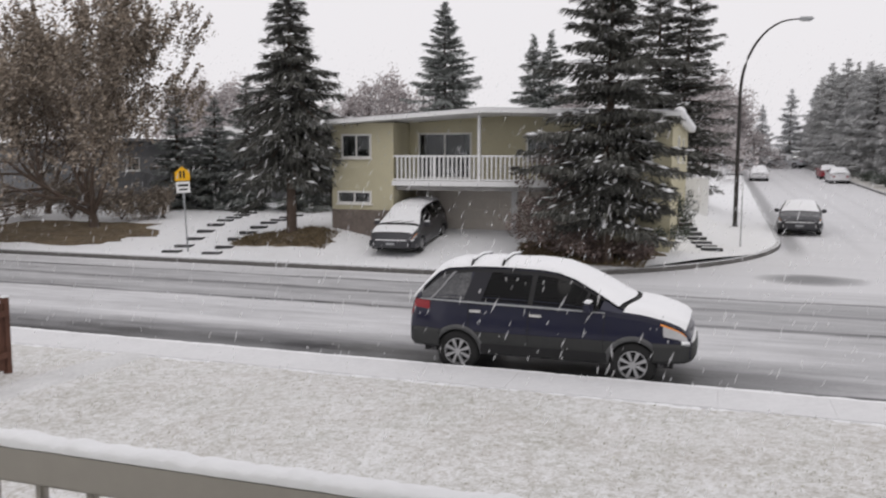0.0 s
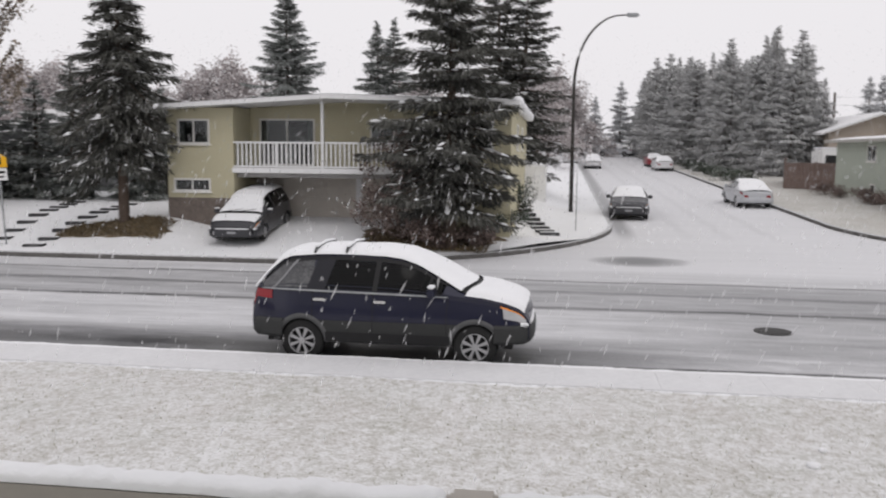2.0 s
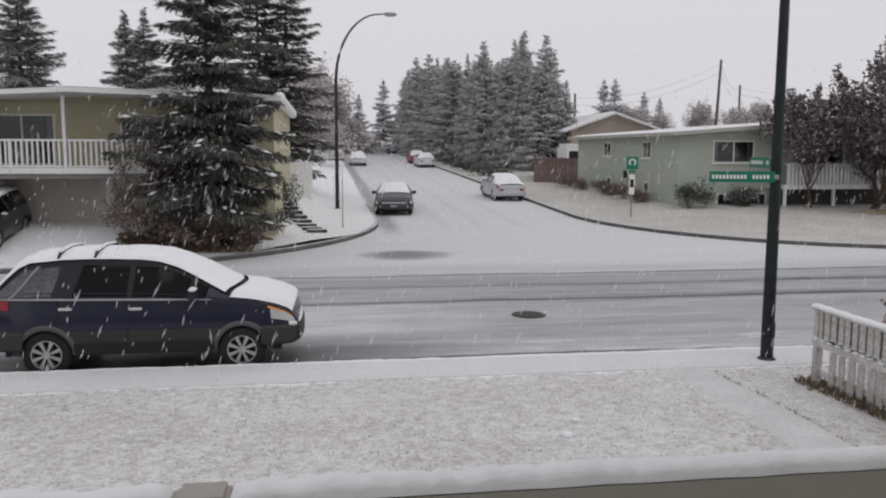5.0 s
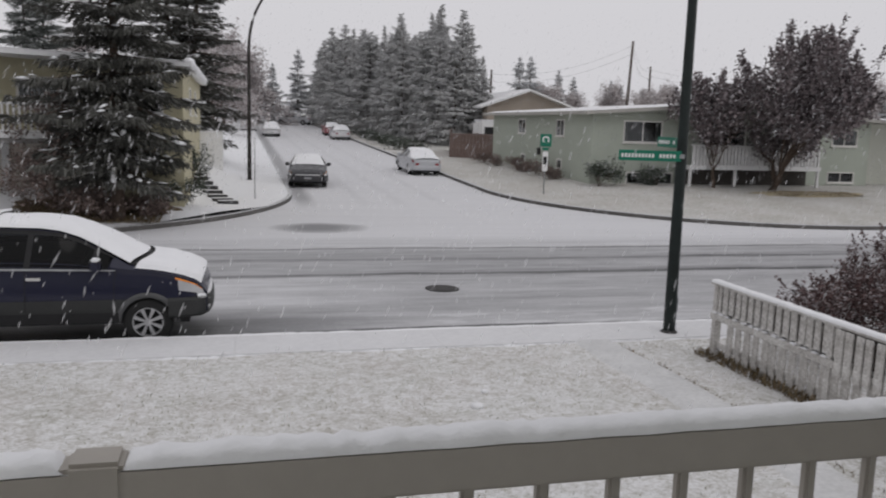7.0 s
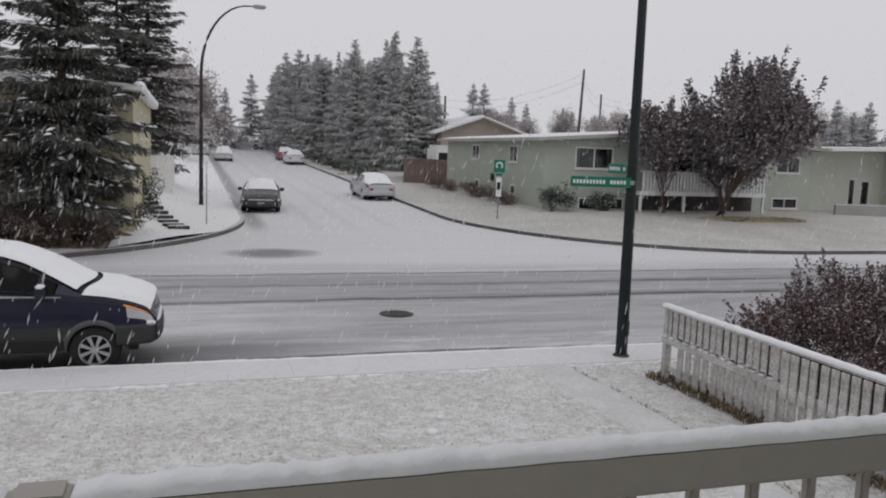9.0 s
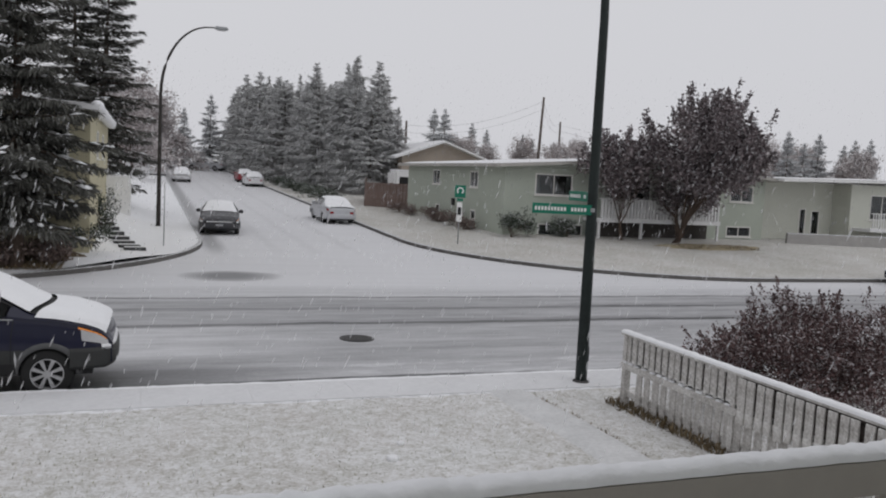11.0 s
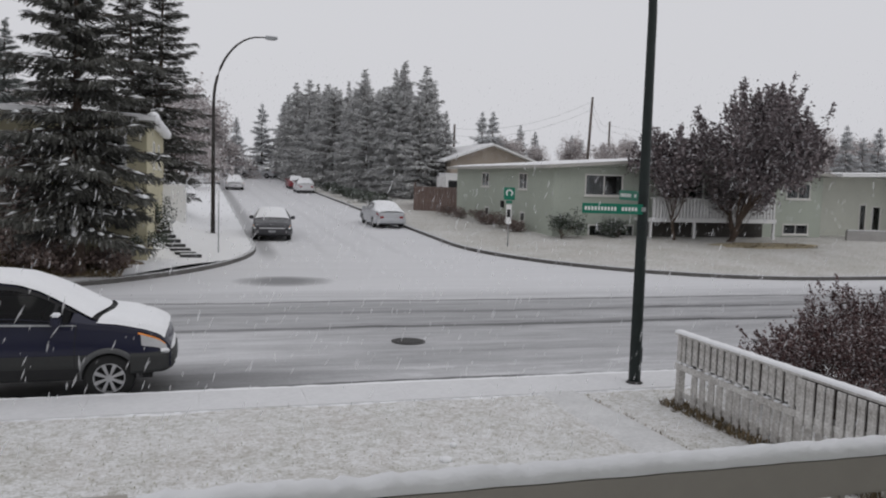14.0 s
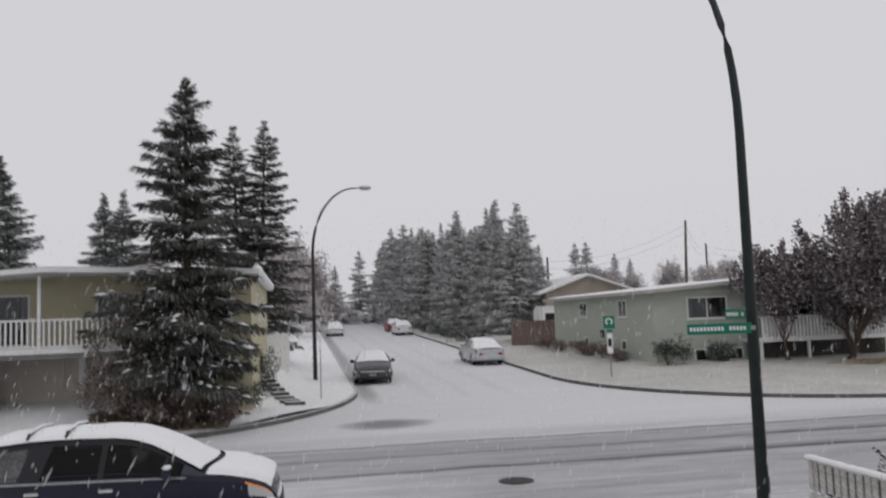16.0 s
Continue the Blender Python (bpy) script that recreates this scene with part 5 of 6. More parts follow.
def deck_railing():
    r = thing("deck_railing", "beige-white deck railing with fresh snow on its top rail", "railing", pose(0, RAIL_Y, 0))
    boxed("top_rail", (-5.5, 5.5, -0.028, 0.028, RAIL_Z - 0.07, RAIL_Z), RAIL, r, bevel=0.006)
    boxed("bottom_rail", (-5.5, 5.5, -0.02, 0.02, 2.09, 2.17), RAIL, r, bevel=0.005)
    me = None
    for i in range(-48, 49):
        if i == -1:
            continue
        if me is None:
            ob = boxed("baluster", (-0.0095, 0.0095, -0.0095, 0.0095, 2.17, RAIL_Z - 0.07), RAIL, r, bevel=0.004)
            me = ob.data
        else:
            ob = new("baluster", me)
            ob.parent = r
        ob.location.x = i * 0.112 + 0.008
    post = boxed("post", (-0.172, -0.104, -0.031, 0.031, 2.0, RAIL_Z + 0.008), RAIL, r, bevel=0.006)
    # snow: a long, rounded, uneven ridge
    vs, fs = [], []
    n, k = 900, 9
    for i in range(n + 1):
        x = -5.5 + 11.0 * i / n
        hgt = 0.016 + 0.004 * sstep(-0.7, 0.1, x) + 0.005 * noise.noise((x * 9, 0, 0)) + 0.007 * noise.noise((x * 26, 3, 0)) + 0.005 * noise.noise((x * 60, 9, 0)) + (-0.03 if abs(x + 0.137) < 0.036 else 0)
        wid = 0.027 + 0.003 * noise.noise((x * 14, 7, 0))
        for j in range(k + 1):
            a = math.pi * j / k
            vs.append((x, -math.cos(a) * wid, RAIL_Z - 0.004 + hgt * math.sin(a) ** 0.6 * (1 + 0.12 * noise.noise((x * 25, j, 0)))))
    for i in range(n):
        for j in range(k):
            a = i * (k + 1) + j
            fs.append((a, a + 1, a + k + 2, a + k + 1))
    meshed("snow", vs, fs, SNOW, r, "ridge of fresh snow on the rail", smooth=True)


deck_railing()

# ---- street furniture ----


def street_lamp(name, label, x, y, z0, turn, rise=6.4, top=9.75, reach=2.55, r0=0.10, material=None):
    """A davit lamp: tapered pole that bends over into its arm; turn is the arm's heading."""
    m = material or POLE
    lamp = thing(name, label, "street lamp", pose(x, y, z0, 0, 0, turn), "street lamps")
    h = top - z0
    s = rise - z0
    pts, rr = [(0, 0, -0.2), (0, 0, 0.3), (0, 0, s * 0.5), (0, 0, s)], [r0, r0, r0 * 0.86, r0 * 0.72]
    for k in range(1, 13):
        a = math.pi / 2 * k / 12
        pts.append((reach * (1 - math.cos(a)) * 0.86, 0, s + (h - s) * math.sin(a)))
        rr.append(r0 * (0.72 - 0.40 * k / 12))
    pts.append((reach * 1.0, 0, h + 0.02))
    rr.append(r0 * 0.3)
    tube("pole", pts, rr, m, lamp, n=14)
    bm = box(bmesh.new(), reach * 0.93, reach * 0.93 + 0.62, -0.13, 0.13, h - 0.06, h + 0.08, 0.05)
    head = part("lamp_head", bm, STEEL, lamp, "grey lamp head")
    boxed("lens", (reach * 0.93 + 0.12, reach * 0.93 + 0.5, -0.09, 0.09, h - 0.09, h - 0.058), CLEAR_LENS, head, bevel=0.015)
    boxed("snow", (reach * 0.93 + 0.06, reach * 0.93 + 0.56, -0.1, 0.1, h + 0.078, h + 0.105), SNOW, head, bevel=0.012)
    tube("base_collar", [(0, 0, -0.1), (0, 0, 0.02), (0, 0, 0.05)], [r0 * 1.5, r0 * 1.45, r0 * 1.1], IRON, lamp)
    boxed("hand_hole", (-0.04, 0.04, -r0 - 0.012, -r0 + 0.02, 0.35, 0.6), m, lamp, bevel=0.006)
    return lamp


street_lamp("street_lamp", "dark bronze street lamp with a curved arm over the side street", 0.66, 40.0, land_z(0.66, 40.0), 8, 6.6, 9.8, 2.5, 0.10, POLE2)
street_lamp("street_lamp", "dark green street lamp pole carrying street name signs", 6.89, 12.13, 0.16, 96, 6.1, 9.8, 2.5, 0.098, POLE)


def bars(parent, spans, z0, z1, y, material, name="lettering"):
    for a, b in spans:
        boxed(name, (a, b, y - 0.004, y, z0, z1), material, parent)


def name_sign(x, y, z, turn, length, hgt, spans, label):
    s = thing("street_sign", label, "sign", pose(x, y, z, 0, 0, turn), "street name signs")
    boxed("plate", (-length, 0.0, -0.006, 0.006, 0, hgt), SIGN_GREEN, s, bevel=0.003)
    for f in (-0.008,):
        bars(s, spans, hgt * 0.32, hgt * 0.68, f, SIGN_WHITE)
    boxed("bracket", (-0.02, 0.05, -0.02, 0.02, hgt * 0.3, hgt * 0.7), STEEL, s)
    return s


name_sign(6.82, 12.02, 2.95, -14, 0.98, 0.165, [(-0.94 + 0.053 * k, -0.94 + 0.053 * k + 0.034) for k in range(10)] + [(-0.34 + 0.053 * k, -0.34 + 0.053 * k + 0.034) for k in range(5)], "long green street name sign with white lettering")
name_sign(6.86, 12.16, 3.16, 262, 0.95, 0.165, [(-0.88 + 0.055 * k, -0.88 + 0.055 * k + 0.036) for k in range(9)] + [(-0.26 + 0.055 * k, -0.26 + 0.055 * k + 0.036) for k in range(2)], "green street name sign set crosswise above the other")


def yellow_sign():
    x, y = -18.36, 25.5
    z0 = land_z(x, y)
    s = thing("warning_sign", "yellow pentagon warning sign above a white plate on a thin post", "sign", pose(x, y, z0, 0, -2.5, 34))
    tube("post", [(0, 0.03, -0.2), (0, 0.03, 3.0 - z0 + 0.2)], [0.028, 0.028], STEEL, s)
    bm = bmesh.new()
    t = 3.30 - z0
    front = [(-0.26, t - 0.52), (0.26, t - 0.52), (0.26, t - 0.2), (0, t), (-0.26, t - 0.2)]
    a = [bm.verts.new((u, -0.006, z)) for u, z in front]
    b = [bm.verts.new((u, 0.006, z)) for u, z in front]
    bm.faces.new(a)
    bm.faces.new(b[::-1])
    for i in range(5):
        bm.faces.new((a[i], b[i], b[(i + 1) % 5], a[(i + 1) % 5]))
    part("sign_plate", bm, SIGN_YELLOW, s, "yellow pentagon plate")
    bars(s, [(-0.10, -0.03), (0.02, 0.09)], t - 0.42, t - 0.16, -0.008, TRIM, "symbol")
    boxed("lower_plate", (-0.24, 0.24, -0.006, 0.006, t - 0.95, t - 0.55), SIGN_WHITE, s, "white plate")
    bars(s, [(-0.18, 0.18)], t - 0.72, t - 0.64, -0.008, TRIM)
    bars(s, [(-0.14, 0.14)], t - 0.86, t - 0.80, -0.008, TRIM)


def green_sign():
    x, y = 13.5, 35.1
    z0 = land_z(x, y)
    s = thing("route_sign", "square green sign with a white ring symbol on a post", "sign", pose(x, y, z0, 0, 0, -18))
    t = 3.15 - z0
    tube("post", [(0, 0.03, -0.2), (0, 0.03, t)], [0.03, 0.03], STEEL, s)
    boxed("sign_plate", (-0.25, 0.25, -0.006, 0.006, t - 0.56, t), SIGN_GREEN, s, "green plate", 0.003)
    vs, fs = [], []
    for k in range(20):
        a = math.pi * (-0.3 + 1.6 * k / 19)
        for r in (0.10, 0.16):
            vs.append((r * math.cos(a), -0.009, t - 0.25 + r * math.sin(a)))
    for k in range(19):
        fs.append((k * 2, k * 2 + 1, k * 2 + 3, k * 2 + 2))
    meshed("symbol", vs, fs, SIGN_WHITE, s)
    boxed("tab", (-0.14, 0.14, -0.006, 0.006, t - 0.72, t - 0.60), SIGN_GREEN, s)
    boxed("lower_plate", (-0.12, 0.12, -0.006, 0.006, t - 1.65, t - 0.78), SIGN_WHITE, s, "white plate")
    bars(s, [(-0.08, 0.08)], t - 1.35, t - 1.0, -0.008, TRIM)


def post_sign():
    x, y = 0.74, 32.6
    s = thing("sign_post", "thin steel sign post with a small plate", "sign", pose(x, y, land_z(x, y), 0, 0, 0))
    tube("post", [(0, 0, -0.2), (0, 0, 2.35)], [0.022, 0.022], STEEL, s)
    boxed("sign_plate", (-0.01, 0.01, -0.15, 0.15, 1.9, 2.33), SIGN_WHITE, s)


yellow_sign()
green_sign()
post_sign()


def manhole():
    m = thing("manhole_cover", "round cast-iron manhole cover bare of snow", "manhole cover", pose(4.23, 16.8, 0.006))
    bm = bmesh.new()
    r = bmesh.ops.create_cone(bm, cap_ends=True, segments=40, radius1=0.36, radius2=0.36, depth=0.02)
    part("frame", bm, IRON, m)
    bm = bmesh.new()
    bmesh.ops.create_cone(bm, cap_ends=True, segments=40, radius1=0.31, radius2=0.30, depth=0.03)
    lid = part("lid", bm, IRON, m)
    for i in range(-3, 4):
        w = math.sqrt(max(0.01, 0.27 ** 2 - (i * 0.075) ** 2))
        boxed("rib", (i * 0.075 - 0.014, i * 0.075 + 0.014, -w, w, 0.012, 0.022), IRON, lid)


manhole()


def white_fence():
    """Weathered board fence along the lot's edge, boards nailed to both sides of its rails."""
    x = 6.85
    f = thing("picket_fence", "weathered white board fence with snow on its top rail", "fence", pose(0, 0, 0.2))
    y0, y1, top = 3.2, 10.8, 1.06
    for y in (10.75, 8.35, 5.9, 3.5):
        boxed("post", (x - 0.05, x + 0.05, y - 0.05, y + 0.05, -0.3, top - 0.03), FENCE_WHITE, f, bevel=0.006)
    boxed("cap_rail", (x - 0.07, x + 0.07, y0, y1 + 0.05, top - 0.035, top), FENCE_WHITE, f, bevel=0.006)
    boxed("middle_rail", (x - 0.085, x - 0.03, y0, y1, 0.53, 0.62), FENCE_WHITE, f, bevel=0.006)
    boxed("bottom_rail", (x - 0.0, x + 0.045, y0, y1, 0.10, 0.19), FENCE_WHITE, f, bevel=0.006)
    rng = random.Random(5)
    y = y1 - 0.36
    while y > y0:
        # lower boards behind the rail, with daylight between them
        w = 0.135 + rng.uniform(-0.01, 0.008)
        b = boxed("board", (x - 0.028, x - 0.006, -w / 2, w / 2, 0.02 + rng.uniform(-0.05, 0.03), 0.66), FENCE_WHITE, f, bevel=0.004)
        b.location.y = y - w / 2
        b.rotation_euler.x = rng.gauss(0, 0.012) + (0.05 if rng.random() < 0.08 else 0)
        y -= 0.185 + rng.uniform(-0.02, 0.03)
    y = y1 - 0.06
    while y > y0:
        # upper boards: behind the rail in the first bay, nailed over it further on
        front = y < 8.3
        w = 0.12 + rng.uniform(-0.012, 0.006)
        dx = -0.11 if front else -0.028
        b = boxed("board", (x + dx, x + dx + 0.022, -w / 2, w / 2, (0.47 if front else 0.60) + rng.uniform(-0.02, 0.02), top - 0.04), FENCE_WHITE, f, bevel=0.004)
        b.location.y = y - w / 2
        b.rotation_euler.x = rng.gauss(0, 0.008)
        y -= 0.150 + rng.uniform(-0.008, 0.012)
    # the far side carries its own boards, their dark colour standing for shade in the gaps
    y = y1 - 0.02
    while y > y0:
        boxed("board", (x + 0.046, x + 0.066, y - 0.14, y, 0.56, top - 0.04), WOODPOLE, f)
        y -= 0.146
    boxed("brace", (x + 0.0, x + 0.045, y0, y1, 0.86, 0.95), WOODPOLE, f)
    y = y1 - 0.1
    while y > 8.4:
        c = boxed("snow", (x - 0.082, x - 0.034, y - 0.05, y + 0.05, 0.618, 0.632 + rng.uniform(0, 0.02)), SNOW, f, bevel=0.006)
        y -= rng.uniform(0.14, 0.22)
    vs, fs = [], []
    n, k = 260, 7
    for i in range(n + 1):
        yy = y0 + (y1 + 0.05 - y0) * i / n
        hg = 0.045 + 0.012 * noise.noise((yy * 6, 0, 2))
        for j in range(k + 1):
            a = math.pi * j / k
            vs.append((x - math.cos(a) * 0.072, yy, top - 0.003 + hg * math.sin(a) ** 0.6))
    for i in range(n):
        for j in range(k):
            a = i * (k + 1) + j
            fs.append((a, a + k + 1, a + k + 2, a + 1))
    meshed("snow", vs, fs, SNOW, f, "snow on the top rail", smooth=True)


def brown_fence():
    x = -10.5
    f = thing("board_fence", "dark brown stained board fence beside the lawn", "fence", pose(0, 0, 0.2))
    for y in (10.0, 7.6, 5.2):
        boxed("post", (x - 0.05, x + 0.05, y - 0.05, y + 0.05, -0.3, 1.18), FENCE_BROWN, f, bevel=0.006)
        boxed("snow", (x - 0.05, x + 0.05, y - 0.05, y + 0.05, 1.175, 1.21), SNOW, f, bevel=0.012)
    for z in (0.25, 0.9):
        boxed("rail", (x + 0.05, x + 0.09, 4.8, 10.0, z, z + 0.09), FENCE_BROWN, f)
    y = 9.93
    while y > 4.9:
        boxed("board", (x - 0.0, x + 0.022, y - 0.14, y, 0.05, 1.1), FENCE_BROWN, f)
        y -= 0.155


def long_fence(name, label, p0, p1, h, material, board=0.3, snow=True):
    """A board fence between two points, upright boards on two rails with posts."""
    p0, p1 = Vector(p0), Vector(p1)
    L = (p1 - p0).length
    d = (p1 - p0) / L
    f = thing(name, label, "fence", pose(p0.x, p0.y, land_z(p0.x, p0.y), 0, 0, math.degrees(math.atan2(d.y, d.x))))
    slope = (land_z(p1.x, p1.y) - land_z(p0.x, p0.y)) / L
    n = int(L / board)
    me = None
    for i in range(n):
        if me is None:
            ob = boxed("board", (0.01, board - 0.015, -0.012, 0.012, -0.1, h), material, f)
            me = ob.data
        else:
            ob = new("board", me)
            ob.parent = f
        ob.location = (i * board, 0, slope * i * board + 0.02 * noise.noise((i * 1.7, 0, 0)))
    for i in range(0, n + 1, max(1, int(2.4 / board))):
        u = i * board
        boxed("post", (u - 0.05, u + 0.05, 0.012, 0.11, -0.3 + slope * u, h + 0.05 + slope * u), material, f)
    for z in (0.3, h - 0.25):
        vs = [(0, 0.012, z), (L, 0.012, z + slope * L), (L, 0.012, z + 0.09 + slope * L), (0, 0.012, z + 0.09), (0, 0.05, z), (L, 0.05, z + slope * L), (L, 0.05, z + 0.09 + slope * L), (0, 0.05, z + 0.09)]
        meshed("rail", vs, [(3, 2, 1, 0), (4, 5, 6, 7), (0, 1, 5, 4), (2, 3, 7, 6), (1, 2, 6, 5), (3, 0, 4, 7)], material, f)


white_fence()
brown_fence()
long_fence("board_fence", "red-brown board fence beside the green house", (14.9, 57.5), (17.2, 54.2), 1.7, FENCE_RED)
long_fence("board_fence", "red-brown board fence beside the green house", (16.6, 64.0), (14.9, 57.6), 1.7, FENCE_RED)
long_fence("board_fence", "blue-grey board fence in front of the bungalow", (-44.0, 37.5), (-24.0, 37.5), 1.7, GREY_WALL)


def retaining_wall():
    vs = []
    w = thing("garden_wall", "low concrete garden wall topped with snow", "wall", pose(33.6, 36.4, 0.3, 0, 0, -13))
    boxed("wall_body", (0, 12, 0, 0.2, -0.3, 1.0), CONCRETE, w)
    boxed("snow", (-0.01, 12.01, -0.01, 0.21, 1.0, 1.06), SNOW, w, bevel=0.03)


def porch_wall():
    w = thing("porch_wall", "white stair wall of the side entrance with snow on top", "wall", pose(-1.2, 41.0, land_z(-1.2, 41)))
    boxed("wall_body", (-0.75, 0.65, 0, 0.2, -0.2, 1.55), WHITE, w, bevel=0.02)
    boxed("snow", (-0.77, 0.67, -0.02, 0.22, 1.55, 1.63), SNOW, w, bevel=0.03)
    boxed("return_wall", (0.45, 0.65, 0.2, 2.2, -0.2, 1.35), WHITE, w)


retaining_wall()
porch_wall()

for i in range(8):
    u = i / 7
    x, y = -0.25 - 1.35 * u, 30.9 + 4.6 * u
    s = thing("garden_step", "dark stone garden step with snow on its tread", "step", pose(x, y, land_z(x, y), 0, 0, 8), "steps up to the side entrance")
    boxed("tread", (-0.36, 0.36, -0.14, 0.2, -0.12, 0.11), STONE, s, bevel=0.01)
    boxed("snow", (-0.35, 0.35, -0.03, 0.2, 0.108, 0.135), SNOW, s, bevel=0.012)

for (xa, ya), (xb, yb) in (((-18.9, 25.3), (-21.4, 34.6)), ((-17.2, 25.3), (-18.6, 34.0))):
    for i in range(9):
        u = i / 8
        x, y = xa + (xb - xa) * u, ya + (yb - ya) * u
        s = thing("stepping_stone", "dark paving stone half covered with snow", "paving stone", pose(x, y, land_z(x, y), 0, 0, 12), "stepping stones up the yard")
        boxed("stone", (-0.32, 0.32, -0.2, 0.2, -0.05, 0.075), STONE, s, bevel=0.012)
        boxed("snow", (-0.31, 0.31, -0.04, 0.19, 0.07, 0.095), SNOW, s, bevel=0.012)


YELLOW_GRASS = mat("yellowed_grass_through_snow", (0.34, 0.29, 0.19), 0.95, 0.3, 1.2, 14.0, 0.8, bump_dist=0.04, snow=0.42)


def bed(name, label, cx, cy, rx, ry, material=EARTH, lift=0.03):
    """A bare bed of earth and dead grass, following the ground, with a ragged rim."""
    vs, fs = [(cx, cy, land_z(cx, cy) + lift + 0.05)], []
    n, m = 40, 6
    for j in range(1, m + 1):
        for k in range(n):
            a = 2 * math.pi * k / n
            q = j / m * (1 + 0.3 * noise.noise((math.cos(a) * 2 + cx, math.sin(a) * 2, 5)) + 0.15 * noise.noise((math.cos(a) * 7 + cx, math.sin(a) * 7, 9)))
            x, y = cx + rx * q * math.cos(a), cy + ry * q * math.sin(a)
            vs.append((x, y, land_z(x, y) + (lift + 0.05 * (1 - j / m) if j < m else -0.04) + 0.04 * noise.noise((x * 3, y * 3, 0))))
    for k in range(n):
        fs.append((0, 1 + k, 1 + (k + 1) % n))
    for j in range(m - 1):
        for k in range(n):
            a, b = 1 + j * n + k, 1 + j * n + (k + 1) % n
            fs.append((a, a + n, b + n, b))
    return tagged(meshed(name, vs, fs, material, smooth=True), label, "flower bed", kind="structure")


bed("bed_spruce", "bare earth and dead grass under the spruce", -15.3, 27.2, 2.3, 0.85)
bed("bed_corner", "bare brown bed under the corner spruce", -4.4, 28.2, 2.7, 1.5)
bed("bed_far", "brown bed under the big leafy tree", -26.5, 27.8, 5.2, 2.3)
bed("bed_lawn", "yellow-brown grass bare of snow under the tree", 26.2, 33.6, 3.0, 1.2, YELLOW_GRASS)



def tuft_strip(name, label, x0, x1, y0, y1, n, seed, material, tall=(0.05, 0.16)):
    """Tufts of dead grass along a strip of ground."""
    rng = np.random.default_rng(seed)
    x, y = rng.uniform(x0, x1, n), rng.uniform(y0, y1, n)
    base = np.stack([x, y, np.array([land_z(p, q) - 0.01 for p, q in zip(x, y)])], 1)
    d = rng.normal(0, 0.5, (n, 3)) + np.array([0, 0, 1.0])
    ln = rng.uniform(*tall, n)
    ob = quads(name, blades(rng, base, d, ln, ln * 0.16, 0, 0.6), material, None, label)
    tagged(ob, label, "grass", kind="stuff")


STRAW = mat("dead_grass_blades", (0.15, 0.115, 0.07), 0.9, 0.35, 2.0, 12.0, 0.0, island=0.5, snow=0.2)
tuft_strip("dead_grass", "tufts of dead grass along the foot of the fence", 6.6, 6.98, 3.2, 10.9, 3800, 81, STRAW)
tuft_strip("dead_grass", "dark ragged grass edge along the garden path", 5.66, 5.76, 5.0, 11.5, 420, 85, STRAW, (0.03, 0.08))
tuft_strip("dead_grass", "tufts of dead grass under the purple tree", 24.2, 28.6, 32.6, 34.2, 2500, 82, STRAW)
tuft_strip("dead_grass", "tufts of dead grass under the spruce", -17.3, -13.4, 26.5, 27.9, 6000, 83, STRAW, (0.06, 0.2))
tuft_strip("dead_grass", "tufts of dead brown growth in the corner bed", -6.6, -2.2, 26.2, 28.6, 6000, 86, STRAW, (0.06, 0.22))

GRASS = mat("half_buried_grass_blades", (0.24, 0.23, 0.14), 0.9, 0.35, 2.0, 12.0, 0.0, island=0.5, snow=0.2)
tuft_strip("lawn_grass", "short grass blades poking through the snow of the lawn", -11.0, 12.0, 4.0, 11.75, 26000, 84, GRASS, (0.018, 0.05))


def snow_clod(x, y, s, seed):
    bm = bmesh.new()
    bmesh.ops.create_icosphere(bm, subdivisions=2, radius=s)
    for v in bm.verts:
        v.co *= 1 + 0.3 * noise.noise(v.co * 9 + Vector((seed, 0, 0)))
        v.co.z *= 0.6
    ob = part("snow_clod", bm, SNOW, None, smooth=True)
    ob.location = (x, y, land_z(x, y) + s * 0.25)
    tagged(ob, "small clod of snow lying on the lawn", "snow clod", "snow clods")


snow_clod(2.72, 9.05, 0.075, 1)
snow_clod(2.95, 9.55, 0.05, 2)

# ---- utility poles and wires ----


def utility_pole(x, y, top, lean=0.0):
    p = thing("utility_pole", "weathered wooden utility pole", "utility pole", pose(x, y, road_z(x, y)), "utility poles")
    h = top - road_z(x, y)
    tube("pole", [(0, 0, -0.5), (lean * 0.5, 0, h * 0.5), (lean, 0, h)], [0.2, 0.17, 0.13], WOODPOLE, p)
    return (x + lean, y, top - 0.5)


a = utility_pole(44.5, 90.0, 13.7, 0.5)
b = utility_pole(58.0, 110.0, 12.6)
c = utility_pole(31.0, 100.0, 10.4)
for q, w in ((c, a), (a, b), (b, (95.0, 118.0, 12.0))):
    for dz in (0.0, -0.9):
        pts = []
        for k in range(13):
            u = k / 12
            pts.append((q[0] + (w[0] - q[0]) * u, q[1] + (w[1] - q[1]) * u, q[2] + dz + (w[2] - q[2]) * u - 1.2 * 4 * u * (1 - u)))
        tagged(tube("overhead_wire", pts, [0.011] * 13, TRIM, n=5), "thin dark overhead wire between utility poles", "wire", "overhead wires")

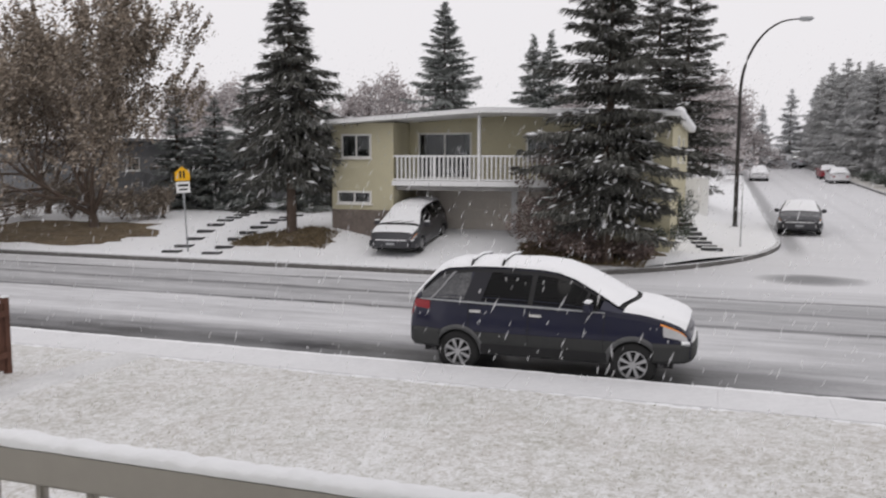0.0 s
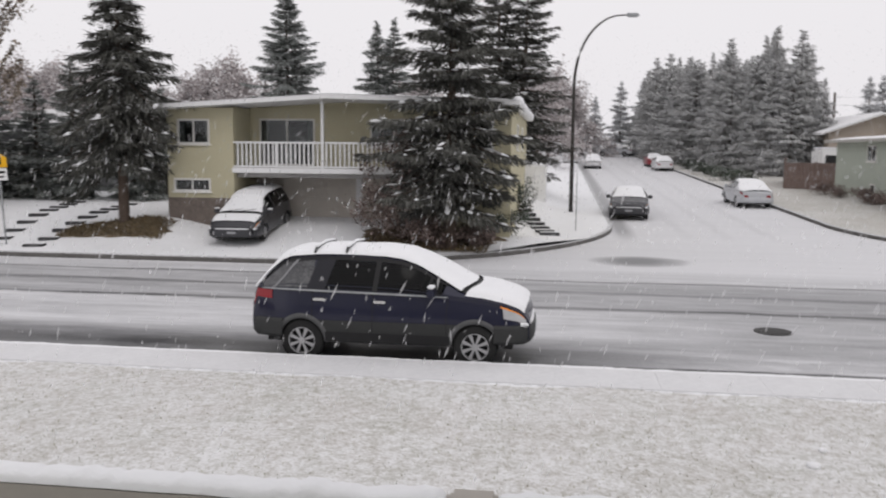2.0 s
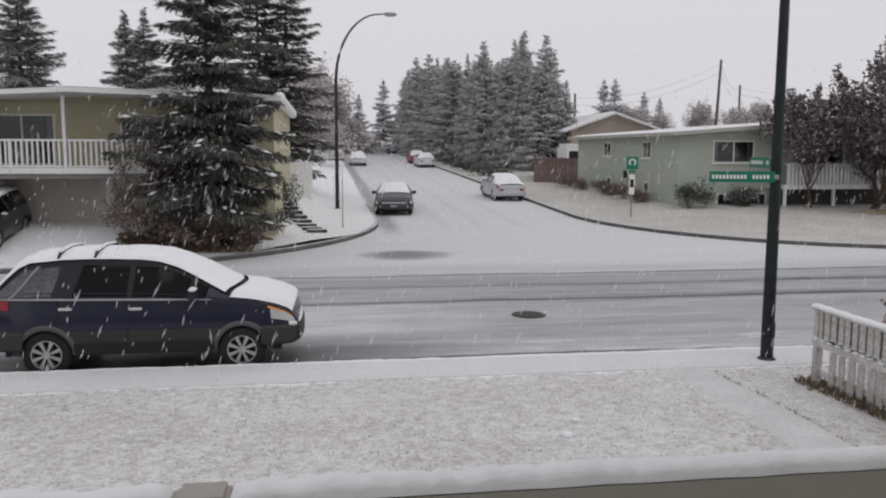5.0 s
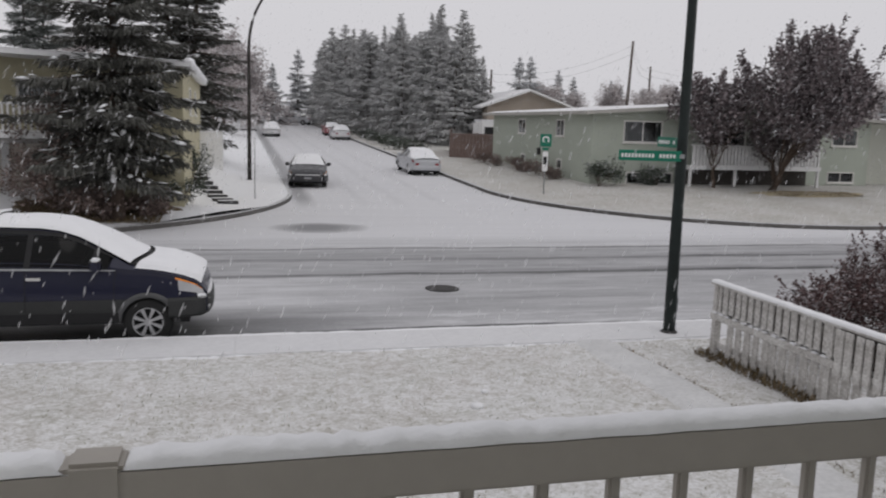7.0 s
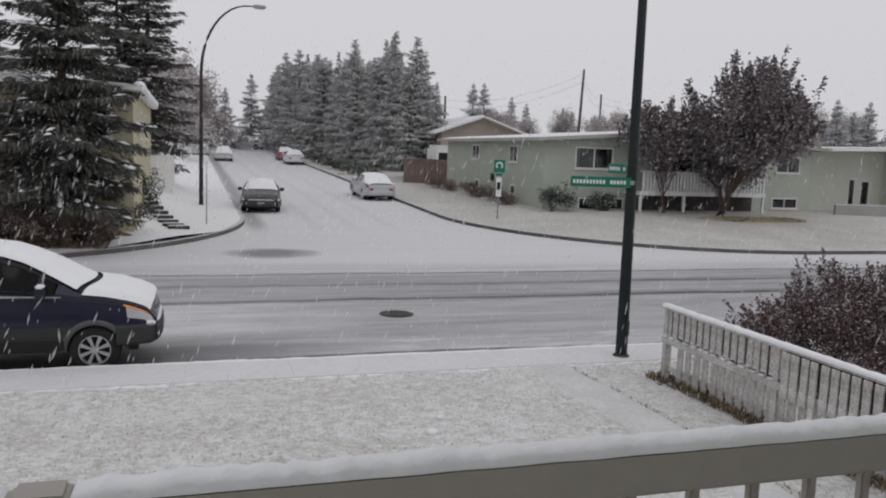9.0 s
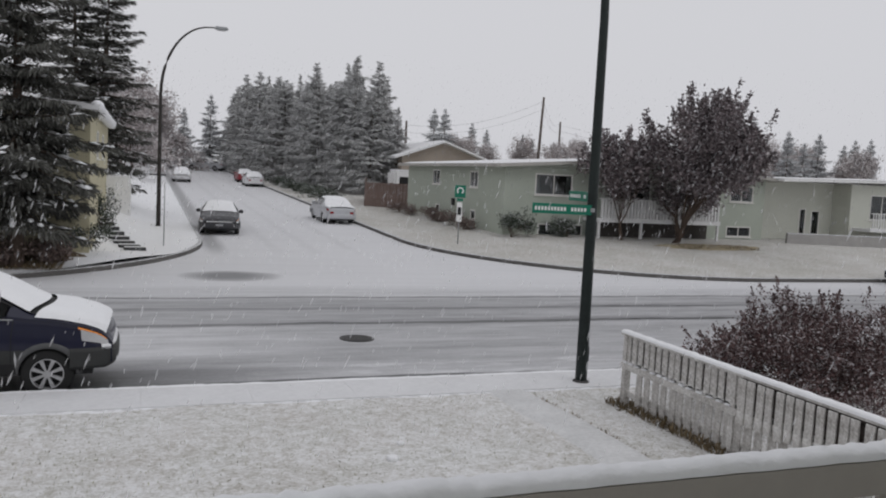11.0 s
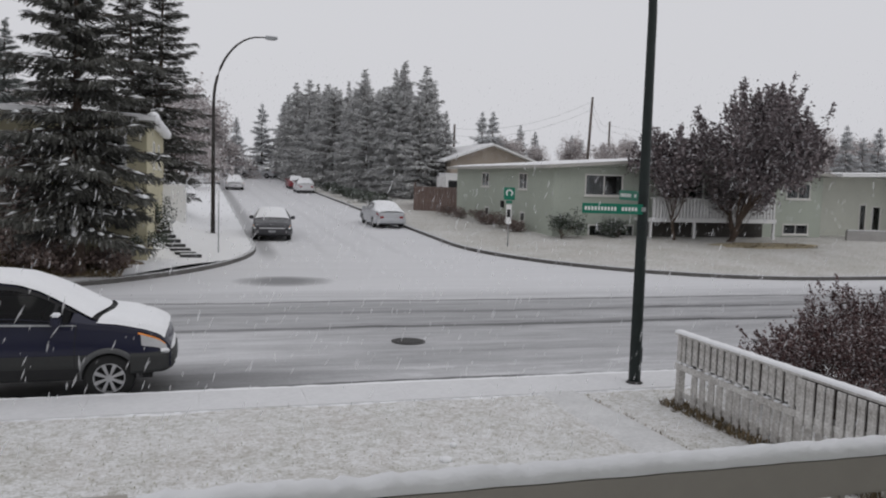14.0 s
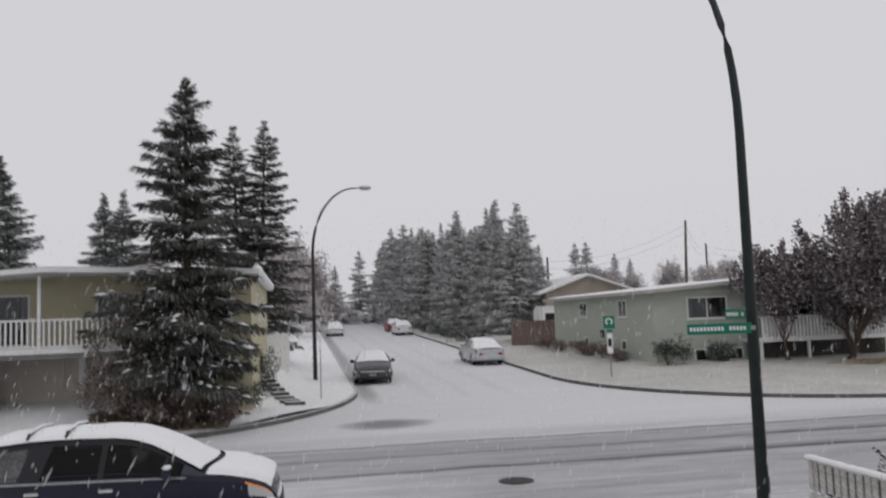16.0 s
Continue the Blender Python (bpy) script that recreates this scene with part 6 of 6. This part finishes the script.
# ---- parked cars ----
SNOWY_GLASS = mat("tinted_glass_specked_with_snow", (0.03, 0.031, 0.034), 0.25, 0.3, 5.0, 34.0, 0.1, spec=0.5, col2=(0.12, 0.12, 0.125))
ARCH = mat("pale_grey_arch_plastic", (0.085, 0.086, 0.088), 0.6, 0.12, 3.0, 30.0, 0.1)
PILLAR = paint("black_blue_pillar_paint", (0.006, 0.006, 0.011))
SUV_PILLARS = [(-1.33, -1.03, 0.16, PILLAR, "dark body pillar"), (-1.92, -1.87, 0.42, CAR_GREY, "pale slanted window edge"), (-0.25, -0.17, 0.02, TRIM, "black window pillar"), (0.62, 0.66, 0.0, TRIM, "thin window divider")]
suv = car("suv", "dark navy sport utility vehicle with grey cladding and a snowy roof", NAVY, SUV_TOP, SUV_BELT, 4.55, 1.87, (-1.42, 1.43), [(-2.08, -1.22), (-1.20, -0.22), (-0.20, 0.86)], sill=0.37, lower=CLADDING, lower_z=0.72, wheel_r=0.36, bow=SUV_BOW, pillars=SUV_PILLARS, arch_mat=ARCH, streaked=SNOWY_GLASS, snow=0.05, rack=True, front_glass=(0.15, 1.16), cowl=(1.13, 1.23), rear_glass=None, step=0.045)
suv.matrix_basis = pose(-2.69, 13.96, 0.0)
van = car("minivan", "dark minivan with a snow-covered windshield and roof on the driveway", CAR_DARK, VAN_TOP, VAN_BELT, 4.8, 1.86, (-1.45, 1.45), [(-2.1, -1.05), (-0.95, 0.0), (0.1, 0.9)], wheel_r=0.33, snow=0.035, front_glass=(0.45, 1.4), cowl=(1.38, 1.55), snow_front=0.12)
van.matrix_basis = pose(-10.75, 28.35, land_z(-10.75, 28.35) - 0.06, 0, 5.0, -87)
van.scale = (0.94, 0.94, 0.88)
CAR_PATCHY = mat("charcoal_paint_patched_with_snow", (0.05, 0.05, 0.055), 0.4, 0.2, 3.0, 9.0, 0.05, snow=0.36, snow_lo=0.75, snow_hi=0.97)
dark_car = car("sedan", "dark sedan with snow patches on its hood on the side street", CAR_PATCHY, SEDAN_TOP, SEDAN_BELT, 4.5, 1.78, (-1.35, 1.35), [(-0.85, -0.15), (-0.05, 0.65)], wheel_r=0.32, snow=0.014, snow_to=0.98, front_glass=(0.35, 1.0), rear_glass=(-1.35, -0.8))
dark_car.matrix_basis = pose(3.4, 40.2, road_z(0, 40.2), 0, 1.6, -95)
silver = car("sedan", "silver sedan with a thick snow cap, parked at the kerb", CAR_SILVER, SEDAN_TOP, SEDAN_BELT, 4.6, 1.78, (-1.35, 1.35), [(-0.85, -0.15), (-0.05, 0.65)], wheel_r=0.31, snow=0.06, front_glass=(0.35, 1.0), rear_glass=(-1.35, -0.8))
silver.matrix_basis = pose(10.3, 47.2, road_z(0, 47.2), 0, -1.6, 91)
wr = car("sedan", "white sedan under snow far up the side street", CAR_WHITE, SEDAN_TOP, SEDAN_BELT, 4.5, 1.76, (-1.3, 1.3), [(-0.85, -0.15), (-0.05, 0.65)], wheel_r=0.31, snow=0.07, front_glass=(0.35, 1.0), rear_glass=(-1.35, -0.8), step=0.12)
wr.matrix_basis = pose(10.3, 84.5, road_z(0, 84.5), 0, -1.6, 90)
copy_thing(wr, pose(3.6, 88.0, road_z(0, 88), 0, 1.6, -90))
copy_thing(wr, pose(1.5, 98.0, road_z(0, 98), 0, 1.6, -90))
red = car("sedan", "dark red sedan under snow far up the side street", CAR_RED, SEDAN_TOP, SEDAN_BELT, 4.5, 1.76, (-1.3, 1.3), [(-0.85, -0.15), (-0.05, 0.65)], wheel_r=0.31, snow=0.05, front_glass=(0.35, 1.0), rear_glass=(-1.35, -0.8), step=0.12)
red.matrix_basis = pose(10.4, 93.0, road_z(0, 93), 0, -1.6, 90)
truck = car("pickup_truck", "silver-grey pickup truck under snow at the end of the street", CAR_SILVER, TRUCK_TOP, TRUCK_BELT, 5.6, 1.95, (-1.75, 1.75), [(-0.45, 0.2), (0.3, 1.0)], wheel_r=0.38, sill=0.35, snow=0.06, front_glass=(0.6, 1.4), step=0.12)
truck.matrix_basis = pose(8.5, 124.0, road_z(0, 124), 0, 0, 150)
grey_car = copy_thing(silver, pose(12.4, 127.0, road_z(0, 127), 0, 0, 165))
tagged(grey_car, "silver sedan under snow at the end of the street", "car")
blue = car("sedan", "dark blue sedan with a snowy roof at the far kerb", NAVY, SEDAN_TOP, SEDAN_BELT, 4.6, 1.76, (-1.35, 1.35), [(-0.85, -0.15), (-0.05, 0.65)], wheel_r=0.31, snow=0.06, front_glass=(0.35, 1.0), rear_glass=(-1.35, -0.8))
blue.matrix_basis = pose(30.6, 24.5, 0.0, 0, 0, 180)



def camper():
    t = thing("camper_trailer", "white travel trailer with dark windows parked behind the fence", "trailer", pose(20.4, 62.0, road_z(0, 62.0), 0, 0, 0))
    boxed("body", (-2.3, 2.3, -1.0, 1.0, 0.55, 2.78), WHITE, t, bevel=0.18)
    for xa in (-1.9, -0.7, 0.7):
        boxed("window", (xa, xa + 0.75, -1.02, -0.99, 1.75, 2.3), TRIM, t, bevel=0.01)
    boxed("stripe", (-2.2, 2.2, -1.006, -0.99, 1.25, 1.4), CAR_GREY, t)
    boxed("snow", (-2.2, 2.2, -0.9, 0.9, 2.76, 2.86), SNOW, t, bevel=0.04)
    for sd in (-1, 1):
        lathe_wheel(t, 0.0, sd * 0.85, sd)
    tube("drawbar", [(-2.3, 0, 0.5), (-3.3, 0, 0.45)], [0.05, 0.04], TRIM, t)


camper()

# ---- trees and shrubs ----
put(spruce("spruce_tree", "tall dark spruce with drooping boughs patched with snow", 9.3, 3.35, 11, NEEDLE, 2.6, 0.33, 2.75, 0.95, 0.95, trunk_r=0.2, taper=0.9, tier=0.40, skirt=0.45, ragged=0.38, hang=1.1, core=150, rising=0.1), -15.25, 27.6, dz=-0.05)
put(spruce("spruce_tree", "tall dark corner spruce with layered snow-patched boughs", 11.0, 3.25, 12, NEEDLE, 2.8, 0.30, 1.75, 0.42, 0.7, trunk_r=0.21, taper=0.86, tier=0.46, ragged=0.4, hang=0.9, core=230), -3.42, 26.7, dz=-0.05)
put(spruce("spruce_tree", "tall twin-topped spruce behind the yellow house", 13.0, 3.7, 13, NEEDLE, 1.9, 0.34, 1.0, 0.42, 0.45, twin=0.85, taper=0.85, tier=0.5, ragged=0.4), -2.6, 46.0)
put(spruce("spruce_tree", "tall dusted spruce behind the houses", 14.8, 5.2, 14, NEEDLE_MID_HAZE, 1.9, 0.5, 1.2, 0.35, 0.4, tier=0.55, taper=0.9, core=150), -21.9, 65.6)
put(spruce("spruce_tree", "twin-topped dusted spruce behind the yellow house", 11.0, 3.3, 15, NEEDLE_MID_HAZE, 1.7, 0.42, 1.2, 0.35, 0.4, twin=0.6, tier=0.5, taper=1.0), -12.2, 58.0)

# the stand of spruces along the side street, haze put into the needle colour
wood = [spruce("spruce_tree", "haze-pale, snow-dusted spruce in the stand along the side street", 13.0, rr, 21 + k, NEEDLE_HAZED, 1.3, 0.5, 0.7, 0.3, 0.3, taper=tp, tier=0.6, ragged=0.45, hang=0.6, group="stand of spruces") for k, (rr, tp) in enumerate(((3.7, 0.8), (3.2, 0.95), (4.1, 0.72)))]
stand = [(19.3, 71, 12.6), (18.3, 75, 12.8), (17.9, 82, 12.4), (16.9, 87, 13.0), (15.9, 91, 13.0), (14.9, 99, 13.4), (13.9, 109, 13.4), (20.6, 69, 9.0), (17.0, 76, 10.6), (16.0, 81, 11.2), (18.6, 88, 12.5), (15.0, 95, 11.5), (16.5, 101, 13.0), (21.5, 76, 11.5), (20.0, 83, 12.5), (13.8, 103, 11.0), (15.4, 112, 13.5), (18.4, 69.5, 9.8), (17.5, 72, 11.0), (19.0, 79, 12.5), (17.6, 93, 13.0), (15.8, 106, 13.5), (20.5, 88, 13.5), (22.0, 82, 12.0), (16.2, 88.5, 11.0), (14.4, 104, 12.5), (18.8, 96, 13.5), (13.0, 116, 13.6), (12.8, 124, 13.8), (14.2, 121, 13.0), (13.4, 130, 13.5)]
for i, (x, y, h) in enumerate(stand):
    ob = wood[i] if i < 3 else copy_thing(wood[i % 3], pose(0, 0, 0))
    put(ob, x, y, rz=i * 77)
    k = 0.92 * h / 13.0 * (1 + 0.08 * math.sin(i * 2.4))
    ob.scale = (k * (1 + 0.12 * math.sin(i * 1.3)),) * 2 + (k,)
# far spruces, their haze held in the needle colour
far_a = spruce("spruce_tree", "far spruce, snowy and paled for haze", 12.0, 3.3, 31, NEEDLE_FAR, 0.9, 0.6, 0.6, 0.3, 0.3, taper=0.9, tier=0.62, ragged=0.45, group="far spruces")
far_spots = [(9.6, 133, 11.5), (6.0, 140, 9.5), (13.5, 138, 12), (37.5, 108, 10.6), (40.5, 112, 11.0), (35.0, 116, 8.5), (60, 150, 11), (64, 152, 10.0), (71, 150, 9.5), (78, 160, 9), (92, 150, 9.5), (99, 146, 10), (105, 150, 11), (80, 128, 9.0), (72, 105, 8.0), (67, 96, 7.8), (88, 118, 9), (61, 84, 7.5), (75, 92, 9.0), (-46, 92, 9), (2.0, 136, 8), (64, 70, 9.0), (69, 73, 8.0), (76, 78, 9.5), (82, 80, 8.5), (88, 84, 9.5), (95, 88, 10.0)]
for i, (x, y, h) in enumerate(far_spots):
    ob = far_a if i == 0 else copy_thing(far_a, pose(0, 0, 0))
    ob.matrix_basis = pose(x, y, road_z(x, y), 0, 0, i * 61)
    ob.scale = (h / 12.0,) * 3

put(leafy("broadleaf_tree", "big leafy tree with wilting brown-green leaves", "tree", 11.6, 4.5, 41, LEAF_BROWN, 26000, 0.15, 1.4, 9, 0.26, levels=4, gaps=1.2, shoots=420, shoot=0.8), -25.4, 28.8)
put(leafy("broadleaf_tree", "vase-shaped tree with dark purple leaves dusted with snow", "tree", 7.1, 3.6, 42, LEAF_PURPLE, 19000, 0.17, 0.9, 9, 0.26, levels=4, rise=1.2, gaps=1.3, shoots=640, shoot=0.75, skew=0.2), 25.35, 35.2)
put(leafy("broadleaf_tree", "smaller purple-leaved tree dusted with snow by the balcony", "tree", 5.4, 1.45, 52, LEAF_PURPLE, 5000, 0.17, 1.2, 7, 0.12, levels=4, rise=1.3, gaps=1.2, shoots=150, shoot=0.65), 22.7, 36.0)
put(leafy("purple_shrub", "purple-leaved undergrowth dusted with snow round the tree trunk", "shrub", 3.4, 1.5, 57, LEAF_PURPLE, 3000, 0.13, 0.3, 9, 0.06, levels=3, rise=1.1, gaps=1.3, shoots=70, shoot=0.5), 25.9, 35.6)
put(leafy("broadleaf_tree", "leafy tree with wilting brown leaves in front of the bungalow", "tree", 10.5, 4.6, 54, LEAF_BROWN, 20000, 0.17, 1.0, 9, 0.2, levels=4, gaps=1.1), -31.0, 32.0)
for k, (x, y, h, w) in enumerate(((-25.6, 30.6, 1.7, 1.3), (-28.0, 30.2, 2.1, 1.5), (-23.8, 31.6, 1.5, 1.1), (-31.0, 29.4, 1.9, 1.5))):
    put(leafy("brown_shrub", "brown leafless-looking shrub dusted with snow", "shrub", h, w, 90 + k, LEAF_BROWN, 4500, 0.09, 0.15, 9, 0.05, gaps=1.1, group="shrubs by the bungalow"), x, y)
put(leafy("plum_shrub", "tall plum-coloured shrub beside the spruce", "shrub", 4.2, 1.25, 43, LEAF_PLUM, 3600, 0.10, 0.9, 7, 0.08, gaps=0.9), -5.35, 27.7)
put(leafy("plum_shrub", "low reddish shrub dusted with snow under the spruce", "shrub", 1.9, 1.0, 44, LEAF_PLUM, 1600, 0.08, 0.3, 8, 0.04, gaps=0.9), -6.1, 27.1)
put(leafy("plum_shrub", "low reddish shrub dusted with snow under the spruce", "shrub", 1.1, 1.2, 45, LEAF_PLUM, 2500, 0.09, 0.15, 8, 0.05, gaps=0.8), -4.3, 26.9)
put(leafy("plum_shrub", "low brown shrub dusted with snow in the corner bed", "shrub", 0.9, 1.0, 55, LEAF_PLUM, 2200, 0.08, 0.12, 8, 0.04, gaps=0.8), -2.9, 27.4)
put(leafy("evergreen_shrub", "low dark shrub with snow on top", "shrub", 0.9, 0.9, 46, LEAF_GREEN, 2500, 0.07, 0.15, 8, 0.05), -1.9, 28.7)
put(leafy("evergreen_shrub", "dark tangled shrub behind the corner spruce", "shrub", 1.7, 1.3, 56, LEAF_GREEN, 4200, 0.09, 0.15, 9, 0.05, gaps=0.7), -3.1, 29.9)
put(leafy("evergreen_shrub", "dark upright shrub by the yellow house wall", "shrub", 1.7, 0.6, 47, LEAF_GREEN, 1800, 0.08, 0.2, 7, 0.05), -1.2, 34.0)
put(leafy("evergreen_shrub", "rounded dark green shrub by the green house", "shrub", 1.5, 1.05, 48, LEAF_GREEN, 3500, 0.08, 0.15, 9, 0.05), 17.0, 36.9)
put(leafy("evergreen_shrub", "low dark green shrub by the green house", "shrub", 0.95, 1.1, 49, LEAF_GREEN, 2600, 0.08, 0.12, 9, 0.05), 20.2, 37.0)
put(leafy("evergreen_shrub", "low shrub beside the green house wall", "shrub", 0.7, 0.8, 50, LEAF_PLUM, 1200, 0.08, 0.12, 7, 0.04), 16.4, 47.0)
for k, (x, y, h) in enumerate(((16.3, 40.6, 0.55), (16.2, 43.2, 0.8), (16.3, 45.3, 0.6), (16.0, 49.5, 0.8), (15.9, 52.0, 0.7))):
    put(leafy("brown_shrub", "low brown shrub dusted with snow along the green house wall", "shrub", h, 0.8, 120 + k, LEAF_PLUM, 1100, 0.08, 0.1, 8, 0.03, gaps=0.9, group="shrubs along the green house"), x, y)
for k, (x, y) in enumerate(((13.2, 62.0), (13.0, 66.5), (13.3, 71.0), (13.0, 75.5), (12.9, 80.0), (12.9, 85.0))):
    put(leafy("evergreen_shrub", "low snow-dusted shrub at the foot of the spruces", "shrub", 0.9, 1.3, 100 + k, LEAF_GREEN, 1500, 0.12, 0.12, 8, 0.04, gaps=0.9, group="shrubs along the side street"), x, y)
put(leafy("hedge_bush", "red-brown bush dusted with snow behind the fence", "bush", 1.75, 1.6, 51, LEAF_RED, 30000, 0.042, 0.15, 13, 0.05, levels=4, gaps=1.2, shoots=300, shoot=0.17), 9.95, 9.9)
put(leafy("hedge_bush", "low red-brown bush dusted with snow behind the fence", "bush", 1.45, 1.5, 53, LEAF_RED, 24000, 0.042, 0.1, 13, 0.04, levels=4, gaps=1.2, shoots=200, shoot=0.16), 9.2, 9.6)

# far bare trees, lightened twigs in place of haze
bare = [leafy("bare_tree", "far bare-branched tree, snowy and paled for haze", "tree", 10.0, 3.8, 61 + k, LEAF_FAR, 9000, 0.26, 2.0, 7, 0.18, levels=4, gaps=0.7, group="far bare trees") for k in range(2)]
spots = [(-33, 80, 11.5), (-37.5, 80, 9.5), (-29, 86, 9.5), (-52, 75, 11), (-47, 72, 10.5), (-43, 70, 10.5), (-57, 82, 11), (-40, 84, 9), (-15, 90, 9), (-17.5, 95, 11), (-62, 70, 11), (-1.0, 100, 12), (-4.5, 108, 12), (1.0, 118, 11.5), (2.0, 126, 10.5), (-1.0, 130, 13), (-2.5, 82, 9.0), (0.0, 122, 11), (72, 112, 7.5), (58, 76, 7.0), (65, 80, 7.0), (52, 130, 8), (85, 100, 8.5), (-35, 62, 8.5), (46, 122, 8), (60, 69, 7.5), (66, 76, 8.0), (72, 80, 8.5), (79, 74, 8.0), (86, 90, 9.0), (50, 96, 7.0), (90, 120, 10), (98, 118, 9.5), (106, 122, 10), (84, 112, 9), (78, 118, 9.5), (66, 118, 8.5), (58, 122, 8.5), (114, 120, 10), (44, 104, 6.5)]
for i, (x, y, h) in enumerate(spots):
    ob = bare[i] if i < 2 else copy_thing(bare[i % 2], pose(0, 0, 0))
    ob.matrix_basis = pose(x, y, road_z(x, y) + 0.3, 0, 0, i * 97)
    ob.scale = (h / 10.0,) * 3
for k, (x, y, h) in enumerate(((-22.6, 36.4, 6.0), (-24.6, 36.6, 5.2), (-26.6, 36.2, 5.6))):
    put(spruce("spruce_tree", "dusted conifer in front of the grey bungalow", h * 1.1, 2.0, 70 + k, NEEDLE_MID_HAZE, 1.6, 0.32, 0.3, 0.4, 0.3, group="conifers by the bungalow"), x, y)
put(spruce("spruce_tree", "broad dusted conifer in front of the grey bungalow", 7.4, 2.7, 16, NEEDLE_MID_HAZE, 1.6, 0.36, 0.5, 0.4, 0.4), -19.6, 37.0)

# ---- snow in the air ----


def falling_snow():
    rng = np.random.default_rng(7)
    n = 19000
    d = 5.5 + 62.0 * rng.random(n) ** 0.8
    a = rng.uniform(-0.95, 0.98, n)
    x, y = d * np.sin(a), 0.4 + d * np.cos(a)
    z = 0.2 + rng.random(n) * (1.8 + 0.17 * d)
    vs, fs = [], []
    for i in range(n):
        if y[i] < 2.2:
            continue
        s = rng.uniform(0.004, 0.010)
        l = s * rng.uniform(2.5, 9.0)
        dx, dy = rng.normal(-0.32, 0.14), rng.normal(0, 0.12)
        o = len(vs)
        c = (x[i], y[i], z[i])
        vs += [(c[0] + dx * l, c[1] + dy * l, c[2] - l), (c[0] + s, c[1], c[2]), (c[0], c[1] + s, c[2]), (c[0] - s, c[1], c[2]), (c[0], c[1] - s, c[2]), (c[0] - dx * l, c[1] - dy * l, c[2] + l)]
        for k in range(4):
            fs.append((o, o + 1 + (k + 1) % 4, o + 1 + k))
            fs.append((o + 5, o + 1 + k, o + 1 + (k + 1) % 4))
    tagged(meshed("falling_snow", vs, fs, FLAKE), "snowflakes falling through the air", "snow", kind="stuff")


falling_snow()
